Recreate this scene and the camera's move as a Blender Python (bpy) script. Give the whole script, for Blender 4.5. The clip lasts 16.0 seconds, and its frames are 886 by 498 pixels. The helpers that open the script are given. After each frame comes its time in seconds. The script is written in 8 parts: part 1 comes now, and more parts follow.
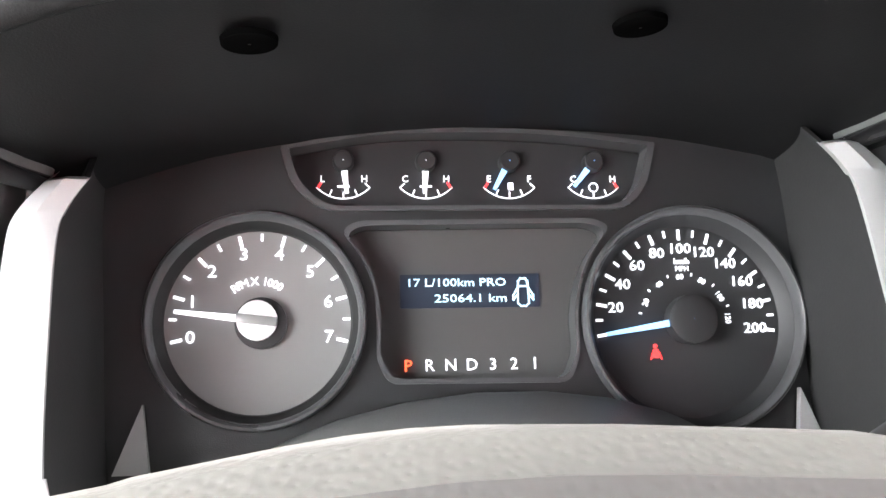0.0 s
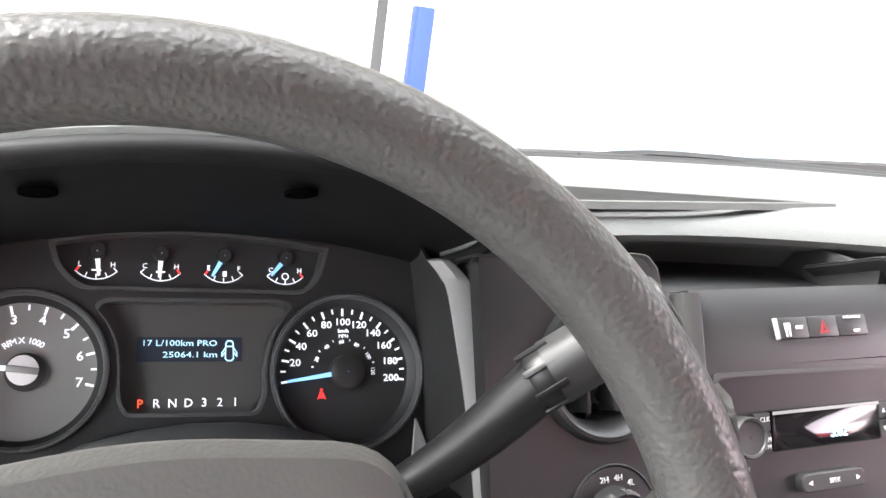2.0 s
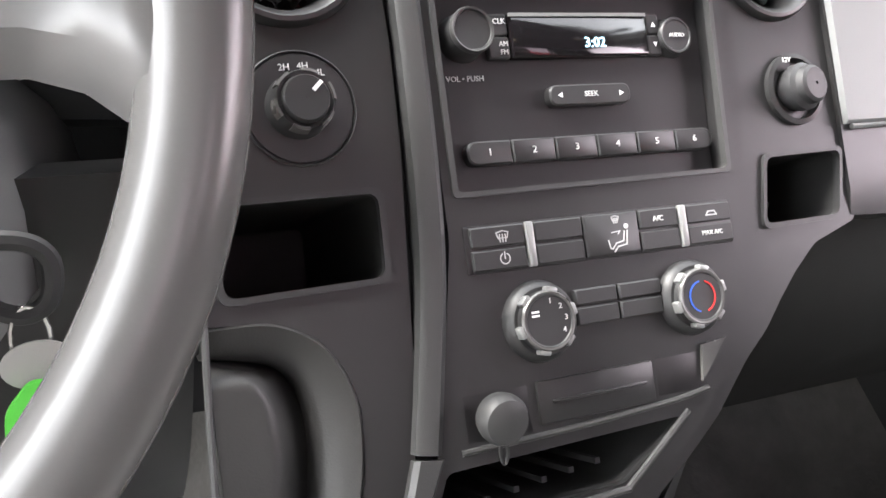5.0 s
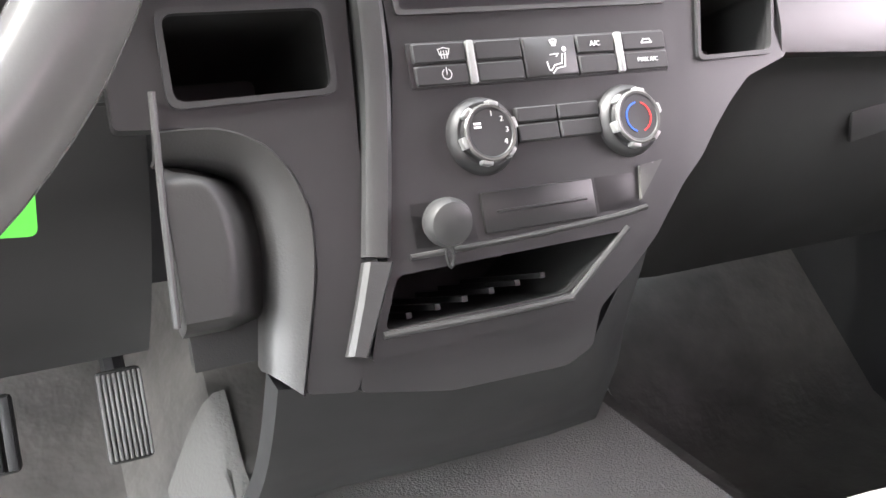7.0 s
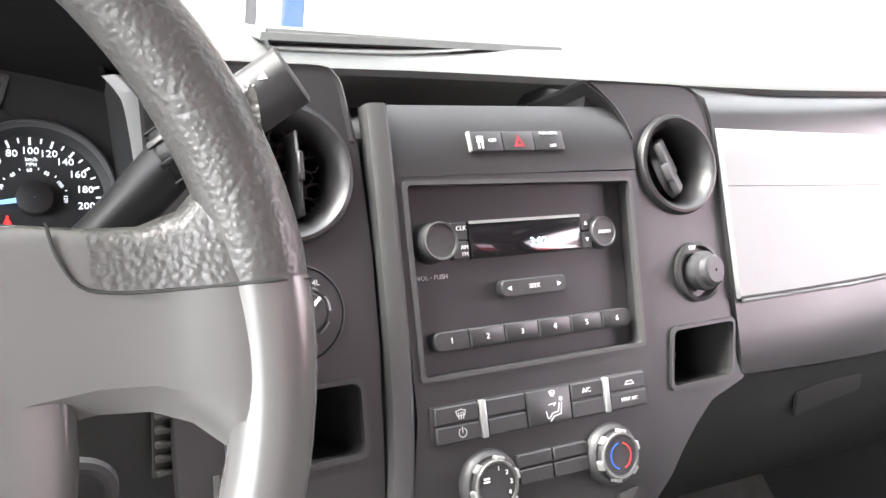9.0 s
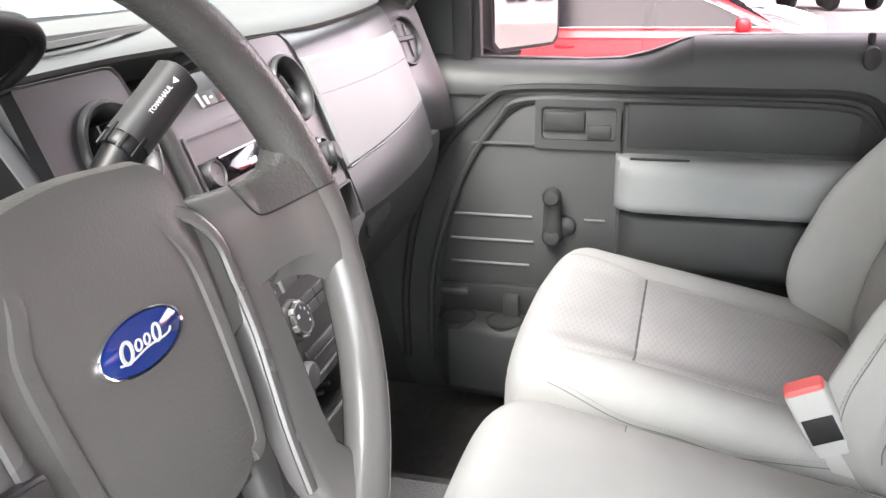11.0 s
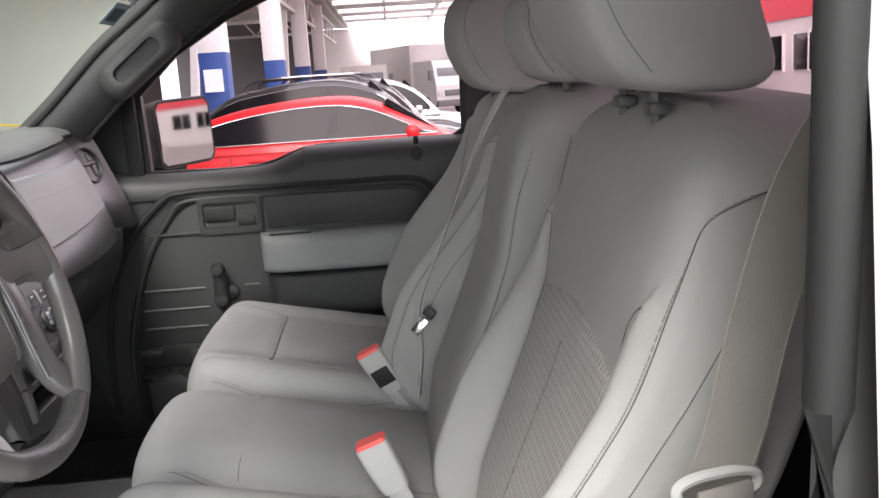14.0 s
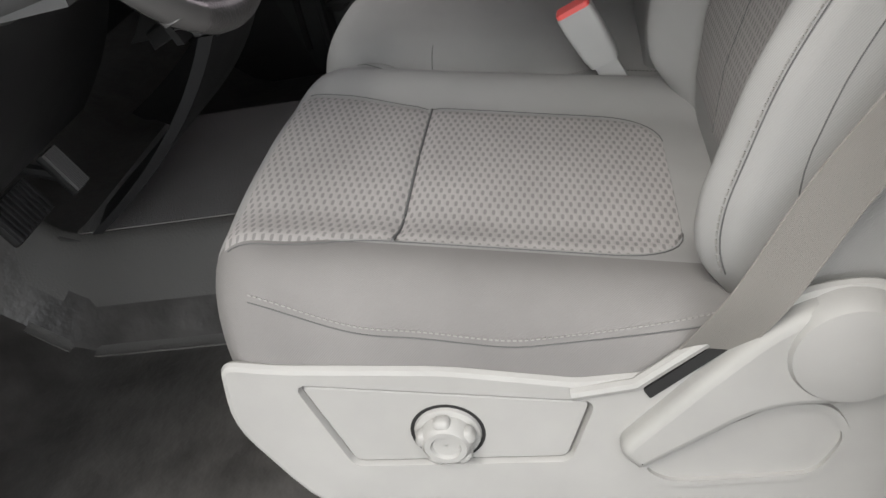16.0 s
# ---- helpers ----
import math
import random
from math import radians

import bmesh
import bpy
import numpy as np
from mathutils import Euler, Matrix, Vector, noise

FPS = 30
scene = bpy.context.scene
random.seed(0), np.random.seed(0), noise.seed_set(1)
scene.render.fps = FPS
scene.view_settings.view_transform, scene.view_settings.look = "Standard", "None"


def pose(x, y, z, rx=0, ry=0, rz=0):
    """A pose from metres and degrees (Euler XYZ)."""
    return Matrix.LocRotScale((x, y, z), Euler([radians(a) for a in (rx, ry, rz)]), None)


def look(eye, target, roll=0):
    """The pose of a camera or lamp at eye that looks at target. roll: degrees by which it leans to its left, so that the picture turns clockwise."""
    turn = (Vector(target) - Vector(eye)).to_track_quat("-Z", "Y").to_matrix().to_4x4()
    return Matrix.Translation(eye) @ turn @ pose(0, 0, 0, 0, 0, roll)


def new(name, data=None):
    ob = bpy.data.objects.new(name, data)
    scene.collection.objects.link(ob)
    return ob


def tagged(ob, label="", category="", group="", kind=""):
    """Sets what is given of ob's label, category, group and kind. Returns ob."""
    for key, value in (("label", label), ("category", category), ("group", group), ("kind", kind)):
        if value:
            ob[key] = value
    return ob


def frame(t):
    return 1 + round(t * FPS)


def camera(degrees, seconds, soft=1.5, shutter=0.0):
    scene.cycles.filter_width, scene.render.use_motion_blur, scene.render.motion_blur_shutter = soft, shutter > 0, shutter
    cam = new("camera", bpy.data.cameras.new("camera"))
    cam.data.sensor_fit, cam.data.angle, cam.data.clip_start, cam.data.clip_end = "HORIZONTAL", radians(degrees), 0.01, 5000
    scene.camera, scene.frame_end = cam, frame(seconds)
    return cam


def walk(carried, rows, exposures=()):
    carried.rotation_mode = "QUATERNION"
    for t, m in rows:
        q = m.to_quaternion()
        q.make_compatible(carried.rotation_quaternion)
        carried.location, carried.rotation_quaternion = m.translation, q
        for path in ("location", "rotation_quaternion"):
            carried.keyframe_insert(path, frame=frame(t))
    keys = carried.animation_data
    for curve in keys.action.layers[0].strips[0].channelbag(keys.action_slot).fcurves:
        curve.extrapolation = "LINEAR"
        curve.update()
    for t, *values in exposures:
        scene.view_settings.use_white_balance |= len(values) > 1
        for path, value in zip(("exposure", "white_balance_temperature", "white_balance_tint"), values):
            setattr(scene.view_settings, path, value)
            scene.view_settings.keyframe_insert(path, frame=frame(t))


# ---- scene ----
cam = camera(54.0, 16.0)
PATH = [
    (0, (-0.407, 0.284, 0.853), (-0.169, 2.187, 0.284), -1.4),
    (0.5, (-0.407, 0.284, 0.854), (-0.157, 2.185, 0.285), -1),
    (1, (-0.428, 0.251, 0.875), (-0.087, 2.147, 0.336), 1.6),
    (1.5, (-0.45, 0.191, 0.892), (0.149, 2.039, 0.414), 4.5),
    (2, (-0.413, 0.146, 0.921), (0.363, 1.923, 0.431), 5.6),
    (2.5, (-0.353, 0.129, 0.915), (0.516, 1.861, 0.419), 6.4),
    (3, (-0.296, 0.128, 0.881), (0.545, 1.871, 0.373), 4.9),
    (3.5, (-0.268, 0.121, 0.838), (0.545, 1.877, 0.33), 3.4),
    (4, (-0.251, 0.109, 0.806), (0.526, 1.872, 0.27), 2.1),
    (4.5, (-0.256, 0.112, 0.77), (0.558, 1.857, 0.23), 1.8),
    (5, (-0.257, 0.097, 0.739), (0.534, 1.837, 0.149), 1),
    (5.2, (-0.258, 0.09, 0.723), (0.527, 1.833, 0.133), 0.6),
    (7.3, (-0.264, 0.054, 0.673), (0.584, 1.74, 0.01), 0),
    (7.5, (-0.265, 0.058, 0.694), (0.588, 1.746, 0.044), 0.6),
    (8, (-0.264, 0.063, 0.754), (0.629, 1.731, 0.108), 2.2),
    (8.5, (-0.272, 0.069, 0.817), (0.624, 1.739, 0.185), 3.3),
    (8.7, (-0.283, 0.059, 0.832), (0.627, 1.746, 0.262), 3.7),
    (10.8, (-0.643, 0.117, 0.893), (1.082, 0.852, 0.197), 0.1),
    (11, (-0.682, 0.115, 0.897), (1.123, 0.641, 0.214), -1.7),
    (11.5, (-0.779, 0.089, 0.946), (1.117, 0.324, 0.355), -2.3),
    (12, (-0.879, 0.046, 0.988), (1.059, 0.193, 0.516), -0.3),
    (12.5, (-1.02, -0.016, 1.008), (0.945, 0.096, 0.651), -0.7),
    (13, (-1.15, -0.062, 1.013), (0.832, -0.046, 0.749), 0.3),
    (13.5, (-1.233, -0.093, 0.997), (0.738, -0.221, 0.684), -1.5),
    (14, (-1.239, -0.099, 0.953), (0.703, -0.192, 0.484), -3.7),
    (14.5, (-1.226, -0.09, 0.912), (0.676, -0.081, 0.293), -6),
    (15, (-1.208, -0.092, 0.87), (0.611, 0.05, 0.051), -9.3),
    (15.5, (-1.2, -0.085, 0.826), (0.529, 0.163, -0.148), -12.2),
    (16, (-1.185, -0.06, 0.793), (0.448, 0.338, -0.29), -14.1),
]
EXPOSURES = [(0.0, 5.45), (1.0, 5.35), (1.5, 4.95), (2.0, 4.5), (2.5, 3.8), (3.0, 3.5), (3.5, 3.3), (4.0, 3.15), (4.3, 3.9), (4.6, 4.35), (5.0, 4.4), (7.5, 5.15), (8.0, 5.0), (8.7, 4.85), (10.8, 4.3), (11.5, 3.87), (12.5, 3.25), (13.5, 2.85), (14.5, 2.8), (15.2, 2.4), (16.0, 1.85)]
walk(cam, [(t, look(eye, target, roll)) for t, eye, target, roll in PATH], EXPOSURES)

# ---- light ----
SUN_DIR = Vector((0.60, -0.12, -0.80)).normalized()
world = bpy.data.worlds.new("sky")
scene.world = world
world.use_nodes = True
wn = world.node_tree.nodes
sky = wn.new("ShaderNodeTexSky")
sky.sky_type, sky.sun_disc = "NISHITA", False
sky.sun_elevation = math.asin(-SUN_DIR.z)
sky.sun_rotation = math.atan2(-SUN_DIR.x, -SUN_DIR.y)
wn["Background"].inputs["Strength"].default_value = 0.15
haze = wn.new("ShaderNodeHueSaturation")
haze.inputs["Saturation"].default_value = 0.12
world.node_tree.links.new(sky.outputs[0], haze.inputs["Color"])
world.node_tree.links.new(haze.outputs[0], wn["Background"].inputs[0])
sun = new("sun", bpy.data.lights.new("sun", "SUN"))
sun.data.energy, sun.data.angle, sun.data.color = 0.65, radians(25.0), (1.0, 0.96, 0.9)
sun.matrix_world = look((0, 0, 8), Vector((0, 0, 8)) + SUN_DIR)


# ---- materials ----
def principled(name, color, rough=0.6, metal=0.0):
    m = bpy.data.materials.new(name)
    m.use_nodes = True
    p = m.node_tree.nodes["Principled BSDF"]
    p.inputs["Base Color"].default_value = (*color, 1)
    p.inputs["Roughness"].default_value, p.inputs["Metallic"].default_value = rough, metal
    return m, m.node_tree.nodes, m.node_tree.links, p


def surface(name, color, rough=0.6, metal=0.0, grain=900.0, bump=0.15, vary=0.12, wear=14.0, depth=0.0004, coat=0.0, pattern="noise", sheen=0.1):
    """A surface with fine relief and a slow drift of tone and gloss."""
    m, n, l, p = principled(name, color, rough, metal)
    co = n.new("ShaderNodeTexCoord")
    slow = n.new("ShaderNodeTexNoise")
    slow.inputs["Scale"].default_value, slow.inputs["Detail"].default_value = wear, 5
    l.new(co.outputs["Object"], slow.inputs["Vector"])
    mix = n.new("ShaderNodeMix")
    mix.data_type = "RGBA"
    mix.inputs["A"].default_value = (*[c * (1 - vary) for c in color], 1)
    mix.inputs["B"].default_value = (*[min(1, c * (1 + vary)) for c in color], 1)
    l.new(slow.outputs["Fac"], mix.inputs["Factor"])
    l.new(mix.outputs["Result"], p.inputs["Base Color"])
    gloss = n.new("ShaderNodeMapRange")
    gloss.inputs["To Min"].default_value, gloss.inputs["To Max"].default_value = max(0.02, rough - sheen), min(1, rough + sheen)
    l.new(slow.outputs["Fac"], gloss.inputs["Value"])
    l.new(gloss.outputs["Result"], p.inputs["Roughness"])
    if bump:
        fine = n.new({"leather": "ShaderNodeTexVoronoi", "twill": "ShaderNodeTexWave"}.get(pattern, "ShaderNodeTexNoise"))
        if pattern == "twill":
            fine.bands_direction = "DIAGONAL"
            fine.inputs["Distortion"].default_value, fine.inputs["Detail Scale"].default_value = 1.5, 2.0
        if pattern == "leather":
            fine.feature = "SMOOTH_F1"
        fine.inputs["Scale"].default_value = grain
        l.new(co.outputs["Object"], fine.inputs["Vector"])
        b = n.new("ShaderNodeBump")
        b.inputs["Strength"].default_value, b.inputs["Distance"].default_value = bump, depth
        l.new(fine.outputs["Distance" if pattern == "leather" else "Fac"], b.inputs["Height"])
        l.new(b.outputs["Normal"], p.inputs["Normal"])
    p.inputs["Coat Weight"].default_value = coat
    return m


def hide(name, color, rough):
    """Moulded leather: pebbles pulled into wrinkles, polished on their tops."""
    m, n, l, p = principled(name, color, rough)
    co, warp, vor, fine = (n.new("ShaderNode" + k) for k in ("TexCoord", "TexNoise", "TexVoronoi", "TexNoise"))
    warp.inputs["Scale"].default_value, warp.inputs["Detail"].default_value = 90.0, 3
    fine.inputs["Scale"].default_value, fine.inputs["Detail"].default_value = 420.0, 4
    push = n.new("ShaderNodeMix")
    push.data_type, push.blend_type = "RGBA", "LINEAR_LIGHT"
    push.inputs["Factor"].default_value = 0.0016
    l.new(co.outputs["Object"], warp.inputs["Vector"]), l.new(co.outputs["Object"], fine.inputs["Vector"])
    l.new(co.outputs["Object"], push.inputs["A"]), l.new(warp.outputs["Color"], push.inputs["B"])
    vor.feature = "SMOOTH_F1"
    vor.inputs["Scale"].default_value = 470.0
    l.new(push.outputs["Result"], vor.inputs["Vector"])
    a, b = n.new("ShaderNodeBump"), n.new("ShaderNodeBump")
    a.invert = True
    a.inputs["Strength"].default_value, a.inputs["Distance"].default_value = 0.46, 0.0010
    b.inputs["Strength"].default_value, b.inputs["Distance"].default_value = 0.30, 0.0008
    l.new(vor.outputs["Distance"], a.inputs["Height"]), l.new(fine.outputs["Fac"], b.inputs["Height"])
    l.new(a.outputs["Normal"], b.inputs["Normal"]), l.new(b.outputs["Normal"], p.inputs["Normal"])
    gloss = n.new("ShaderNodeMapRange")
    gloss.inputs["To Min"].default_value, gloss.inputs["To Max"].default_value = rough - 0.08, rough + 0.14
    l.new(fine.outputs["Fac"], gloss.inputs["Value"]), l.new(gloss.outputs["Result"], p.inputs["Roughness"])
    return m


def glowing(name, color, strength):
    m, n, l, p = principled(name, color, 0.5)
    p.inputs["Emission Color"].default_value = (*color, 1)
    p.inputs["Emission Strength"].default_value = strength
    return m


def glass(name, tint=(1, 1, 1), gloss=0.02):
    """Thin glass: clear with a slight mirror."""
    m = bpy.data.materials.new(name)
    m.use_nodes = True
    n, l = m.node_tree.nodes, m.node_tree.links
    n.remove(n["Principled BSDF"])
    clear, shine, mix = n.new("ShaderNodeBsdfTransparent"), n.new("ShaderNodeBsdfGlossy"), n.new("ShaderNodeMixShader")
    clear.inputs["Color"].default_value = (*tint, 1)
    shine.inputs["Roughness"].default_value = 0.02
    mix.inputs["Fac"].default_value = gloss
    l.new(clear.outputs[0], mix.inputs[1]), l.new(shine.outputs[0], mix.inputs[2])
    l.new(mix.outputs[0], n["Material Output"].inputs["Surface"])
    return m


DASH_BLACK = surface("dash_black", (0.028, 0.028, 0.0294), 0.55, grain=1500, bump=0.25)
# Black plastic, darkened further for the blocked light low in the cab.
LOWER_SHADE_BLACK = surface("lower_shade_black", (0.009, 0.0089, 0.0089), 0.62, grain=1200, bump=0.3)
# Black plastic, deepened with the shade found under the hood.
HOOD_SHADE_BLACK = surface("hood_shade_black", (0.0065, 0.0065, 0.0070), 0.6, grain=1500, bump=0.2)
KNEE_GREY = surface("knee_grey", (0.022, 0.0215, 0.021), 0.5, grain=900, bump=0.3)
TUNNEL_VINYL = surface("tunnel_vinyl", (0.095, 0.092, 0.088), 0.6, grain=260, bump=0.7, depth=0.0010)
STRIP_GREY = surface("strip_grey", (0.038, 0.038, 0.038), 0.45, grain=1500, bump=0.2)
DASH_GREY = surface("dash_grey", (0.091, 0.091, 0.0896), 0.5, grain=1500, bump=0.25)
DASH_TOP = surface("dash_top", (0.0875, 0.0912, 0.0875), 0.62, grain=700, bump=0.35, pattern="leather")
TRIM_SILVER = surface("trim_silver", (0.28, 0.285, 0.28), 0.35, 0.3, bump=0.05, vary=0.05)
GLOVE_GREY = surface("glove_grey", (0.17, 0.174, 0.175), 0.5, grain=1200, bump=0.2)
FASCIA = surface("fascia", (0.0175, 0.0172, 0.0176), 0.38, grain=1800, bump=0.18)
RADIO_BLACK = surface("radio_black", (0.0182, 0.0168, 0.0182), 0.42, bump=0.05)
KNOB_BLACK = surface("knob_black", (0.0224, 0.0224, 0.0231), 0.46, bump=0.05)
PLASTIC_DARK = surface("plastic_dark", (0.0126, 0.0126, 0.0133), 0.6, bump=0.1)
WHEEL_SKIN = hide("wheel_skin", (0.062, 0.0600, 0.0585), 0.35)
HUB_SKIN = surface("hub_skin", (0.088, 0.0855, 0.082), 0.48, grain=620, bump=0.30, depth=0.0007, pattern="leather")
SPOKE_GREY = surface("spoke_grey", (0.0892, 0.0872, 0.0851), 0.27, bump=0.05)
DOOR_DARK = surface("door_dark", (0.0235, 0.0245, 0.0242), 0.6, grain=900, bump=0.3)
DOOR_MID = surface("door_mid", (0.035, 0.0365, 0.036), 0.6, grain=900, bump=0.3)
ARMREST = surface("armrest", (0.25, 0.257, 0.257), 0.6, grain=700, bump=0.25)
# Worn, stained cloth; some of the bolster's shade is in the colour too.
FABRIC_WORN_SHADED = surface("fabric_worn_shaded", (0.185, 0.178, 0.172), 0.85, grain=240, bump=0.36, depth=0.0006, pattern="twill", vary=0.26, wear=9)
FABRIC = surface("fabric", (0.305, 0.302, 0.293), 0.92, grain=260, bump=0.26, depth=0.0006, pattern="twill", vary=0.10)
# The seat cloth toned down: shade on the middle backrest put into colour.
FABRIC_MID_SHADED = surface("fabric_middle_shaded", (0.255, 0.252, 0.246), 0.92, grain=240, bump=0.26, depth=0.0006, pattern="twill", vary=0.10)
BELT = surface("belt", (0.235, 0.222, 0.203), 0.7, grain=380, bump=0.35, depth=0.0006, pattern="twill")
SEAT_PLASTIC = surface("seat_plastic", (0.34, 0.335, 0.32), 0.55, grain=1200, bump=0.15)
LEVER_BLACK = surface("lever_black", (0.0075, 0.0075, 0.0078), 0.40, bump=0.05)
for satin in (LEVER_BLACK, HOOD_SHADE_BLACK):
    satin.node_tree.nodes["Principled BSDF"].inputs["Specular IOR Level"].default_value = 0.25
WING_SILVER = surface("wing_silver", (0.36, 0.36, 0.355), 0.42, 0.15, bump=0.08, vary=0.05)
RUBBER = surface("rubber", (0.012, 0.012, 0.012), 0.7)
SLEEVE = surface("wheel_sleeve", (0.100, 0.097, 0.095), 0.27, bump=0.04, vary=0.02, wear=5, sheen=0.015)
VINYL_FLOOR = surface("vinyl_floor", (0.058, 0.0555, 0.053), 0.36, grain=60, bump=0.9, vary=0.85, wear=16, depth=0.002)
CARPET = surface("carpet", (0.19, 0.185, 0.18), 0.95, grain=500, bump=0.8, depth=0.003)
HEADLINER = surface("headliner", (0.1, 0.102, 0.102), 0.95, grain=800, bump=0.4)
WHITE_PAINT = surface("white_paint", (0.75, 0.75, 0.73), 0.3, bump=0.0, coat=0.5, vary=0.03)
CHROME = surface("chrome", (0.8, 0.8, 0.8), 0.12, 1.0, bump=0.0, vary=0.02)
PRINT_DIM = surface("print_grey", (0.5, 0.5, 0.5), 0.6, bump=0.0, vary=0.02)
PRINT = surface("print_white", (0.85, 0.85, 0.85), 0.5, bump=0.0, vary=0.02)
LIT_WHITE = glowing("lit_white", (0.9, 0.93, 1.0), 0.05)
GLASS = glass("window_glass")
PINK_GLASS = glass("tinted_glass", (1.0, 0.925, 0.95), 0.004)
MIRROR_IN = surface("cab_mirror", (0.8, 0.8, 0.8), 0.03, 1.0, bump=0.0, vary=0.0)
DARK_GLASS = glass("rear_glass", (0.68, 0.59, 0.62), 0.012)
MIRROR = surface("mirror", (0.38, 0.37, 0.36), 0.02, 1.0, bump=0.0, vary=0.0)
GROUND = surface("concrete", (0.19, 0.184, 0.178), 0.85, grain=60, bump=0.4, depth=0.01, wear=0.8)


# ---- builders ----
def part(name, bm, material, parent=None, label="", smooth=True):
    me = bpy.data.meshes.new(name)
    bmesh.ops.recalc_face_normals(bm, faces=bm.faces[:])
    bm.to_mesh(me)
    bm.free()
    for m in material if isinstance(material, (list, tuple)) else [material]:
        me.materials.append(m)
    if smooth:
        me.shade_smooth()
        me.set_sharp_from_angle(angle=radians(38))
    ob = new(name, me)
    if parent is not None:
        ob.parent = parent
    if label:
        tagged(ob, label=label)
    return ob


def thing(name, label, category, m=None, group="", kind=""):
    ob = new(name)
    ob.empty_display_size = 0.05
    if m is not None:
        ob.matrix_world = m
    return tagged(ob, label, category, group, kind)


def setting(name, bm, material, label, smooth=True):
    return tagged(part(name, bm, material, None, label, smooth), category=name.split("_")[0], kind="structure")


def put(bm, verts, m):
    if m is not None:
        bmesh.ops.transform(bm, matrix=m, verts=verts)


def box(bm, size, at=(0, 0, 0), bevel=0.0, seg=2, m=None):
    vs = bmesh.ops.create_cube(bm, size=1, matrix=Matrix.Translation(at) @ Matrix.Diagonal((*size, 1)))["verts"]
    put(bm, vs, m)
    if bevel:
        es = list({e for v in vs for e in v.link_edges})
        bmesh.ops.bevel(bm, geom=es, offset=min(bevel, min(size) * 0.45), segments=seg, affect="EDGES", profile=0.5)
    return bm


def loft(bm, rings, closed=True, caps=True, loop=False):
    vs = [[bm.verts.new(p) for p in ring] for ring in rings]
    n = len(rings[0])
    for a, b in zip(vs, vs[1:] + (vs[:1] if loop else [])):
        for i in range(n if closed else n - 1):
            j = (i + 1) % n
            bm.faces.new((a[i], a[j], b[j], b[i]))
    if caps and closed and not loop:
        bm.faces.new(vs[0][::-1])
        bm.faces.new(vs[-1])
    return bm


def lathe(bm, profile, seg=32, m=None, caps=True):
    rings = [[Vector((r * math.cos(2 * math.pi * i / seg), r * math.sin(2 * math.pi * i / seg), z)) for i in range(seg)] for r, z in profile]
    if m is not None:
        rings = [[m @ p for p in ring] for ring in rings]
    return loft(bm, rings, True, caps)


def smoothed(pts, steps=6, loop=False):
    """A Catmull-Rom line through the points."""
    pts = [Vector(p) for p in pts]
    out, n = [], len(pts)
    for i in range(n if loop else n - 1):
        if loop:
            a, b, c, d = (pts[(i + k) % n] for k in (-1, 0, 1, 2))
        else:
            a, b, c, d = pts[max(i - 1, 0)], pts[i], pts[i + 1], pts[min(i + 2, n - 1)]
        for s in range(steps):
            t = s / steps
            out.append(0.5 * ((2 * b) + (c - a) * t + (2 * a - 5 * b + 4 * c - d) * t * t + (3 * b - a - 3 * c + d) * t ** 3))
    if not loop:
        out.append(pts[-1])
    return out


def sweep(bm, path, section, up=(0, 0, 1), loop=False):
    """Carries a closed section (x across, y along up) along a path; section may be a function of 0..1."""
    path = [Vector(p) for p in path]
    rings, n, up = [], len(path), Vector(up)
    for i, p in enumerate(path):
        a = path[i - 1] if (i or loop) else path[i]
        b = path[(i + 1) % n] if (i < n - 1 or loop) else path[i]
        d = (b - a).normalized()
        side = d.cross(up)
        side = side.normalized() if side.length > 1e-4 else Vector((1, 0, 0))
        above = side.cross(d)
        sec = section(i / (n - 1)) if callable(section) else section
        rings.append([p + side * x + above * y for x, y in sec])
    return loft(bm, rings, True, not loop, loop)


def circle(r, n=10, ry=None):
    return [(r * math.cos(2 * math.pi * i / n), (ry or r) * math.sin(2 * math.pi * i / n)) for i in range(n)]


def rrect(w, h, r, n=5, cx=0.0, cy=0.0):
    out = []
    for sx, sy, a0 in ((1, 1, 0), (-1, 1, 90), (-1, -1, 180), (1, -1, 270)):
        for i in range(n + 1):
            a = radians(a0 + 90 * i / n)
            out.append((cx + sx * (w / 2 - r) + r * math.cos(a), cy + sy * (h / 2 - r) + r * math.sin(a)))
    return out


def rounded(poly, r, n=4):
    """A polygon with rounded corners; r is one radius or one for each corner."""
    out, k = [], len(poly)
    rs = r if isinstance(r, (list, tuple)) else [r] * k
    for i in range(k):
        p, a, b = Vector(poly[i]), Vector(poly[i - 1]), Vector(poly[(i + 1) % k])
        u, v = (a - p).normalized(), (b - p).normalized()
        d = min(rs[i], (a - p).length * 0.49, (b - p).length * 0.49)
        if d < 1e-5:
            out.append(tuple(p))
            continue
        s, e = p + u * d, p + v * d
        for j in range(n + 1):
            t = j / n
            out.append(tuple((1 - t) ** 2 * s + 2 * t * (1 - t) * p + t * t * e))
    return out


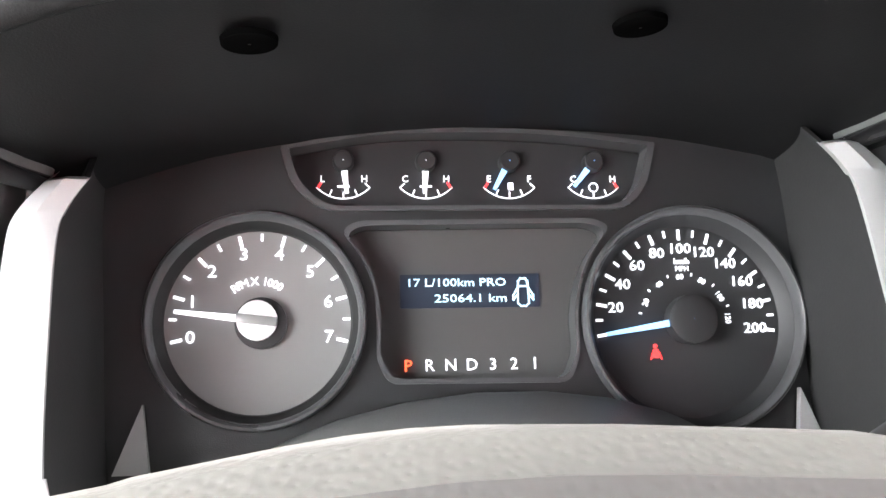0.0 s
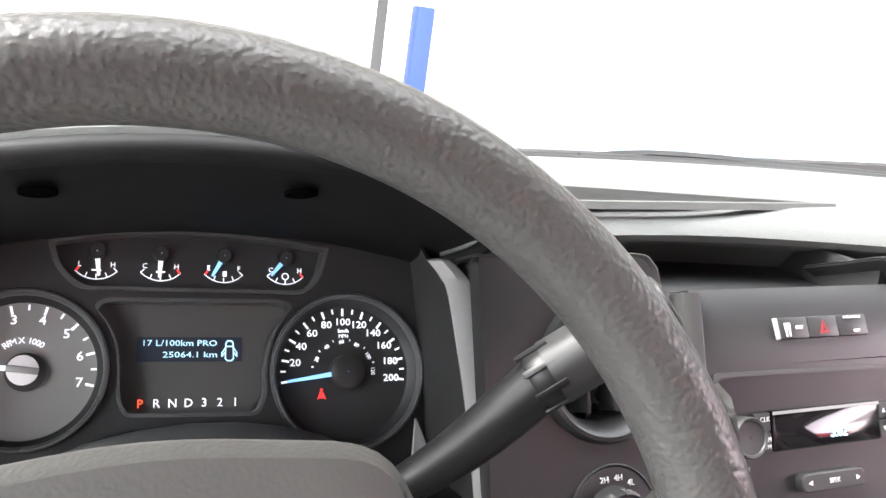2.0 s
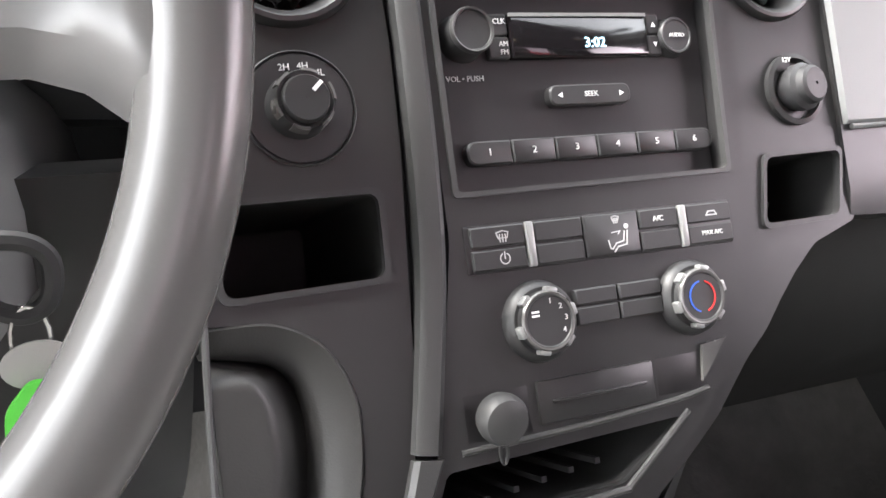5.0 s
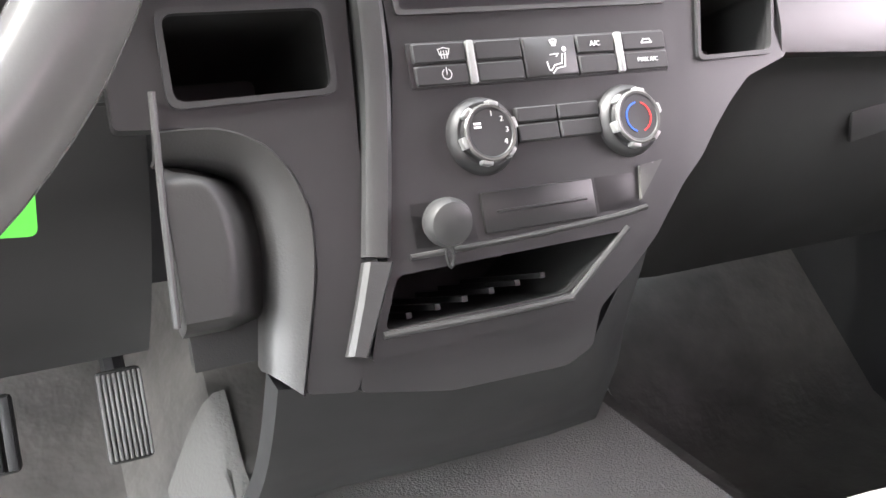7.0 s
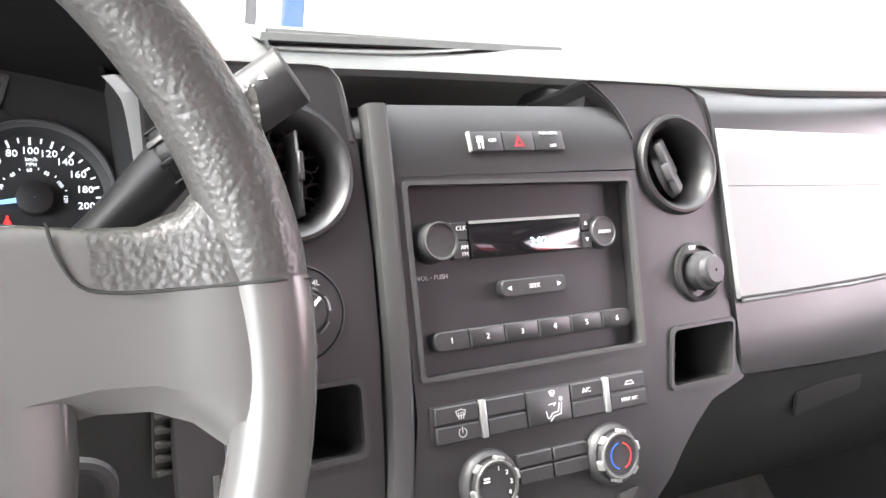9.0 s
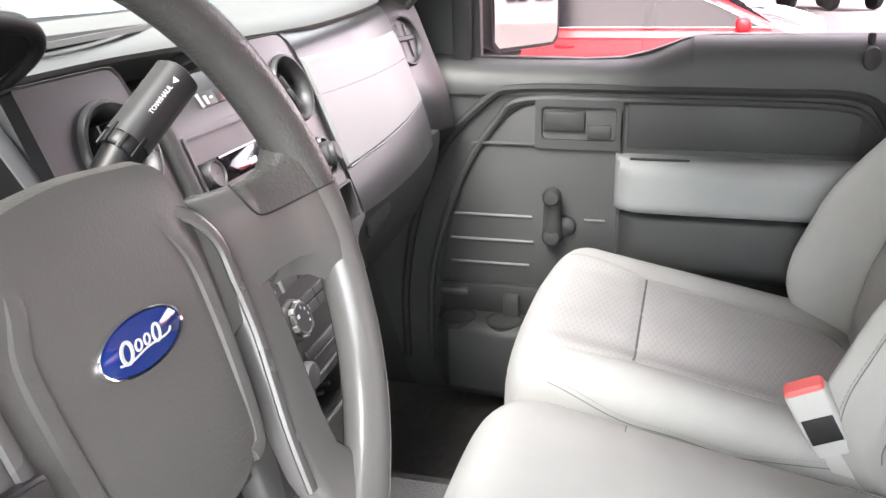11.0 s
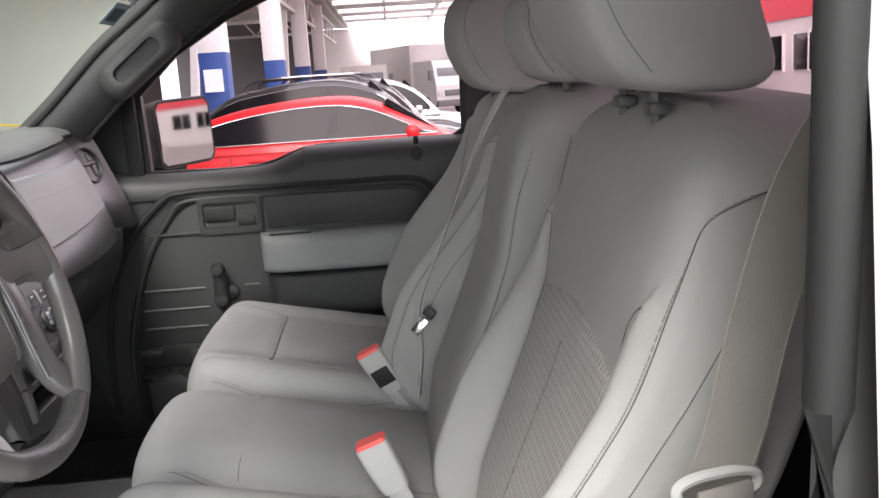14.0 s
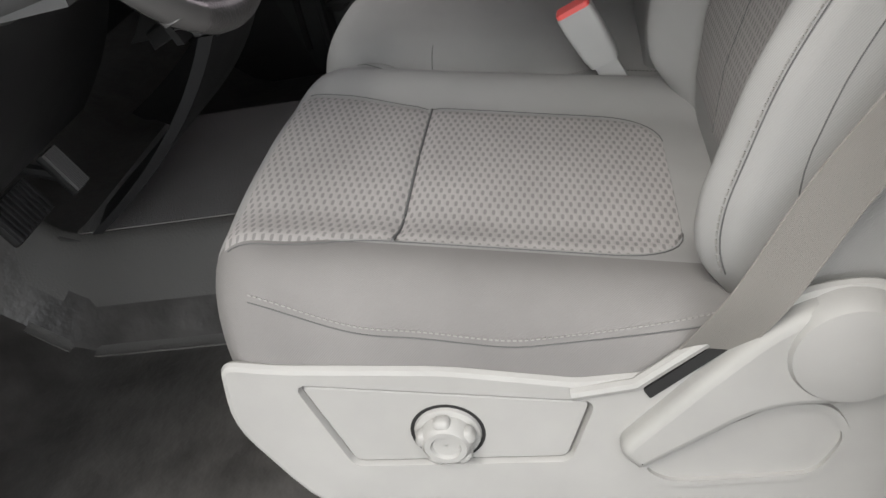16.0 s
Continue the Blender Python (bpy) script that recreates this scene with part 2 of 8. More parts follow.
def plate(bm, outer, holes=(), z0=0.0, z1=0.004, m=None, chamfer=0.0):
    """A flat plate in xy with real holes, from z0 to z1."""
    made = []
    for loop in (outer, *holes):
        vs = [bm.verts.new((x, y, z1, )) for x, y in loop]
        made.append([bm.edges.new((vs[i], vs[(i + 1) % len(vs)])) for i in range(len(vs))])
    edges = [e for some in made for e in some]
    faces = [g for g in bmesh.ops.triangle_fill(bm, use_beauty=True, use_dissolve=False, edges=edges, normal=(0, 0, 1))["geom"] if isinstance(g, bmesh.types.BMFace)]
    grown = bmesh.ops.extrude_face_region(bm, geom=faces)
    vs = [g for g in grown["geom"] if isinstance(g, bmesh.types.BMVert)]
    bmesh.ops.translate(bm, verts=vs, vec=(0, 0, z0 - z1))
    put(bm, list({v for f in faces for v in f.verts} | set(vs)), m)
    return bm


def ring_plate(bm, outer, inner, z0, z1, m=None, lip=0.0):
    """A raised frame between two loops of the same count."""
    rings = [[Vector((x, y, z)) for x, y in loop] for loop, z in ((outer, z0), (outer, z1 - lip), (outer if not lip else [(x * 0.99 + ix * 0.01, y * 0.99 + iy * 0.01) for (x, y), (ix, iy) in zip(outer, inner)], z1), (inner, z1), (inner, z0))]
    if m is not None:
        rings = [[m @ p for p in r] for r in rings]
    return loft(bm, rings, True, False)


def pocket(bm, loop, z0, z1, shrink=0.9, m=None):
    """An open tray: walls from the loop at z0 back to a floor at z1."""
    cx, cy = sum(x for x, y in loop) / len(loop), sum(y for x, y in loop) / len(loop)
    rings = [[Vector((x, y, z0)) for x, y in loop], [Vector((cx + (x - cx) * shrink, cy + (y - cy) * shrink, z1)) for x, y in loop]]
    if m is not None:
        rings = [[m @ p for p in r] for r in rings]
    vs = [[bm.verts.new(p) for p in r] for r in rings]
    n = len(loop)
    for i in range(n):
        bm.faces.new((vs[0][i], vs[0][(i + 1) % n], vs[1][(i + 1) % n], vs[1][i]))
    bm.faces.new(vs[1])
    return bm


def words(name, text, size, m, material, parent=None, align="CENTER", depth=0.0003):
    cu = bpy.data.curves.new(name, "FONT")
    cu.body, cu.size, cu.align_x, cu.align_y, cu.extrude, cu.resolution_u = text, size, align, "CENTER", depth, 2
    ob = new(name, cu)
    ob.data.materials.append(material)
    if parent is not None:
        ob.parent = parent
    ob.matrix_basis = m
    return ob


def solid(name, material, parent, label="", smooth=True):
    """Decorates a function that fills a bmesh."""
    def take(fill):
        bm = bmesh.new()
        fill(bm)
        return part(name, bm, material, parent, label, smooth)
    return take


def boxed(name, size, at, material, parent=None, bevel=0.0, m=None, label="", seg=2):
    return part(name, box(bmesh.new(), size, at, bevel, seg, m), material, parent, label)


def plane_frame(origin, slope):
    """A frame on a leaning panel that faces the seats: x across, y up along it, z out towards the seats."""
    up = Vector((0, slope, 1)).normalized()
    right = Vector((1, 0, 0))
    out = right.cross(up)
    m = Matrix((right, up, out)).transposed().to_4x4()
    m.translation = origin
    return m


STACK = plane_frame((0, 0.465, 0.642), 0.39)
CLUSTER = plane_frame((-0.3553, 0.5879, 0.7395), 0.5) @ Matrix.Rotation(radians(-3.0), 4, "Z")
WHEEL = Matrix.Translation((-0.3968, 0.3231, 0.7387)) @ Matrix.Rotation(radians(90 - 18.84), 4, "X")
OUTSIDE = Matrix.Rotation(radians(2.6), 4, "Y")
GROUND_Z = -0.62


# ---- cab shell ----
def sheet(bm, rows, thick=(0, 0, 0)):
    """A bent panel through rows of points, given thickness along a vector."""
    t = Vector(thick)
    top = [[Vector(p) for p in r] for r in rows]
    n = len(top[0])
    a = [[bm.verts.new(p) for p in r] for r in top]
    b = [[bm.verts.new(p + t) for p in r] for r in top]
    k = len(a)
    for i in range(k - 1):
        for j in range(n - 1):
            bm.faces.new((a[i][j], a[i][j + 1], a[i + 1][j + 1], a[i + 1][j]))
            bm.faces.new((b[i][j], b[i + 1][j], b[i + 1][j + 1], b[i][j + 1]))
    for i in range(k - 1):
        for j in (0, n - 1):
            bm.faces.new((a[i][j], a[i + 1][j], b[i + 1][j], b[i][j]))
    for j in range(n - 1):
        for i in (0, k - 1):
            bm.faces.new((a[i][j], a[i][j + 1], b[i][j + 1], b[i][j]))
    return bm


def hump(x, y):
    """Height of the cab floor: flat wells with a tunnel along the middle and a toe board ahead."""
    s = max(0.0, min(1.0, (0.31 - abs(x - 0.09)) / 0.10))
    s = s * s * (3 - 2 * s)
    toe = max(0.0, y - 0.78)
    return 0.03 + 0.155 * s + toe * 0.9


FX = [-0.86 + 0.043 * i for i in range(41)]
FY = [-0.60 + 0.05 * i for i in range(36)]
setting("cab_floor", sheet(bmesh.new(), [[(x, y, hump(x, y)) for x in FX] for y in FY], (0, 0, -0.03)), VINYL_FLOOR, "black moulded vinyl cab floor with a centre tunnel")
setting("wall_front", box(bmesh.new(), (1.76, 0.03, 0.75), (0, 1.17, 0.40)), PLASTIC_DARK, "dark firewall behind the dashboard")

# roof lining: arched across, closed down to the rear wall
RY = [-0.62, -0.45, -0.2, 0.1, 0.28, 0.37]
RX = [-0.80, -0.74, -0.6, -0.35, 0, 0.35, 0.6, 0.74, 0.80]


def roof_z(x, y):
    return 1.205 - 0.10 * abs(x / 0.82) ** 3.5 - 0.22 * max(0, y - 0.05) ** 1.4 - 0.10 * max(0, -y - 0.35) ** 1.3


setting("ceiling", sheet(bmesh.new(), [[(x, y, roof_z(x, y)) for x in RX] for y in RY], (0, 0, 0.03)), HEADLINER, "grey fabric headliner under the cab roof")
setting("roof", sheet(bmesh.new(), [[(x * 1.12, y, roof_z(x, y) + 0.05) for x in RX] for y in RY], (0, 0, 0.02)), WHITE_PAINT, "white painted steel cab roof")

# rear wall with the back window
bm = bmesh.new()
RM = Matrix.Translation((0, -0.56, 0)) @ Matrix.Rotation(radians(90), 4, "X")
plate(bm, [(-0.86, 0.0), (0.86, 0.0), (0.86, 0.9), (0.80, 1.20), (-0.80, 1.20), (-0.86, 0.9)], [rrect(1.40, 0.30, 0.06, 5, 0, 0.99)], 0, 0.04, RM)
setting("wall_rear", bm, PLASTIC_DARK, "dark trimmed rear wall of the cab")
setting("window_2", plate(bmesh.new(), rrect(1.40, 0.30, 0.06, 5, 0, 0.99), (), 0.018, 0.022, RM), DARK_GLASS, "fixed rear cab window of tinted glass")

# windscreen
WS = [[(x, 0.93 - 0.30 * abs(x / 0.8) ** 2.2, 0.795) for x in RX], [(x * 0.965, 0.40 - 0.12 * abs(x / 0.8) ** 2.2, 1.125 - 0.02 * abs(x / 0.8) ** 3) for x in RX]]
WS.insert(1, [tuple((a + b) / 2 + (0.012 if k == 1 else 0.012 if k == 2 else 0) for k, (a, b) in enumerate(zip(p, q))) for p, q in zip(*WS)])
setting("window_1", sheet(bmesh.new(), WS, (0, 0.004, 0.004)), GLASS, "curved clear windscreen").visible_shadow = False


def pillar(name, sign, label):
    """A broad moulded pillar from the glass edge to the door opening."""
    front = smoothed([(sign * x, y, z) for x, y, z in ((0.735, 0.79, 0.72), (0.715, 0.735, 0.770), (0.705, 0.695, 0.805), (0.70, 0.621, 0.866), (0.70, 0.51, 0.970), (0.70, 0.42, 1.038), (0.695, 0.355, 1.087), (0.68, 0.30, 1.128), (0.66, 0.25, 1.16))], 4)
    rear = smoothed([(sign * x, y, z) for x, y, z in ((0.775, 0.69, 0.62), (0.765, 0.655, 0.69), (0.755, 0.62, 0.745), (0.745, 0.575, 0.797), (0.735, 0.462, 0.897), (0.732, 0.368, 0.968), (0.73, 0.285, 1.025), (0.73, 0.215, 1.067), (0.73, 0.15, 1.10))], 4)
    rings = []
    for a, b in zip(front, rear):
        loop = [a.lerp(b, u) + Vector((-sign * 0.018 * math.sin(math.pi * u) ** 0.8, 0, 0)) for u in [k / 12 for k in range(13)]]
        loop += [b + Vector((sign * 0.012, 0.004, 0.002)), b + Vector((sign * 0.15, 0.075, 0.045)), a + Vector((sign * 0.17, 0.02, 0.03)), a + Vector((sign * 0.02, 0.022, 0.018))]
        rings.append(loop)
    bm = bmesh.new()
    loft(bm, rings)
    ob = setting(name, bm, DOOR_MID, label)
    part("glass_edge", sweep(bmesh.new(), [p + Vector((-sign * 0.003, 0.004, 0.003)) for p in front], circle(0.0065, 8)), RUBBER, ob, "black edge band of the windscreen")
    part("door_seal", sweep(bmesh.new(), [p + Vector((sign * 0.004, -0.004, -0.004)) for p in rear], circle(0.005, 8)), RUBBER, ob, "black rubber seal along the door opening")
    return ob


pillar("pillar_passenger", 1, "grey trimmed windscreen pillar")
pillar("pillar_driver", -1, "grey trimmed windscreen pillar beside the open door")


# ---- dashboard ----
def ease_(a, b, x):
    t = max(0.0, min(1.0, (x - a) / (b - a)))
    return t * t * (3 - 2 * t)


def dash_y(z):
    return 0.465 + 0.39 * (z - 0.642)


dash = thing("dashboard", "dark grey moulded truck dashboard with a padded top", "dashboard")


@solid("top_pad", DASH_TOP, dash, "grained grey-green padded top")
def _(bm):
    xs = [-0.82 + 0.0328 * i for i in range(51)]
    def prof(x):
        e = max(0.0, abs(x) - 0.62) / 0.2
        f = 0.600 + 0.03 * e * e + (0.06 if -0.545 < x < -0.215 else 0)
        if x > -0.06:
            f += (dash_y(0.80) + 0.29 * (max(0.2, min(x, 0.585)) - 0.20) ** 2 + 0.004 + 0.03 * ease_(0.585, 0.65, x) - f) * ease_(-0.06, 0.27, x)
        back = 0.95 - 0.30 * abs(x / 0.8) ** 2.2
        return [(f + 0.035, 0.788), (f + 0.003, 0.799), (f, 0.804), (f + 0.006, 0.812), (f + 0.03, 0.821), (max(f + 0.06, 0.70), 0.825), (max(f + 0.10, back - 0.08), 0.812), (max(f + 0.12, back), 0.795), (max(f + 0.12, back), 0.77), (f + 0.05, 0.772)]
    loft(bm, [[Vector((x, y, z)) for y, z in prof(x)] for x in xs])


@solid("carcass", DASH_BLACK, dash, "black inner dash structure")
def _(bm):
    box(bm, (1.5, 0.20, 0.32), (0.0, 0.78, 0.60))
    box(bm, (0.36, 0.06, 0.20), (-0.37, 0.70, 0.73))


boxed("tray_floor", (0.196, 0.14, 0.006), (-0.018, 0.590, 0.768), PLASTIC_DARK, dash, label="floor of the open storage recess")
boxed("tray_back", (0.196, 0.006, 0.06), (-0.018, 0.662, 0.790), PLASTIC_DARK, dash)
# Side walls coloured dark for the shadow that lies in the recess.
for x in (-0.1165, 0.0715):
    boxed("tray_side", (0.006, 0.085, 0.030), (x, 0.580, 0.781), PLASTIC_DARK, dash)
for brim in ([(-0.225, 0.8125), (-0.160, 0.8122), (-0.126, 0.8115), (-0.118, 0.807), (-0.1142, 0.799), (-0.1105, 0.770)], [(0.0935, 0.770), (0.088, 0.7815), (0.079, 0.793), (0.066, 0.8035), (0.0585, 0.8076), (0.070, 0.8078), (0.110, 0.8070), (0.146, 0.8060), (0.157, 0.8025), (0.163, 0.796), (0.168, 0.781), (0.1705, 0.765)]):
    @solid("fascia_cap", FASCIA, dash, "rounded cap of the fascia under the padded top")
    def _(bm):
        edge = [Vector((p.x, (p.y - 0.642) * 1.0734, 0)) for p in smoothed([(x, z, 0) for x, z in brim], 4)]
        mid = Vector(((edge[0].x + edge[-1].x) / 2, 0.150, 0))
        sheet(bm, [[STACK @ (mid + (p - mid) * q + Vector((0, 0, d))) for p in edge] for q, d in ((0.93, 0.0002), (0.97, 0.0012), (0.990, 0.0004), (1.0, -0.004), (1.0, -0.035), (1.0, -0.066))], (0, 0.001, -0.002))


part("glass_seal", sweep(bmesh.new(), [(x, 0.935 - 0.30 * abs(x / 0.8) ** 2.2, 0.800) for x in [-0.76 + 0.04 * i for i in range(39)]], circle(0.006, 8)), RUBBER, dash, "black seal along the foot of the windscreen")
REC = Matrix.Translation((0, 0.60, 0.8213)) @ Matrix.Rotation(math.atan(0.045), 4, "X")
# No cut in the pad: a dark plate paints the rim's shadowed rear face.
part("pad_shade_plate", plate(bmesh.new(), rounded([(-0.130, 0.014), (0.098, 0.018), (-0.020, 0.040), (-0.118, 0.058)], 0.004), (), -0.004, 0.0010, REC), HOOD_SHADE_BLACK, dash, "thin dark plate painted as shade behind the rim of the pad")
part("pad_crease", sweep(bmesh.new(), [REC @ p for p in smoothed([(-0.128, 0.130, -0.001), (-0.131, 0.065, 0.001), (-0.134, 0.015, 0.001), (-0.122, 0.009, 0.001), (0.0, 0.010, 0.001), (0.102, 0.016, 0.0)], 6)], [(-0.003, -0.003), (0.003, -0.003), (0.0015, 0.0018), (-0.0015, 0.0018)]), DASH_TOP, dash, "raised rim of the recess")


def sv(z):
    return (z - 0.642) * 1.0734


stack = thing("centre_stack", "dark grey centre stack of the dashboard", "dashboard panel", STACK)
LV, RV = (-0.1545, sv(0.7545)), (0.1325, sv(0.7525))
BIN = rounded([(-0.199, sv(0.6450)), (-0.1225, sv(0.6455)), (-0.1235, sv(0.6075)), (-0.199, sv(0.6060))], 0.006)
CUB = rounded([(0.1095, sv(0.6465)), (0.1680, sv(0.6475)), (0.1600, sv(0.6110)), (0.1025, sv(0.6100))], 0.005)


def disc(c, r, n=36):
    return [(c[0] + x, c[1] + y) for x, y in circle(r, n)]


@solid("fascia", FASCIA, stack, "matt charcoal fascia beside the wheel")
def _(bm):
    lower = [(-0.128, 0.49), (-0.136, 0.474), (-0.161, 0.478), (-0.155, 0.4965), (-0.1455, 0.53), (-0.1436, 0.555), (-0.149, 0.573), (-0.160, 0.587), (-0.180, 0.596), (-0.225, 0.598)]
    plate(bm, rounded([(-0.225, sv(0.8115)), (-0.126, sv(0.8105)), (-0.1146, sv(0.799)), (-0.1093, sv(0.768)), (-0.1075, sv(0.71)), (-0.1090, sv(0.66)), (-0.1170, sv(0.56))] + [(x, sv(z)) for x, z in lower], 0.004), [disc(LV, 0.0345), BIN], -0.012, 0.0)



@solid("fascia", FASCIA, stack, "matt charcoal fascia on the passenger side")
def _(bm):
    edge = [(0.0575, 0.8065), (0.146, 0.8050), (0.161, 0.798), (0.1675, 0.781), (0.1723, 0.72), (0.1757, 0.679), (0.1760, 0.640), (0.173, 0.608), (0.154, 0.6023), (0.139, 0.598), (0.122, 0.585), (0.108, 0.572), (0.094, 0.557), (0.0771, 0.5440), (0.052, 0.519), (0.0286, 0.502), (0.0065, 0.4879), (-0.002, 0.470), (-0.020, 0.4635), (-0.088, 0.4650), (-0.135, 0.4735), (-0.130, 0.4900), (-0.012, 0.4920), (0.040, 0.526), (0.0720, 0.562), (0.0825, 0.62), (0.0895, 0.74), (0.0890, 0.780), (0.076, 0.7955)]
    out = rounded([(x, sv(z)) for x, z in edge], 0.004)
    plate(bm, out, [disc(RV, 0.0305), CUB], -0.012, 0.0)


for loop, deep, nm in ((BIN, 0.09, "left"), (CUB, 0.06, "right")):
    @solid("storage_cubby", RUBBER, stack, "open black storage cubby")
    def _(bm):
        pocket(bm, loop, -0.004, -deep * 1.5, 0.9)
    @solid("cubby_rim", KNOB_BLACK, stack)
    def _(bm):
        cx, cy = sum(x for x, y in loop) / len(loop), sum(y for x, y in loop) / len(loop)
        ring_plate(bm, [(cx + (x - cx) * 1.05, cy + (y - cy) * 1.09) for x, y in loop], [(cx + (x - cx) * 0.97, cy + (y - cy) * 0.95) for x, y in loop], -0.002, 0.0022, lip=0.001)

RADIO_HOLE = rounded([(-0.0840, sv(0.7455)), (0.0830, sv(0.7430)), (0.0785, sv(0.6418)), (-0.0850, sv(0.6408))], 0.003)
TRAY_HOLE = rounded([(-0.1190, sv(0.4985)), (-0.0145, sv(0.4990)), (0.0265, sv(0.5240)), (-0.1085, sv(0.5215))], 0.004)


@solid("centre_bezel", FASCIA, stack, "charcoal bezel round the radio and the heater panel")
def _(bm):
    out = rounded([(-0.092, sv(0.7505)), (0.091, sv(0.7490)), (0.0915, sv(0.74)), (0.085, sv(0.62)), (0.075, sv(0.56)), (0.043, sv(0.523)), (-0.006, sv(0.4885)), (-0.128, sv(0.4865)), (-0.108, sv(0.54)), (-0.092, sv(0.62))], [0.0005, 0.0005, 0.001, 0.01, 0.02, 0.02, 0.01, 0.002, 0.01, 0.005])
    plate(bm, out, [RADIO_HOLE, TRAY_HOLE], -0.010, 0.004)


def brow(v):
    """How far the bezel's upper part leans out, or back, at height v."""
    return 0.0042 - 5.0 * max(0.0, v - 0.118) ** 2


@solid("bezel_brow", FASCIA, stack, "upper part of the bezel, curving back towards the top")
def _(bm):
    rows = []
    for k in range(15):
        v = sv(0.7500) + (sv(0.7915) - sv(0.7500)) * min(1.0, k / 13)
        c = max(0.0, v - sv(0.7800)) / (sv(0.7915) - sv(0.7800))
        right = 0.0912 - 0.004 * ease_(sv(0.765), sv(0.789), v) - 0.012 * c ** 3
        rows.append([(-0.092 + (right + 0.092) * j / 24, v, brow(v) - (0.02 if k == 14 else 0.0)) for j in range(25)])
    sheet(bm, rows, (0, 0, -0.006))


@solid("side_strip", STRIP_GREY, stack, "grey ribbed strip along the bezel")
def _(bm):
    sweep(bm, smoothed([(-0.0965, sv(0.79), 0.0), (-0.0970, sv(0.74), 0.001), (-0.0985, sv(0.66), 0.001), (-0.1020, sv(0.61), 0.001), (-0.1095, sv(0.566), 0.001), (-0.1165, sv(0.531), 0.001)], 5), [(-0.0078, -0.006), (0.0078, -0.006), (0.0068, 0.004), (0.0035, 0.006), (-0.0035, 0.006), (-0.0066, 0.003)], (0, 0, 1))


part("strip_foot", loft(bmesh.new(), [[Vector((x, sv(z), w)) for x, z, w in ((a, za, -0.008), (a, za, 0.0045), (a + 0.0025, za, 0.0070), (b - 0.002, zb, 0.0070), (b, zb, 0.0045), (b, zb, -0.008))] for a, za, b, zb in ((-0.1240, 0.5298, -0.1092, 0.5280), (-0.1310, 0.5110, -0.1185, 0.5095), (-0.1395, 0.4905, -0.1295, 0.4888))]), STRIP_GREY, stack, "grey foot of the side strip")


@solid("bezel_lip", STRIP_GREY, stack, "satin lip round the radio opening")
def _(bm):
    ring_plate(bm, [(x * 1.03, (y - 0.055) * 1.04 + 0.055) for x, y in RADIO_HOLE], [(x * 0.995, (y - 0.055) * 0.995 + 0.055) for x, y in RADIO_HOLE], 0.001, 0.0056, lip=0.001)


@solid("lower_tray", RUBBER, stack, "open ribbed tray under the heater panel")
def _(bm):
    pocket(bm, TRAY_HOLE, 0.0, -0.12, 0.95)


for i in range(6):
    boxed("tray_rib", (0.003, 0.003, 0.10), (-0.10 + 0.016 * i, sv(0.502) + 0.0015 * i, -0.06), PLASTIC_DARK, stack)


@solid("tray_lip", STRIP_GREY, stack)
def _(bm):
    sweep(bm, smoothed([(-0.1205, sv(0.4965), 0.005), (-0.066, sv(0.4958), 0.006), (-0.018, sv(0.4965), 0.0055), (-0.010, sv(0.4990), 0.005), (0.030, sv(0.5255), 0.004)], 4), circle(0.0019, 8), (0, 0, 1))


def air_vent(c, turn, closed, label, size):
    """A round vent: ring, dark barrel, turning vanes and a honeycomb behind."""
    m = Matrix.Translation((c[0], c[1], 0)) @ Matrix.Scale(size, 4)
    @solid("vent_ring", FASCIA, stack, label)
    def ring(bm):
        lathe(bm, [(0.0455, -0.006), (0.0455, 0.002), (0.0435, 0.006), (0.041, 0.0065), (0.0375, 0.004), (0.033, -0.010), (0.032, -0.03)], 40, m, False)
    ob = ring
    @solid("barrel", RUBBER, ob)
    def _(bm):
        lathe(bm, [(0.033, -0.012), (0.0325, -0.05), (0.001, -0.0505)], 32, m, False)
    if closed:
        tip = m @ Matrix.Translation((0, 0, -0.013)) @ Matrix.Rotation(radians(24), 4, "Z") @ Matrix.Rotation(radians(turn), 4, "Y")
        @solid("vane", STRIP_GREY, ob, "round flap turned half shut")
        def _(bm):
            lathe(bm, [(0.0005, 0.0045), (0.016, 0.0035), (0.026, 0.001), (0.0285, -0.002), (0.0285, -0.004), (0.0005, -0.004)], 32, tip, False)
        @solid("vane_tab", STRIP_GREY, ob, "stepped thumb tab")
        def _(bm):
            for px, py, w, h in ((-0.012, 0.016, 0.022, 0.022), (-0.014, 0.000, 0.030, 0.016), (-0.016, -0.014, 0.020, 0.016)):
                box(bm, (w, h, 0.007), (px, py, 0.005), 0.002, 2, tip)
    else:
        for k, off in enumerate((-0.012, 0.010)):
            @solid("vane", KNOB_BLACK, ob)
            def _(bm):
                h = 2 * math.sqrt(0.031 ** 2 - off ** 2) - 0.004
                box(bm, (0.0025, h, 0.026), (off, 0, -0.012), 0.001, 1, m)
                box(bm, (0.004, h * 0.35, 0.006), (off, 0.004, 0.002), 0.001, 1, m)
        @solid("honeycomb", DASH_BLACK, ob)
        def _(bm):
            for i in range(-3, 4):
                for j in range(-3, 4):
                    x, y = i * 0.0105 + (0.00525 if j % 2 else 0), j * 0.0091
                    if x * x + y * y < 0.028 ** 2:
                        ring_plate(bm, [(x + a, y + b) for a, b in circle(0.0064, 6)], [(x + a, y + b) for a, b in circle(0.0055, 6)], -0.034, -0.022, m)


air_vent(LV, 0, False, "round black air vent with open vanes", 0.88)
air_vent(RV, 34, True, "round black air vent turned half shut", 0.785)


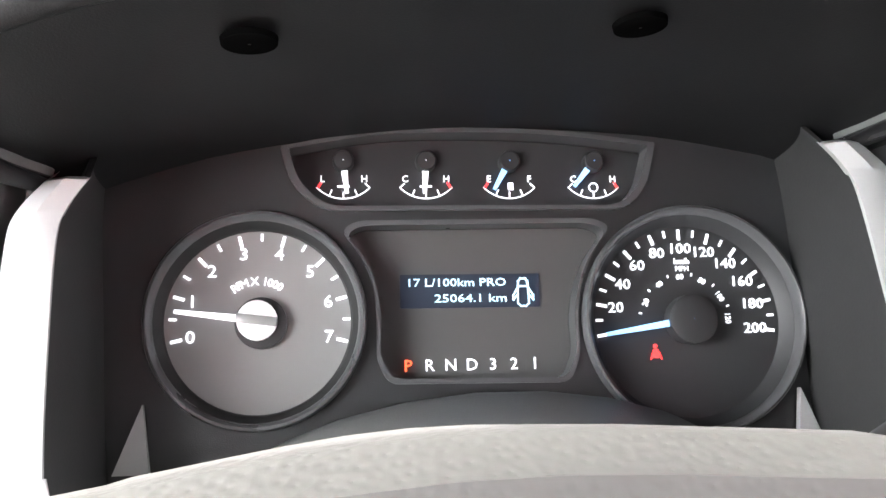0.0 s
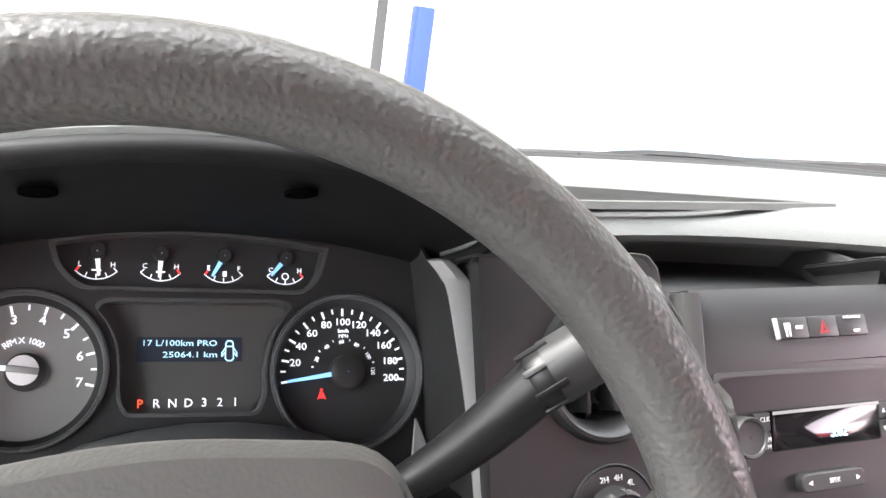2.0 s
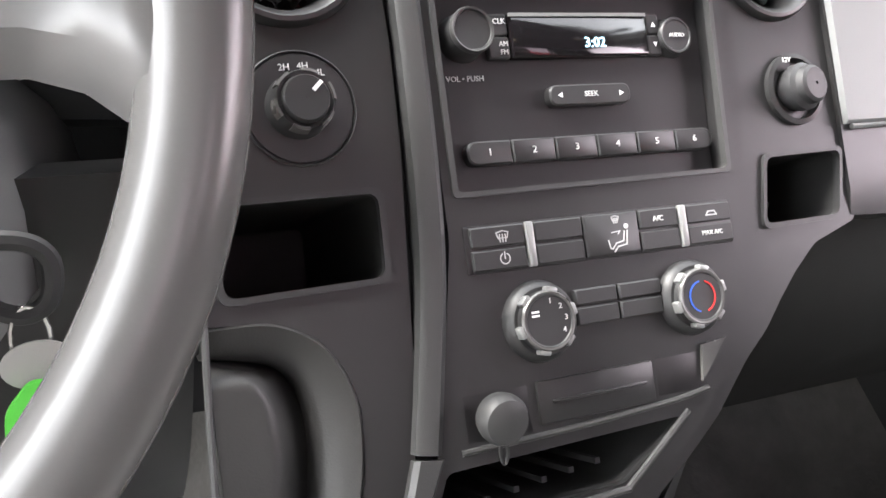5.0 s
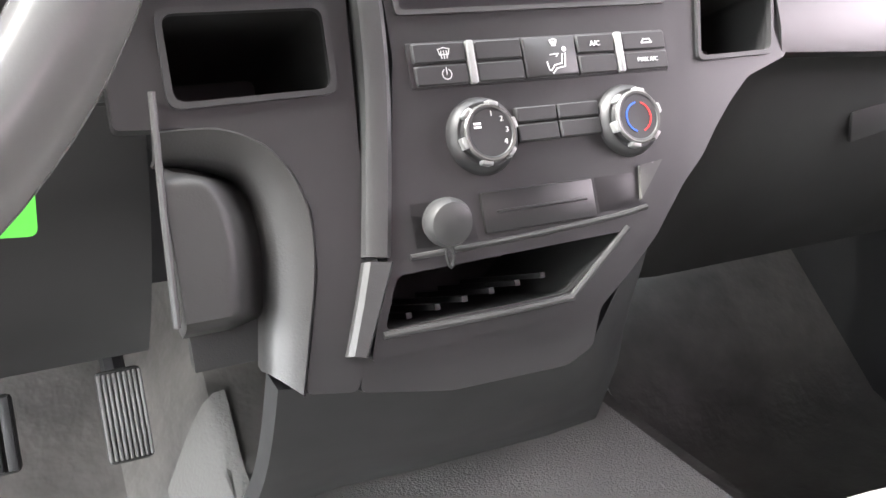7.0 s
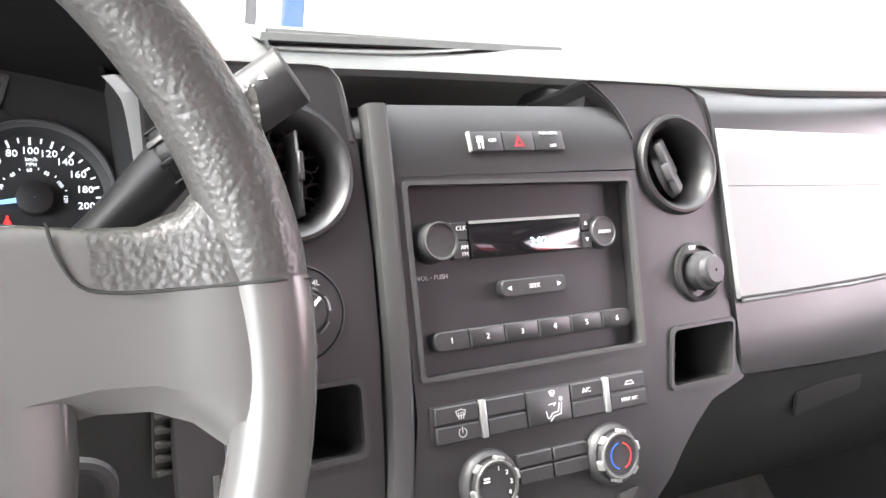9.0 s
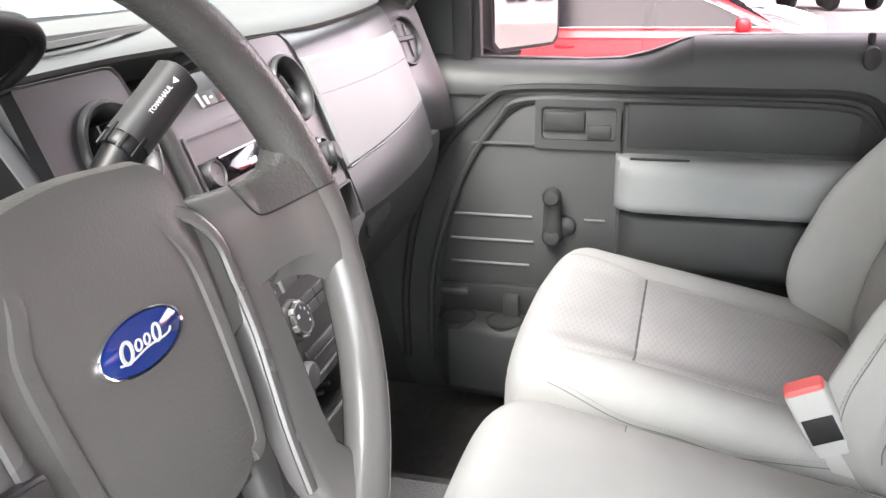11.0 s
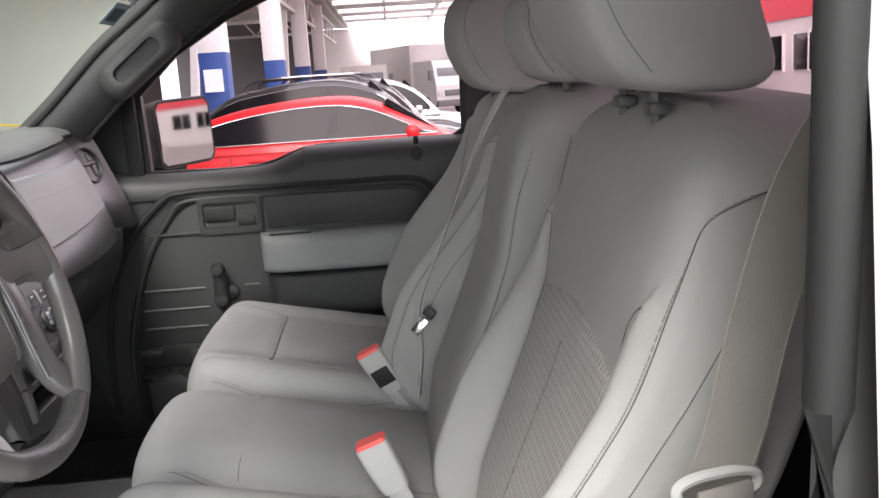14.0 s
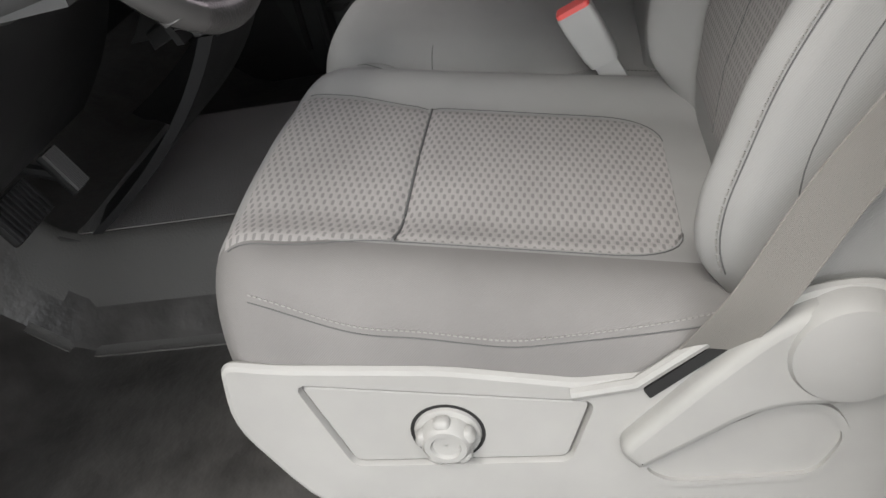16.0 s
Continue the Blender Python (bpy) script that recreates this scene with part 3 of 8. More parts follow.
@solid("switch_plate", RADIO_BLACK, stack, "glossy black switch strip with a red hazard triangle")
def switch_plate(bm):
    plate(bm, rrect(0.0735, 0.0160, 0.0025, 3, 0.002, sv(0.769)), (), 0.002, 0.0062)


for i in range(3):
    boxed("switch", (0.0228, 0.0128, 0.004), (-0.0215 + 0.0236 * i, sv(0.769), 0.0072), KNOB_BLACK, switch_plate, 0.0008)
boxed("bright_edge", (0.0016, 0.0128, 0.0042), (-0.0334, sv(0.769), 0.0074), TRIM_SILVER, switch_plate, 0.0004)
switch_plate.location = (-0.004, 0.0003, 0.0182)
switch_plate.rotation_euler = (radians(-9.5), 0, 0)
RED = surface("hazard_red", (0.16, 0.010, 0.014), 0.5, bump=0)
words("marking", "OFF", 0.0034, Matrix.Translation((-0.0175, sv(0.769), 0.0097)), PRINT_DIM, switch_plate)
words("marking", "PASS AIRBAG", 0.0024, Matrix.Translation((0.0255, sv(0.769) + 0.0045, 0.0097)), PRINT_DIM, switch_plate)
words("marking", "OFF", 0.0030, Matrix.Translation((0.0275, sv(0.769) - 0.0040, 0.0097)), PRINT_DIM, switch_plate)


@solid("hazard_triangle", RED, switch_plate)
def _(bm):
    c = sv(0.769)
    ring_plate(bm, [(0.002 + x, c - 0.0012 + y) for x, y in ((0, 0.0052), (-0.0042, -0.003), (0.0042, -0.003))], [(0.002 + x, c - 0.0012 + y) for x, y in ((0, 0.0010), (-0.0012, -0.001), (0.0012, -0.001))], 0.0088, 0.0095)
@solid("marking", PRINT_DIM, switch_plate)
def _(bm):
    box(bm, (0.0045, 0.004, 0.0004), (-0.0265, sv(0.769) + 0.001, 0.0097))
    box(bm, (0.0012, 0.004, 0.0004), (-0.0278, sv(0.769) - 0.003, 0.0097))
    box(bm, (0.0012, 0.004, 0.0004), (-0.0252, sv(0.769) - 0.003, 0.0097))


# ---- radio ----
radio = thing("car_radio", "black car radio with a lit clock and six preset keys", "radio", STACK @ Matrix.Translation((0, 0, -0.002)))


@solid("faceplate", RADIO_BLACK, radio)
def _(bm):
    plate(bm, [(x * 0.99, y) for x, y in RADIO_HOLE], (), -0.02, -0.004)


def key(name, loop, z0, z1, mat, parent, label=""):
    bm = bmesh.new()
    cx, cy = sum(x for x, y in loop) / len(loop), sum(y for x, y in loop) / len(loop)
    d = 0.0008
    w, h = max(x for x, y in loop) - min(x for x, y in loop), max(y for x, y in loop) - min(y for x, y in loop)
    inner = [(cx + (x - cx) * (1 - 2 * d / w), cy + (y - cy) * (1 - 2 * d / h)) for x, y in loop]
    loft(bm, [[Vector((x, y, z0)) for x, y in loop], [Vector((x, y, z1 - d)) for x, y in loop], [Vector((x, y, z1)) for x, y in inner]])
    return part(name, bm, mat, parent, label)


SCREEN = surface("screen_black", (0.008, 0.007, 0.008), 0.08, bump=0.0)
display = key("display", rrect(0.0842, 0.0232, 0.001, 2, 0.0008, sv(0.7136)), -0.004, 0.001, SCREEN, radio, "glossy dark display window")
boxed("display_strip", (0.0842, 0.0018, 0.0006), (0.0008, sv(0.7136) + 0.0106, 0.0012), TRIM_SILVER, display)
BLUE_LIT = glowing("lit_blue", (0.45, 0.80, 1.0), 0.10)
words("clock", "3:02", 0.0078, Matrix.Translation((0.0085, sv(0.7095), 0.0013)), BLUE_LIT, display)


def knob(name, c, r, h, parent, mat=KNOB_BLACK, face=None, label="", z=-0.004, rim=None):
    m = Matrix.Translation((c[0], c[1], z))
    ob = part(name, lathe(bmesh.new(), [(r * 1.06, 0), (r, h * 0.15), (r * 0.97, h * 0.85), (r * 0.9, h), (r * 0.84, h), (r * 0.80, h * 0.93), (0.0005, h * 0.90)], 36, m, False), mat, parent, label)
    if rim:
        part("knob_rim", lathe(bmesh.new(), [(r * 0.97, h * 0.8), (r * 0.99, h * 0.9), (r * 0.93, h * 1.02), (r * 0.86, h * 1.0), (r * 0.84, h * 0.9)], 36, m, False), rim, ob)
    return ob


volume = knob("volume_knob", (-0.0672, sv(0.7135)), 0.0118, 0.016, radio, rim=STRIP_GREY)
knob("audio_knob", (0.0608, sv(0.7123)), 0.0105, 0.007, radio, rim=KNOB_BLACK)
words("marking", "AUDIO", 0.0032, Matrix.Translation((0.0608, sv(0.7123), 0.0030)), PRINT_DIM, radio)
key("key", rrect(0.0120, 0.0112, 0.001, 2, -0.0480, sv(0.7136) + 0.0058), -0.004, 0.0, KNOB_BLACK, radio)
key("key", rrect(0.0120, 0.0112, 0.001, 2, -0.0480, sv(0.7136) - 0.0058), -0.004, 0.0, KNOB_BLACK, radio)
words("marking", "CLK", 0.0040, Matrix.Translation((-0.0466, sv(0.7136) + 0.0074, 0.0003)), PRINT_DIM, radio)
words("marking", "AM", 0.0036, Matrix.Translation((-0.0455, sv(0.7136) - 0.0042, 0.0003)), PRINT_DIM, radio)
words("marking", "FM", 0.0036, Matrix.Translation((-0.0455, sv(0.7136) - 0.0084, 0.0003)), PRINT_DIM, radio)
for s in (1, -1):
    key("key", rrect(0.0085, 0.0112, 0.001, 2, 0.0478, sv(0.7136) + s * 0.0058), -0.004, 0.0, KNOB_BLACK, radio)
    @solid("marking", PRINT, radio)
    def _(bm):
        c = sv(0.7136) + s * 0.0052
        plate(bm, [(0.048 - 0.0014, c - s * 0.001), (0.048 + 0.0014, c - s * 0.001), (0.048, c + s * 0.0016)], (), -0.001, 0.0003)
words("marking", "VOL \u2022 PUSH", 0.0040, Matrix.Translation((-0.0675, sv(0.6945), -0.0037)), PRINT_DIM, radio)
seek = key("seek_key", rrect(0.0495, 0.0108, 0.004, 4, 0.001, sv(0.684)), -0.004, 0.002, KNOB_BLACK, radio, "long rocker key")
words("marking", "SEEK", 0.0040, Matrix.Translation((0.001, sv(0.684), 0.0023)), PRINT_DIM, seek)
for s in (1, -1):
    @solid("marking", PRINT, seek)
    def _(bm):
        plate(bm, [(0.001 + s * 0.0175, sv(0.684) + 0.0014), (0.001 + s * 0.0175, sv(0.684) - 0.0014), (0.001 + s * 0.0203, sv(0.684))], (), 0.001, 0.0023)
for i in range(6):
    cx, wd = -0.0622 + 0.0251 * i, 0.0246
    r = [(0.001 if s * (1 if i == 5 else -1 if i == 0 else 0) <= 0 else 0.006) for s in (-1, 1)]
    c = sv(0.6588)
    loop = rounded([(cx - wd / 2, c - 0.0059), (cx + wd / 2, c - 0.0059), (cx + wd / 2, c + 0.0059), (cx - wd / 2, c + 0.0059)], [r[0], r[1], r[1], r[0]])
    k = key("preset_key", loop, -0.004, 0.002, KNOB_BLACK, radio)
    words("marking", str(i + 1), 0.0050, Matrix.Translation((cx, c, 0.0023)), PRINT_DIM, k)

# ---- heater panel ----
heater = thing("heater_panel", "black heater control panel with two rotary knobs", "control panel", STACK @ Matrix.Translation((0, 0, 0.004)))
HT, HB = sv(0.6248), sv(0.6050)
HC, HH = (HT + HB) / 2, HT - HB


def hkey(x0, x1, y0, y1):
    return key("key", rrect(x1 - x0, y1 - y0, 0.0008, 2, (x0 + x1) / 2, (y0 + y1) / 2), -0.004, 0.003, KNOB_BLACK, heater)


boxed("backing", (0.1605, HH + 0.002, 0.004), (-0.0045, HC, -0.001), RADIO_BLACK, heater, 0.001)
for x0, x1 in ((-0.0825, -0.0530), (-0.0478, -0.0202)):
    hkey(x0, x1, HC + 0.0006, HT), hkey(x0, x1, HB, HC - 0.0006)
hkey(-0.0192, 0.0135, HB, HT)
for x0, x1 in ((0.0145, 0.0393), (0.0446, 0.0745)):
    hkey(x0, x1, HC + 0.0006, HT), hkey(x0, x1, HB, HC - 0.0006)
for x in (-0.0504, 0.0420):
    boxed("bright_bar", (0.0042, HH + 0.001, 0.004), (x, HC, 0.002), TRIM_SILVER, heater, 0.001)
words("marking", "A/C", 0.0040, Matrix.Translation((0.0260, HC + 0.0053, 0.0033)), PRINT_DIM, heater)
words("marking", "MAX A/C", 0.0034, Matrix.Translation((0.0600, HC - 0.0053, 0.0033)), PRINT_DIM, heater)


def icon(fill, z=0.0031, mat=PRINT_DIM, parent=heater):
    bm = bmesh.new()
    fill(bm, z)
    return part("marking", bm, mat, parent)


def strokes(bm, pts, z, w=0.0005):
    for a, b in zip(pts, pts[1:]):
        a, b = Vector((*a, z)), Vector((*b, z))
        d = b - a
        box(bm, (d.length + w, w, 0.0003), (0, 0, 0), 0, 1, Matrix.Translation((a + b) / 2) @ Matrix.Rotation(math.atan2(d.y, d.x), 4, "Z"))


def demist(cx, cy, s):
    def fill(bm, z):
        strokes(bm, [(cx - s, cy + s * 0.5), (cx - s * 0.75, cy - s * 0.35), (cx + s * 0.75, cy - s * 0.35), (cx + s, cy + s * 0.5), (cx, cy + s * 0.75), (cx - s, cy + s * 0.5)], z)
        for k in (-0.45, 0, 0.45):
            strokes(bm, [(cx + k * s, cy - s * 0.9), (cx + k * s * 1.2, cy - s * 0.3), (cx + k * s, cy + s * 0.2)], z)
    return fill


icon(demist(-0.0655, HC + 0.0055, 0.0032))
icon(demist(-0.0005, HC + 0.0075, 0.0022))
icon(lambda bm, z: strokes(bm, [(-0.0655 + 0.0026 * math.cos(a), HC - 0.0055 + 0.0026 * math.sin(a)) for a in [radians(120 + 30 * i) for i in range(11)]], z))
icon(lambda bm, z: strokes(bm, [(-0.0655, HC - 0.0055), (-0.0655, HC - 0.0022)], z))
def seated(bm, z):
    """A seated figure sign with an arrow, in outline."""
    strokes(bm, [(0.0042, HC + 0.0008), (0.0030, HC - 0.0040), (-0.0015, HC - 0.0048), (-0.0040, HC - 0.0075)], z, 0.0007)
    strokes(bm, [(0.0060, HC + 0.0010), (0.0048, HC - 0.0058), (-0.0005, HC - 0.0066), (-0.0030, HC - 0.0090)], z, 0.0007)
    strokes(bm, [(-0.0060, HC - 0.0030), (-0.0052, HC - 0.0072), (-0.0040, HC - 0.0075)], z, 0.0006)
    strokes(bm, [(-0.0035, HC + 0.0008), (0.0015, HC + 0.0012), (0.0002, HC - 0.0002)], z, 0.0006)
    plate(bm, [(0.0056 + x, HC + 0.0034 + y) for x, y in circle(0.0014, 10)], (), z - 0.001, z + 0.0002)


icon(seated)
icon(lambda bm, z: strokes(bm, [(0.0575, HC + 0.0042), (0.0590, HC + 0.0062), (0.0632, HC + 0.0062), (0.0645, HC + 0.0042), (0.0575, HC + 0.0042)], z, 0.0007))
for x0, x1 in ((-0.0300, -0.0050), (-0.0040, 0.0220)):
    for y0, y1 in ((sv(0.5825) + 0.0055, sv(0.5825) + 0.0135), (sv(0.5825) - 0.0045, sv(0.5825) + 0.0045)):
        hkey(x0, x1, y0 - 0.004, y1 - 0.004)
for cx, kind in ((-0.0505, "fan"), (0.0414, "temp")):
    c = (cx, sv(0.5797))
    part("knob_skirt", lathe(bmesh.new(), [(0.0205, -0.004), (0.0205, -0.001), (0.019, 0.004), (0.0165, 0.006), (0.001, 0.006)], 36, Matrix.Translation((*c, 0)), False), KNOB_BLACK, heater, "rotary heater knob")
    kb = knob("rotary_knob", c, 0.0150, 0.009, heater, KNOB_BLACK, z=0.002, rim=SPOKE_GREY)
    for a in range(0, 360, 60):
        boxed("grip", (0.003, 0.006, 0.006), (0, 0, 0), TRIM_SILVER, kb, 0.0008, Matrix.Translation((*c, 0.0075)) @ Matrix.Rotation(radians(a + 15), 4, "Z") @ Matrix.Translation((0.0150, 0, 0)))
    if kind == "fan":
        for i in range(4):
            a = radians(80 - 38 * i)
            words("marking", str(i + 1), 0.0038, Matrix.Translation((c[0] + 0.0095 * math.cos(a), c[1] + 0.0095 * math.sin(a), 0.0106)), PRINT_DIM, kb)
        for i in range(4):
            a = radians(90 * i + 45)
            boxed("marking", (0.0022, 0.001, 0.0003), (c[0] - 0.007 + 0.0013 * math.cos(a), c[1] + 0.004 + 0.0013 * math.sin(a), 0.0106), PRINT, kb)
    else:
        for mat_, a0, a1 in ((surface("cold_blue", (0.03, 0.12, 0.6), 0.5, bump=0), 100, 250), (surface("hot_red", (0.6, 0.03, 0.03), 0.5, bump=0), -70, 70)):
            icon(lambda bm, z: strokes(bm, [(c[0] + 0.008 * math.cos(radians(a0 + (a1 - a0) * i / 10)), c[1] + 0.008 * math.sin(radians(a0 + (a1 - a0) * i / 10))) for i in range(11)], z, 0.0008), 0.0106, mat_, kb)


@solid("blank_panel", FASCIA, heater, "blank lidded panel under the knobs")
def _(bm):
    box(bm, (0.068, 0.0210, 0.006), (-0.0235, sv(0.5432), -0.001), 0.001)
    box(bm, (0.055, 0.0016, 0.002), (-0.0225, sv(0.5432), 0.0025), 0.0006)
boxed("blank_panel", (0.030, 0.021, 0.004), (0.0275, sv(0.5440), -0.002), RADIO_BLACK, heater, 0.001)
boxed("blank_panel", (0.036, 0.024, 0.004), (-0.0790, sv(0.5420), -0.002), RADIO_BLACK, heater, 0.001)
part("panel_lip", sweep(bmesh.new(), smoothed([(-0.1000, sv(0.5285), 0.0), (-0.040, sv(0.5295), 0.001), (0.020, sv(0.5320), 0.001), (0.045, sv(0.5345), 0.0)], 4), circle(0.0016, 8), (0, 0, 1)), STRIP_GREY, heater, "rounded lower lip of the recessed panel")


@solid("angled_tab", SPOKE_GREY, heater)
def _(bm):
    plate(bm, [(0.0435, sv(0.5560)), (0.0595, sv(0.5575)), (0.0505, sv(0.5480)), (0.0410, sv(0.5385))], (), -0.004, 0.002)


# 12 V socket covers
def socket(c, m, tilt, label, ob_parent):
    pl = part("socket_ring", lathe(bmesh.new(), [(0.021, -0.002), (0.021, 0.003), (0.018, 0.004), (0.0165, -0.004), (0.001, -0.005)], 32, m, False), KNOB_BLACK, ob_parent, label)
    t = m @ Matrix.Rotation(radians(tilt), 4, "Y")
    part("socket_cap", lathe(bmesh.new(), [(0.0115, -0.004), (0.0125, 0.002), (0.0138, 0.004), (0.0138, 0.009), (0.0115, 0.011), (0.0108, 0.015), (0.009, 0.0165), (0.001, 0.0165)], 24, t, False), DASH_BLACK, pl, "grey push-in socket cap")


socket(0, Matrix.Translation((0.1393, sv(0.6815), 0)), 8, "12 volt socket with a cap", stack)
words("marking", "12V", 0.0042, Matrix.Translation((0.1335, sv(0.6970), 0.0042)), PRINT_DIM, stack)
dangling = thing("dangling_cap", "loose dark rubber socket cap hanging from its strap", "socket cap", STACK @ Matrix.Translation((-0.0822, sv(0.5410), 0.017)) @ Matrix.Scale(0.66, 4) @ Matrix.Rotation(radians(14), 4, "X"))
part("cap", lathe(bmesh.new(), [(0.001, -0.012), (0.017, -0.012), (0.0185, -0.006), (0.0185, 0.000), (0.016, 0.005), (0.010, 0.0075), (0.001, 0.008)], 28), STRIP_GREY, dangling)
part("strap", sweep(bmesh.new(), smoothed([(0.0, -0.014, 0.0), (0.003, -0.026, -0.002), (0.001, -0.034, -0.004), (-0.002, -0.026, -0.004), (-0.002, -0.014, -0.003)], 4), circle(0.0015, 6), (0, 0, 1)), KNOB_BLACK, dangling)

# four wheel drive selector
SEL = (-0.1545, sv(0.683))
part("selector_rim", lathe(bmesh.new(), [(0.0268, -0.001), (0.0266, 0.0010), (0.0260, 0.0014), (0.0254, 0.0002), (0.0252, -0.001)], 44, Matrix.Translation((*SEL, 0)), False), KNOB_BLACK, stack, "thin rim of the selector plate")
part("selector_disc", lathe(bmesh.new(), [(0.0252, -0.002), (0.0252, 0.0004), (0.0246, 0.0010), (0.001, 0.0012)], 40, Matrix.Translation((*SEL, 0)), False), RADIO_BLACK, stack, "round black drive selector plate")
SM_ = Matrix.Translation((SEL[0] - 0.0010, SEL[1] + 0.0005, 0))
sel = part("selector_knob", lathe(bmesh.new(), [(0.0150, 0.001), (0.0142, 0.006), (0.0134, 0.014), (0.0128, 0.0155), (0.0108, 0.0150), (0.0104, 0.0178), (0.0098, 0.0186), (0.0005, 0.0180)], 44, SM_, False), KNOB_BLACK, stack, "ribbed rotary drive selector")
for a in range(15, 375, 60):
    @solid("grip", SPOKE_GREY, sel)
    def _(bm):
        loft(bm, [[SM_ @ Vector((r * math.cos(radians(a + d)), r * math.sin(radians(a + d)), z)) for r, z in ((0.0138, 0.009), (0.0145, 0.0100), (0.0138, 0.0160), (0.0126, 0.0164), (0.0120, 0.0150))] for d in (-17, -9, 0, 9, 17)])
boxed("pointer", (0.0056, 0.0018, 0.0006), (0, 0, 0), PRINT, sel, 0, SM_ @ Matrix.Translation((0, 0, 0.0187)) @ Matrix.Rotation(radians(44), 4, "Z") @ Matrix.Translation((0.0072, 0, 0)))
for text, a in (("2H", 106), ("4H", 80), ("4L", 55)):
    words("marking", text, 0.0044, Matrix.Translation((SEL[0] + 0.0192 * math.cos(radians(a)), SEL[1] + 0.0192 * math.sin(radians(a)), 0.0015)), PRINT_DIM, stack)


# ---- passenger side of the dashboard ----
HOLLOW = [(0.585, 0.0), (0.605, 0.016), (0.63, 0.030), (0.66, 0.037), (0.70, 0.036), (0.735, 0.028), (0.765, 0.014), (0.80, -0.006)]


def bent(x, z):
    """The passenger face: bowed away, then hollowed round the end vent."""
    e = max(0.0, min(x, 0.585) - 0.20)
    y = dash_y(z) + 0.29 * e * e
    for (a, ya), (b, yb) in zip(HOLLOW, HOLLOW[1:]):
        if a < x <= b:
            y += ya + (yb - ya) * (x - a) / (b - a)
    return y


PX = [0.170, 0.20, 0.26, 0.32, 0.38, 0.44, 0.50, 0.55, 0.585]
EX = [0.585, 0.595, 0.605, 0.617, 0.63, 0.645, 0.66, 0.68, 0.70, 0.72, 0.735, 0.75, 0.765]


def band(bm, zs, xs=PX, out=0.0, thick=0.02):
    sheet(bm, [[(x, bent(x, z) - (o if isinstance(out, tuple) else out), z) for x in xs] for z, o in zip(zs, out if isinstance(out, tuple) else zs)], (0, thick, 0))


@solid("glove_panel", GLOVE_GREY, dash, "pale grey upper glove panel with a level seam")
def _(bm):
    xs = [0.172, 0.20, 0.24, 0.32, 0.42, 0.50, 0.545, 0.565]
    for rows in (((0.661, 0.0), (0.662, 0.0055), (0.6645, 0.0075), (0.69, 0.008), (0.7386, 0.008)), ((0.7390, 0.008), (0.76, 0.008), (0.7735, 0.0075), (0.7765, 0.005), (0.778, -0.002))):
        sheet(bm, [[(x, bent(x, z - 0.035 * (x - 0.17) * ease_(0.68, 0.73, z)) - o, z - 0.035 * (x - 0.17) * ease_(0.68, 0.73, z)) for x in xs] for z, o in rows], (0, 0.02, 0))


@solid("panel_edge", GLOVE_GREY, dash, "rounded rim of the glove panel")
def _(bm):
    line = [(0.176, 0.6605), (0.30, 0.6605), (0.42, 0.6605), (0.54, 0.6605), (0.566, 0.664), (0.573, 0.675), (0.573, 0.71), (0.573, 0.742), (0.568, 0.756), (0.55, 0.762)]
    sweep(bm, [(x, bent(x, z) - 0.0055, z) for x, z in line], circle(0.0017, 8), (0, -1, 0.4))


@solid("passenger_panel", FASCIA, dash, "charcoal dash panel before the passenger")
def _(bm):
    outs = (-0.03, -0.006, 0.0, 0.003, 0.003, 0.003, 0.003, 0.003, 0.003, 0.002, -0.002, -0.02)
    for xs in (PX, EX):
        sheet(bm, [[(x, bent(x, z) - o, z - 0.050 * (x - 0.17) * (1 - ease_(0.605, 0.65, z))) for x in xs] for z, o in zip((0.604, 0.606, 0.610, 0.625, 0.64, 0.66, 0.70, 0.74, 0.77, 0.785, 0.797, 0.803), outs)], (0, 0.02, 0))


def slab_bar(size, at, turn):
    """A flat bevelled bar, turned in its own plane."""
    return box(bmesh.new(), size, (0, 0, 0), 0.0015, 2, Matrix.Translation(at) @ Matrix.Rotation(radians(turn), 4, "Y"))


@solid("glovebox", LOWER_SHADE_BLACK, dash, "black glovebox lid with a latch recess")
def _(bm):
    xs = [0.175, 0.20, 0.30, 0.45, 0.58, 0.62]
    sheet(bm, [[(x, dash_y(0.6) + 0.046 + 0.10 * ((0.60 - z) / 0.2) ** 2 + 0.05 * (1 - ease_(0.08, 0.20, x)), z) for x in [0.085, 0.11, 0.14] + xs] for z in (0.605, 0.59, 0.56, 0.52, 0.47, 0.43, 0.41)], (0, 0.03, 0))
    sheet(bm, [[(x, dash_y(0.6) + 0.13 + 0.1 * (x - 0.17), z) for x in (0.05, 0.4, 0.62, 0.80)] for z in (0.60, 0.5, 0.42)], (0, 0.03, 0))
part("latch", slab_bar((0.085, 0.0035, 0.024), (0.345, dash_y(0.6) + 0.0522, 0.548), -8), LOWER_SHADE_BLACK, dash, "flush latch of the glovebox")


VM = Matrix.Translation((0.705, bent(0.70, 0.735) - 0.006, 0.732)) @ Matrix.Rotation(radians(-14), 4, "Z") @ Matrix.Rotation(radians(90 - 20), 4, "X")
end_vent = part("end_vent", lathe(bmesh.new(), [(0.043, -0.02), (0.043, 0.003), (0.041, 0.007), (0.038, 0.006), (0.034, -0.008), (0.033, -0.03)], 36, VM, False), KNOB_BLACK, dash, "round end air vent beside the door")
part("barrel", lathe(bmesh.new(), [(0.034, -0.010), (0.033, -0.03), (0.001, -0.0305)], 28, VM, False), RUBBER, end_vent)
for k in (-0.012, 0.012):
    part("vane", box(bmesh.new(), (0.004, 0.056, 0.02), (k, 0, -0.008), 0.001, 1, VM), KNOB_BLACK, end_vent)
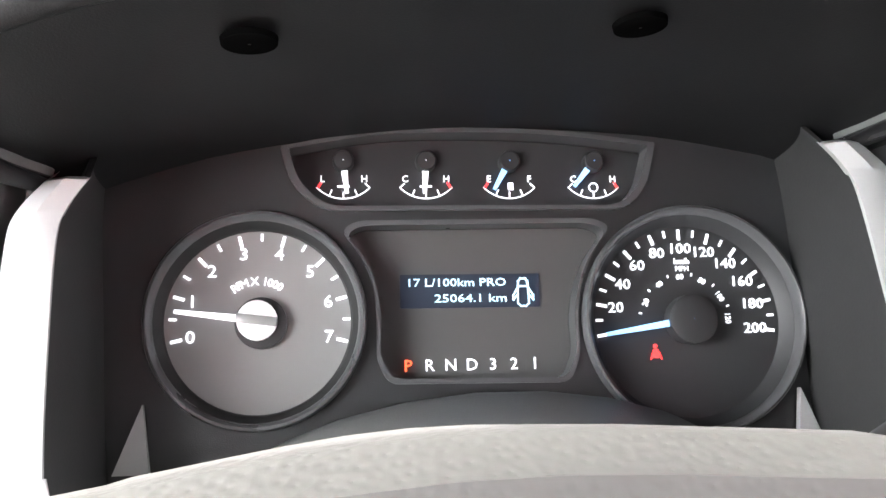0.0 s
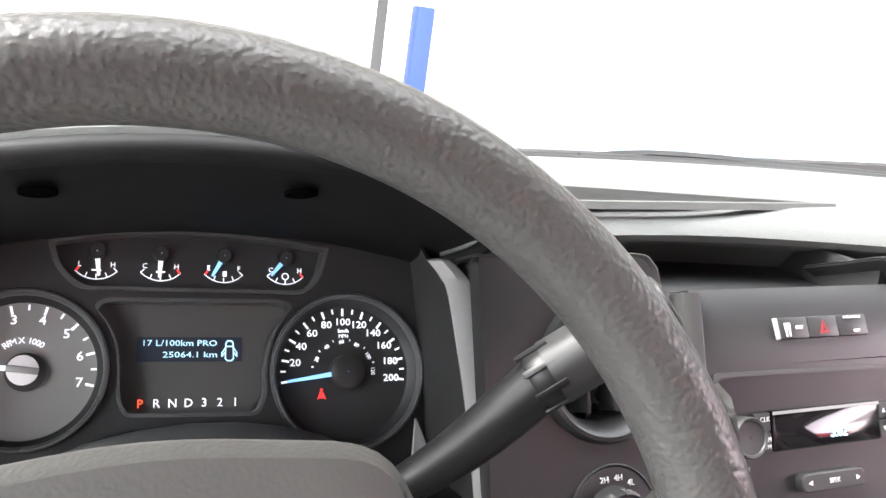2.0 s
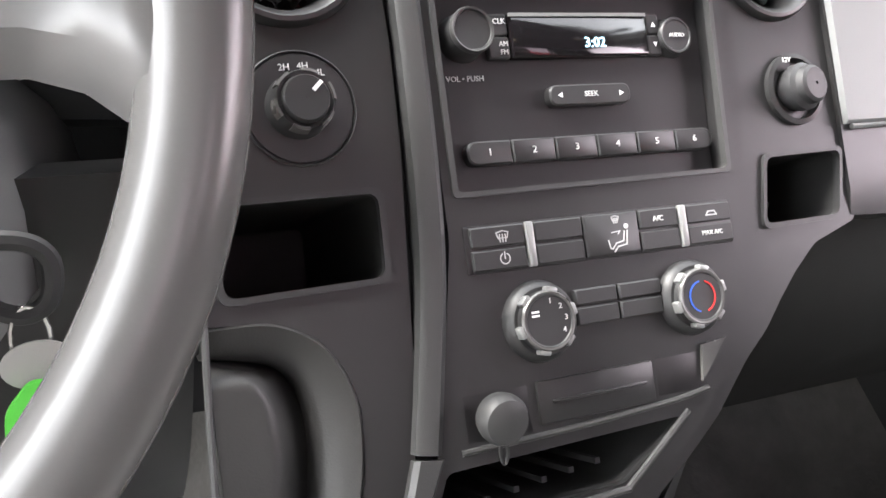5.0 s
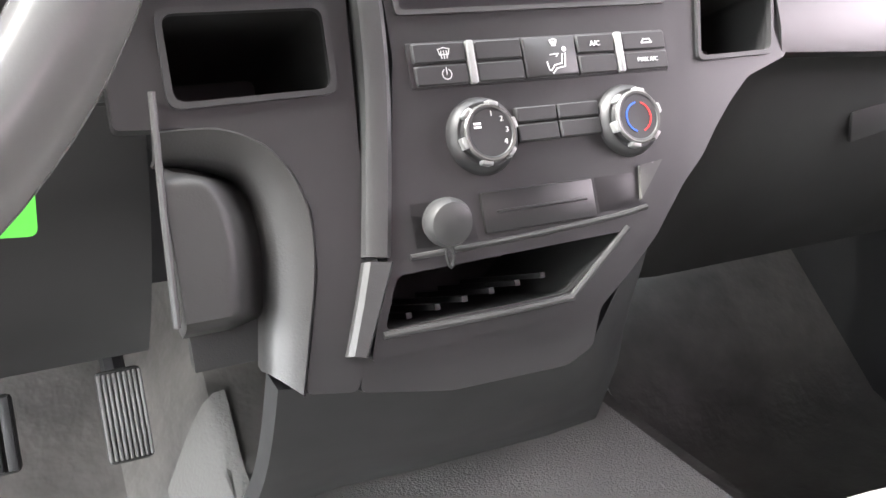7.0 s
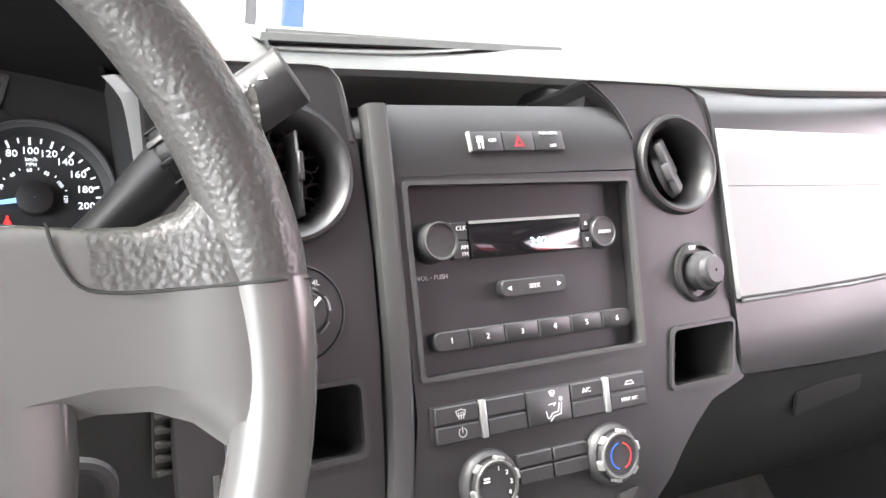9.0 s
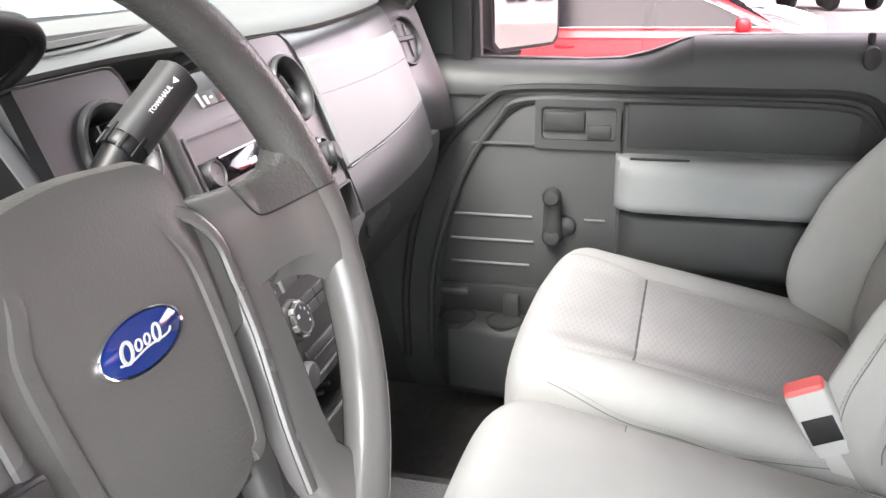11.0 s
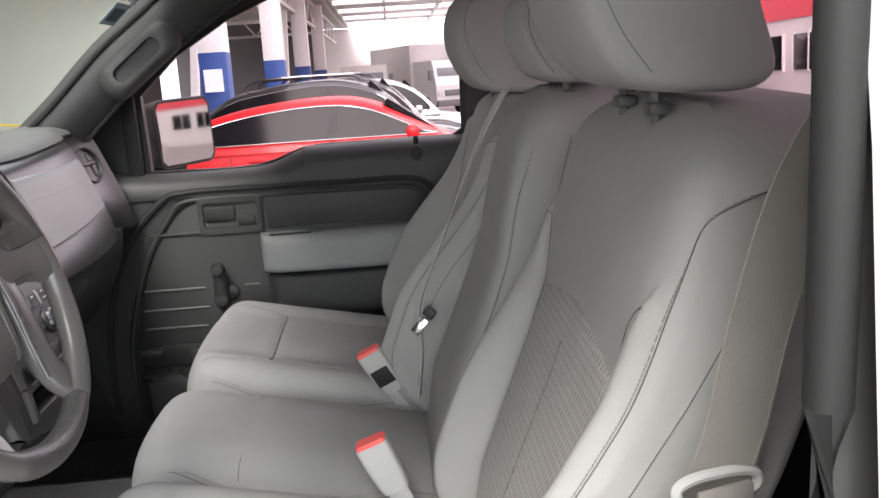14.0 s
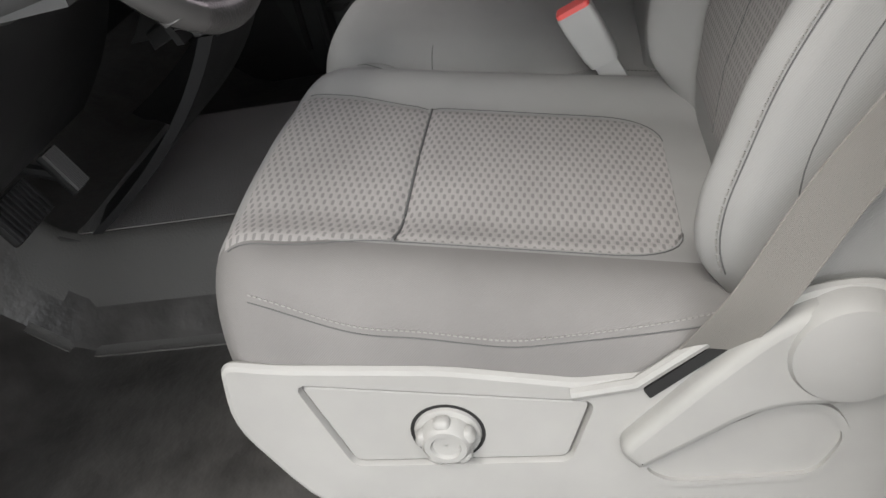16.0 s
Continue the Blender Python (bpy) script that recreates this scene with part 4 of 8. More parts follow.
part("vane_tab", box(bmesh.new(), (0.05, 0.010, 0.012), (0, 0.004, -0.002), 0.002, 1, VM), KNOB_BLACK, end_vent)


# lower centre: knee panels, console foot
@solid("knee_panel", FASCIA, dash, "charcoal knee panel under the wheel")
def _(bm):
    rows = []
    for s in [i / 12 for i in range(13)]:
        z = 0.66 - 0.235 * s
        y = dash_y(0.60) + 0.030 + 0.12 * s * s
        rows.append([(x, y + 0.03 * ease_(0.5, 0.8, -x), z) for x in (-0.80, -0.65, -0.50, -0.35, -0.245, -0.206)])
    sheet(bm, rows, (0, 0.03, 0))
boxed("side_grille", (0.020, 0.004, 0.040), (-0.2235, 0.4735, 0.625), RUBBER, dash, 0.001, label="small slatted side grille")
for k in range(5):
    boxed("grille_slat", (0.018, 0.004, 0.0035), (-0.2235, 0.4705, 0.609 + 0.008 * k), STRIP_GREY, dash, 0.001)
ARCH_OUT = [(-0.209, 0.597), (-0.180, 0.5962), (-0.160, 0.5870), (-0.149, 0.573), (-0.1436, 0.555), (-0.1455, 0.53), (-0.155, 0.4965), (-0.161, 0.477)]
ARCH_IN = [(-0.209, 0.5840), (-0.184, 0.5795), (-0.173, 0.573), (-0.1673, 0.5604), (-0.1662, 0.543), (-0.1685, 0.525), (-0.1715, 0.510), (-0.175, 0.490)]
OUT_LINE, IN_LINE = ([Vector((p.x, (p.y - 0.642) * 1.0734, 0)) for p in smoothed([(x, z, 0) for x, z in arch], 6)] for arch in (ARCH_OUT, ARCH_IN))


@solid("arch_border", KNEE_GREY, dash, "smooth charcoal arch round the knee bolster")
def _(bm):
    rows = []
    for q, d in ((-0.04, -0.006), (0.0, -0.001), (0.10, 0.0012), (0.35, -0.001), (0.75, -0.006), (0.92, -0.010), (1.0, -0.020)):
        rows.append([STACK @ (a.lerp(b, q) + Vector((0, 0, d))) for a, b in zip(OUT_LINE, IN_LINE)])
    sheet(bm, rows, (0, 0.006, 0))


def arch_x(v):
    """How far the inner arch reaches at height v of the panel."""
    for a, b in zip(IN_LINE, IN_LINE[1:]):
        if b.y <= v <= a.y:
            return a.x + (b.x - a.x) * (v - a.y) / (b.y - a.y)
    return IN_LINE[0].x if v > IN_LINE[0].y else IN_LINE[-1].x


@solid("knee_bolster", KNEE_GREY, dash, "domed charcoal knee bolster inside the arch")
def _(bm):
    rows = []
    for k in range(34):
        v = -0.0655 - 0.0755 * k / 33
        r = max(0.0, arch_x(v) + 0.2085)
        roll = 0.020 * max(0.0, (k - 30) / 3) ** 2
        rows.append([STACK @ Vector((-0.2085 + r * j / 22, v, 0.0035 - 0.022 * ease_(max(0.0, r - 0.020), r + 0.001, r * j / 22) - 0.010 * (1 - ease_(0, 0.012, -0.0625 - v)) - roll)) for j in range(23)])
    sheet(bm, rows, (0, 0.010, 0))


part("bolster_edge", sweep(bmesh.new(), [STACK @ Vector((x, (z - 0.642) * 1.0734, 0.003)) for x, z in ((-0.207, 0.612), (-0.2088, 0.585), (-0.2104, 0.559), (-0.2125, 0.516))], circle(0.0017, 8), (1, 0, 0)), STRIP_GREY, dash)


@solid("bolster_back", LOWER_SHADE_BLACK, dash, "black backing behind the knee bolster")
def _(bm):
    rows = []
    for k in range(9):
        z = 0.590 - 0.105 * k / 8
        rows.append([(-0.204 + 0.066 * j / 6, dash_y(z) + 0.028, z) for j in range(7)])
    sheet(bm, rows, (0.0, 0.010, 0))


@solid("tunnel_side", TUNNEL_VINYL, dash, "grained grey flank of the tunnel")
def _(bm):
    sheet(bm, [[(x, y, hump(x, y) + 0.004) for x in [-0.228 + 0.0115 * i for i in range(11)]] for y in [0.46 + 0.03 * i for i in range(14)]], (0, 0, -0.008))


@solid("console_foot", PLASTIC_DARK, dash, "charcoal foot of the centre stack above the tunnel")
def _(bm):
    head = [(-0.172, 0.480), (-0.161, 0.478), (-0.132, 0.474), (-0.088, 0.465), (-0.050, 0.464), (-0.013, 0.463), (0.002, 0.470), (0.030, 0.500), (0.060, 0.530)]
    tail = [(-0.150, 0.700), (-0.118, 0.700), (-0.060, 0.716), (0.000, 0.716), (0.077, 0.714), (0.150, 0.712), (0.222, 0.712), (0.262, 0.760), (0.280, 0.840)]
    rows = []
    for k in range(13):
        g = k / 12
        rows.append([(xa + (xb - xa) * g ** 1.15, dash_y(za) + 0.006 + (yb - dash_y(za) - 0.006) * (0.55 * g + 0.45 * g * g), za + (0.205 - za) * g) for (xa, za), (xb, yb) in zip(head, tail)])
    sheet(bm, rows, (0, 0.02, 0))


# ---- instrument cluster ----
cluster = thing("instrument_cluster", "lit instrument cluster with two dials and a message screen", "instrument cluster", CLUSTER)
# Rev counter grey, raised so the colour holds the light falling on it.
TACH_FACE_LIT = surface("dial_face", (0.19, 0.186, 0.182), 0.55, bump=0.05)
SCREEN_FACE = surface("screen_face", (0.055, 0.054, 0.053), 0.5, bump=0.05)
# Glossless near-black that stands for the shade down a hole.
HOLE_SHADE = surface("hole_shade", (0.002, 0.002, 0.002), 0.9, bump=0)
HOLE_SHADE.node_tree.nodes["Principled BSDF"].inputs["Specular IOR Level"].default_value = 0.0
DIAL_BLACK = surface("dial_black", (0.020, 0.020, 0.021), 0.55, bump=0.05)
MASK = surface("cluster_mask", (0.0155, 0.0157, 0.0165), 0.42, grain=1800, bump=0.2)
DIAL_RIM = surface("dial_rim", (0.06, 0.06, 0.062), 0.3, bump=0.05)
TACH, SPEED = (-0.0828, -0.0045), (0.0828, -0.0068)
POD = rounded([(-0.0578, 0.0373), (0.0570, 0.0375), (0.0655, 0.0460), (0.0700, 0.0625), (0.034, 0.0670), (-0.0035, 0.0680), (-0.040, 0.0668), (-0.0725, 0.0605), (-0.0690, 0.0470)], [0.006, 0.006, 0.012, 0.001, 0.02, 0.02, 0.02, 0.001, 0.012])
SCREENHOLE = rounded([(-0.0345, -0.0275), (0.0325, -0.0283), (0.0368, -0.0180), (0.0362, -0.0050), (0.0380, 0.0060), (0.0425, 0.0170), (0.0510, 0.0285), (0.0440, 0.0315), (-0.0450, 0.0308), (-0.0510, 0.0275), (-0.0430, 0.0170), (-0.0392, 0.0070), (-0.0382, -0.0050), (-0.0385, -0.0190)], 0.004)


@solid("mask", MASK, cluster, "grained black cluster mask")
def _(bm):
    plate(bm, rounded([(-0.150, -0.070), (0.150, -0.070), (0.155, 0.076), (0.10, 0.084), (0, 0.089), (-0.10, 0.084), (-0.153, 0.076)], 0.01), [disc(TACH, 0.0385, 48), disc(SPEED, 0.0425, 48), POD, SCREENHOLE], -0.012, 0.0)
part("dial_glass_back", plate(bmesh.new(), rrect(0.27, 0.13, 0.01, 3, 0, 0), (), -0.018, -0.013), DIAL_BLACK, cluster)
for c, r, face_r in ((TACH, 0.0385, 0.0335), (SPEED, 0.0425, 0.0368)):
    @solid("dial_bezel", DIAL_RIM, cluster, "satin black dial bezel with a deep dark throat")
    def _(bm):
        pts = [(r + 0.0017, -0.002), (r + 0.0017, 0.0035), (r + 0.0010, 0.0050), (r + 0.0001, 0.0052), (r - 0.0010, 0.0038), (r - 0.0014, -0.001)]
        lathe(bm, pts, 56, Matrix.Translation((*c, 0)), False)
    @solid("dial_throat", RUBBER if c is TACH else DIAL_BLACK, cluster)
    def _(bm):
        lathe(bm, [(r - 0.0012, 0.000), (face_r + 0.0015, -0.0060), (face_r - 0.001, -0.0074)], 56, Matrix.Translation((*c, 0)), False)
part("dial_face", lathe(bmesh.new(), [(0.0345, -0.0125), (0.0345, -0.0064), (0.0005, -0.0060)], 48, Matrix.Translation((*TACH, 0)), False), TACH_FACE_LIT, cluster, "rev counter face, its grey lightened for the glow on it")
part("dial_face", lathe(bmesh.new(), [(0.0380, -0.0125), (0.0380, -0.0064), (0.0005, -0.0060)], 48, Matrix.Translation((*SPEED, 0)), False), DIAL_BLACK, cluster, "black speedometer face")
part("pod_face", plate(bmesh.new(), POD, (), -0.0128, -0.0115), DIAL_BLACK, cluster)
part("screen_face", plate(bmesh.new(), SCREENHOLE, (), -0.0128, -0.0115), SCREEN_FACE, cluster)


@solid("pod_rim", DIAL_RIM, cluster)
def _(bm):
    ring_plate(bm, [(x * 1.03, (y - 0.052) * 1.08 + 0.052) for x, y in POD], [(x * 0.985, (y - 0.052) * 0.96 + 0.052) for x, y in POD], -0.008, 0.0016, lip=0.0008)


@solid("screen_rim", DIAL_RIM, cluster)
def _(bm):
    ring_plate(bm, [(x * 1.02, (y - 0.001) * 1.05 + 0.001) for x, y in SCREENHOLE], [(x * 0.985, (y - 0.001) * 0.985 + 0.001) for x, y in SCREENHOLE], -0.008, 0.0012, lip=0.0006)


def dial(c, a0, a1, v0, v1, big, small, r, names, size, rn, z=-0.0056, w=0.0009, turned=False, majors=True):
    """Ticks and figures round a dial."""
    v = v0
    while v <= v1 + 1e-6:
        a = radians(a0 + (a1 - a0) * (v - v0) / (v1 - v0))
        major = abs(v / big - round(v / big)) < 1e-6
        ln = 0.0042 if major else (0.0028 if majors else 0.0012)
        if majors or not major:
            boxed("dial_tick", (ln, w * (1.3 if major else 1), 0.0003), (0, 0, 0), LIT_WHITE, cluster, 0, Matrix.Translation((*c, z)) @ Matrix.Rotation(a, 4, "Z") @ Matrix.Translation((r - ln / 2, 0, 0)))
        v += small
    for text, v in names:
        a = radians(a0 + (a1 - a0) * (v - v0) / (v1 - v0))
        words("dial_figure", text, size, Matrix.Translation((c[0] + rn * math.cos(a), c[1] + rn * math.sin(a), z)) @ (Matrix.Rotation(a - radians(90), 4, "Z") if turned else Matrix.Diagonal((1.12, 1, 1, 1))), LIT_WHITE, cluster)


TD, SD = (TACH[0] + 0.0008, TACH[1]), (SPEED[0] - 0.0008, SPEED[1])
dial(TD, 192.6, -13.9, 0, 7, 1, 0.5, 0.0332, [(str(i), i) for i in range(8)], 0.0066, 0.0260)
dial(SD, 188.9, -7.3, 0, 200, 20, 10, 0.0362, [(str(i), i) for i in range(20, 201, 20)], 0.0057, 0.0284, w=0.0009)
dial(SD, 170.5, 2, 10, 120, 20, 10, 0.0190, [(str(i), i) for i in range(20, 121, 20)], 0.0030, 0.0172, w=0.0006, turned=True, majors=False)
words("dial_figure", "km/h", 0.0032, Matrix.Translation((SD[0], SD[1] + 0.0234, -0.0056)), LIT_WHITE, cluster)
words("dial_figure", "MPH", 0.0028, Matrix.Translation((SD[0], SD[1] + 0.0204, -0.0056)), LIT_WHITE, cluster)
for i, ch in enumerate("RPM X 1000"):
    a = radians(125 - 7.4 * i)
    words("dial_figure", ch, 0.0044, Matrix.Translation((TACH[0] + 0.0150 * math.cos(a), TACH[1] + 0.0150 * math.sin(a), -0.0056)) @ Matrix.Rotation(a - radians(90), 4, "Z"), LIT_WHITE, cluster)


def needle(c, a, length, hub, mat, hubmat, z=-0.0015):
    nd = part("needle", loft(bmesh.new(), [[Matrix.Translation((*c, z)) @ Matrix.Rotation(radians(a), 4, "Z") @ Vector((x, y, zz)) for y, zz in ((-w, -0.0006), (w, -0.0006), (w, 0.0006), (-w, 0.0006))] for x, w in ((-0.001, 0.0015), (length, 0.0007))]), mat, cluster)
    part("needle_hub", lathe(bmesh.new(), [(hub, -0.0052), (hub, 0.0012), (hub * 0.85, 0.002), (0.0003, 0.002)], 24, Matrix.Translation((*c, z)), False), hubmat, nd)


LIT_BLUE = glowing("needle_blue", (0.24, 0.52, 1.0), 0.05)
LIT_NEEDLE = glowing("needle_white", (0.9, 0.92, 1.0), 0.05)
needle(TACH, 172.8, 0.0300, 0.0074, LIT_NEEDLE, PRINT)
part("hub_cover", lathe(bmesh.new(), [(0.0096, -0.006), (0.0096, -0.003), (0.0088, -0.0025), (0.0003, -0.0025)], 28, Matrix.Translation((TACH[0] + 0.0012, TACH[1] - 0.0008, 0)), False), DIAL_BLACK, cluster)
boxed("needle_bar", (0.0150, 0.0034, 0.0012), (0, 0, 0), TRIM_SILVER, cluster, 0.0005, Matrix.Translation((TACH[0], TACH[1], 0.0016)) @ Matrix.Rotation(radians(173), 4, "Z"))
needle(SPEED, 188.7, 0.0345, 0.0085, LIT_BLUE, DIAL_BLACK)
part("hub_cover", lathe(bmesh.new(), [(0.0095, -0.006), (0.0095, 0.001), (0.0085, 0.0015), (0.0003, 0.0015)], 24, Matrix.Translation((*SPEED, 0)), False), DIAL_BLACK, cluster)
for i, (cx, a, l, rr) in enumerate(((-0.0510, -84, "L", "H"), (-0.0185, -93, "C", "H"), (0.0150, -119, "E", "F"), (0.0495, -129, "C", "H"))):
    c = (cx, 0.0583)
    needle(c, a, 0.0130, 0.0042, LIT_NEEDLE if i < 2 else LIT_BLUE, DIAL_BLACK, z=-0.009)
    @solid("gauge_arc", LIT_WHITE, cluster)
    def _(bm):
        strokes(bm, [(cx + 0.0142 * math.cos(radians(b)), c[1] - 0.0005 + 0.0142 * math.sin(radians(b))) for b in range(-135, -44, 10)], -0.0108, 0.0004)
        for b in (-135, -112, -90, -68, -45):
            strokes(bm, [(cx + q * math.cos(radians(b)), c[1] + q * math.sin(radians(b))) for q in (0.0122, 0.0145)], -0.0108, 0.0005)
    words("gauge_letter", l, 0.0038, Matrix.Translation((cx - 0.0082, c[1] - 0.0068, -0.0108)), LIT_WHITE, cluster)
    words("gauge_letter", rr, 0.0038, Matrix.Translation((cx + 0.0082, c[1] - 0.0068, -0.0108)), LIT_WHITE, cluster)
    LIT_RED = glowing("lit_red", (1.0, 0.04, 0.04), 0.05) if i == 0 else LIT_RED
    side = -1 if i in (0, 2) else 1
    @solid("gauge_red_zone", LIT_RED, cluster)
    def _(bm):
        strokes(bm, [(cx + side * 0.0098, c[1] - 0.0102), (cx + side * 0.0088, c[1] - 0.0085)], -0.0106, 0.0009)
    @solid("gauge_symbol", LIT_WHITE, cluster)
    def _(bm):
        if i == 3:
            strokes(bm, [(cx + 0.0018 * math.cos(radians(30 * k)), c[1] - 0.0102 + 0.0018 * math.sin(radians(30 * k))) for k in range(13)], -0.0106, 0.0004)
        elif i == 2:
            box(bm, (0.0022, 0.0030, 0.0003), (cx + 0.0005, c[1] - 0.0098, -0.0106))
        else:
            strokes(bm, [(cx - 0.002, c[1] - 0.0098), (cx + 0.002, c[1] - 0.0098)], -0.0106, 0.0008)

LCD_BACK = glowing("lcd_back", (0.006, 0.011, 0.022), 0.02)
lcd = part("message_screen", plate(bmesh.new(), rrect(0.0548, 0.0132, 0.0004, 1, -0.0021, 0.0066), (), -0.0112, -0.0108), LCD_BACK, cluster, "small blue lit message screen")
LCD_LIT = glowing("lcd_lit", (0.45, 0.74, 0.90), 0.05)
words("message", "17 L/100km PRO", 0.0044, Matrix.Translation((0.0122, 0.0098, -0.0105)) @ Matrix.Diagonal((1.28, 1, 1, 1)), LCD_LIT, lcd, "RIGHT")
words("message", "25064.1 km", 0.0044, Matrix.Translation((0.0124, 0.0036, -0.0105)) @ Matrix.Diagonal((1.38, 1, 1, 1)), LCD_LIT, lcd, "RIGHT")
def open_doors(bm, z):
    """A small car seen from above with both doors open."""
    x, y = 0.0187, 0.0060
    strokes(bm, [(x - 0.0020, y + 0.0022), (x - 0.0018, y + 0.0042), (x - 0.0010, y + 0.0052), (x + 0.0010, y + 0.0052), (x + 0.0018, y + 0.0042), (x + 0.0020, y + 0.0022), (x - 0.0020, y + 0.0022)], z, 0.0007)
    strokes(bm, [(x - 0.0020, y + 0.0022), (x - 0.0022, y - 0.0045), (x - 0.0010, y - 0.0056), (x + 0.0010, y - 0.0056), (x + 0.0022, y - 0.0045), (x + 0.0020, y + 0.0022)], z, 0.0006)
    for k in (-1, 1):
        strokes(bm, [(x + k * 0.0021, y + 0.0016), (x + k * 0.0040, y - 0.0014), (x + k * 0.0040, y - 0.0032), (x + k * 0.0024, y - 0.0012)], z, 0.0006)


icon(open_doors, -0.0105, LCD_LIT, lcd)
LIT_ORANGE = glowing("lit_orange", (1.0, 0.10, 0.04), 0.09)
for i, ch in enumerate("PRND321"):
    words("gear_letter", ch, 0.0064, Matrix.Translation((-0.0270 + 0.0082 * i, -0.0221, -0.0108)), LIT_ORANGE if i == 0 else LIT_WHITE, cluster)


@solid("belt_warning", LIT_RED, cluster, "small red belt warning lamp")
def _(bm):
    x, y = 0.0690, -0.0190
    plate(bm, [(x + a, y + 0.0024 + b) for a, b in circle(0.0008, 8)], (), -0.0062, -0.0055)
    plate(bm, [(x - 0.0012, y - 0.0022), (x + 0.0012, y - 0.0022), (x + 0.0010, y + 0.0012), (x - 0.0010, y + 0.0012)], (), -0.0062, -0.0055)
    strokes(bm, [(x - 0.0021, y - 0.0026), (x - 0.0014, y - 0.0004), (x - 0.0006, y + 0.0006)], -0.0055, 0.0005)
    strokes(bm, [(x + 0.0021, y - 0.0026), (x + 0.0014, y - 0.0004), (x + 0.0006, y + 0.0006)], -0.0055, 0.0005)


# hood over the cluster and its silver side wings
hood = thing("cluster_hood", "deep black hood over the instruments with a padded rim", "instrument hood", Matrix.Translation((0.0091, 0.0112, -0.0119)))
RIM = smoothed([(-0.507, 0.565, 0.806), (-0.515, 0.53, 0.822), (-0.519, 0.503, 0.843), (-0.508, 0.492, 0.857), (-0.46, 0.487, 0.871), (-0.39, 0.485, 0.878), (-0.31, 0.487, 0.874), (-0.26, 0.49, 0.866), (-0.236, 0.493, 0.860), (-0.224, 0.503, 0.846), (-0.228, 0.53, 0.824), (-0.235, 0.565, 0.806)], 5)
BACKLINE = smoothed([(-0.505, 0.62, 0.781), (-0.507, 0.617, 0.784), (-0.507, 0.614, 0.787), (-0.50, 0.612, 0.792), (-0.45, 0.612, 0.8055), (-0.375, 0.612, 0.8115), (-0.30, 0.612, 0.8055), (-0.255, 0.612, 0.795), (-0.243, 0.612, 0.791), (-0.238, 0.614, 0.787), (-0.237, 0.617, 0.784), (-0.238, 0.62, 0.781)], 5)


@solid("hood_underside", HOOD_SHADE_BLACK, hood, "black hood lining with two round screw holes")
def _(bm):
    rows = [[a.lerp(b, t) + Vector((0, 0, -0.003 * math.sin(math.pi * t))) for a, b in zip(RIM, BACKLINE)] for t in (0, 0.25, 0.5, 0.75, 1)]
    sheet(bm, rows, (0, 0, 0.004))
@solid("hood_top", DASH_TOP, hood, "grained padded hood top")
def _(bm):
    rows = [[p + Vector((0, dy, dz + 0.0)) for p in RIM] for dy, dz in ((0.0, 0.001), (0.002, 0.008), (0.02, 0.014), (0.08, 0.010), (0.16, -0.008), (0.25, -0.035))]
    sheet(bm, rows, (0, 0, -0.003))
part("hood_rim", sweep(bmesh.new(), RIM, lambda t: circle(0.0058 * (1 - 0.65 * abs(2 * t - 1) ** 3), 10)), HOOD_SHADE_BLACK, hood, "soft rim of the hood")
DOWN = Vector((0, -0.42, -0.907)).normalized()
# Flat discs on the lining; the holes' shade is only painted.
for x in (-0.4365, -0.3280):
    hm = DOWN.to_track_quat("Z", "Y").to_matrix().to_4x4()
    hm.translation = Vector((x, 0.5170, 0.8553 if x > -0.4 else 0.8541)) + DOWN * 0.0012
    part("screw_hole_disc", lathe(bmesh.new(), [(0.0078, -0.001), (0.0076, 0.0006), (0.0070, 0.0008), (0.0005, 0.0007)], 28, hm, False), HOLE_SHADE, hood, "flat black disc painted for the shade in a screw hole")
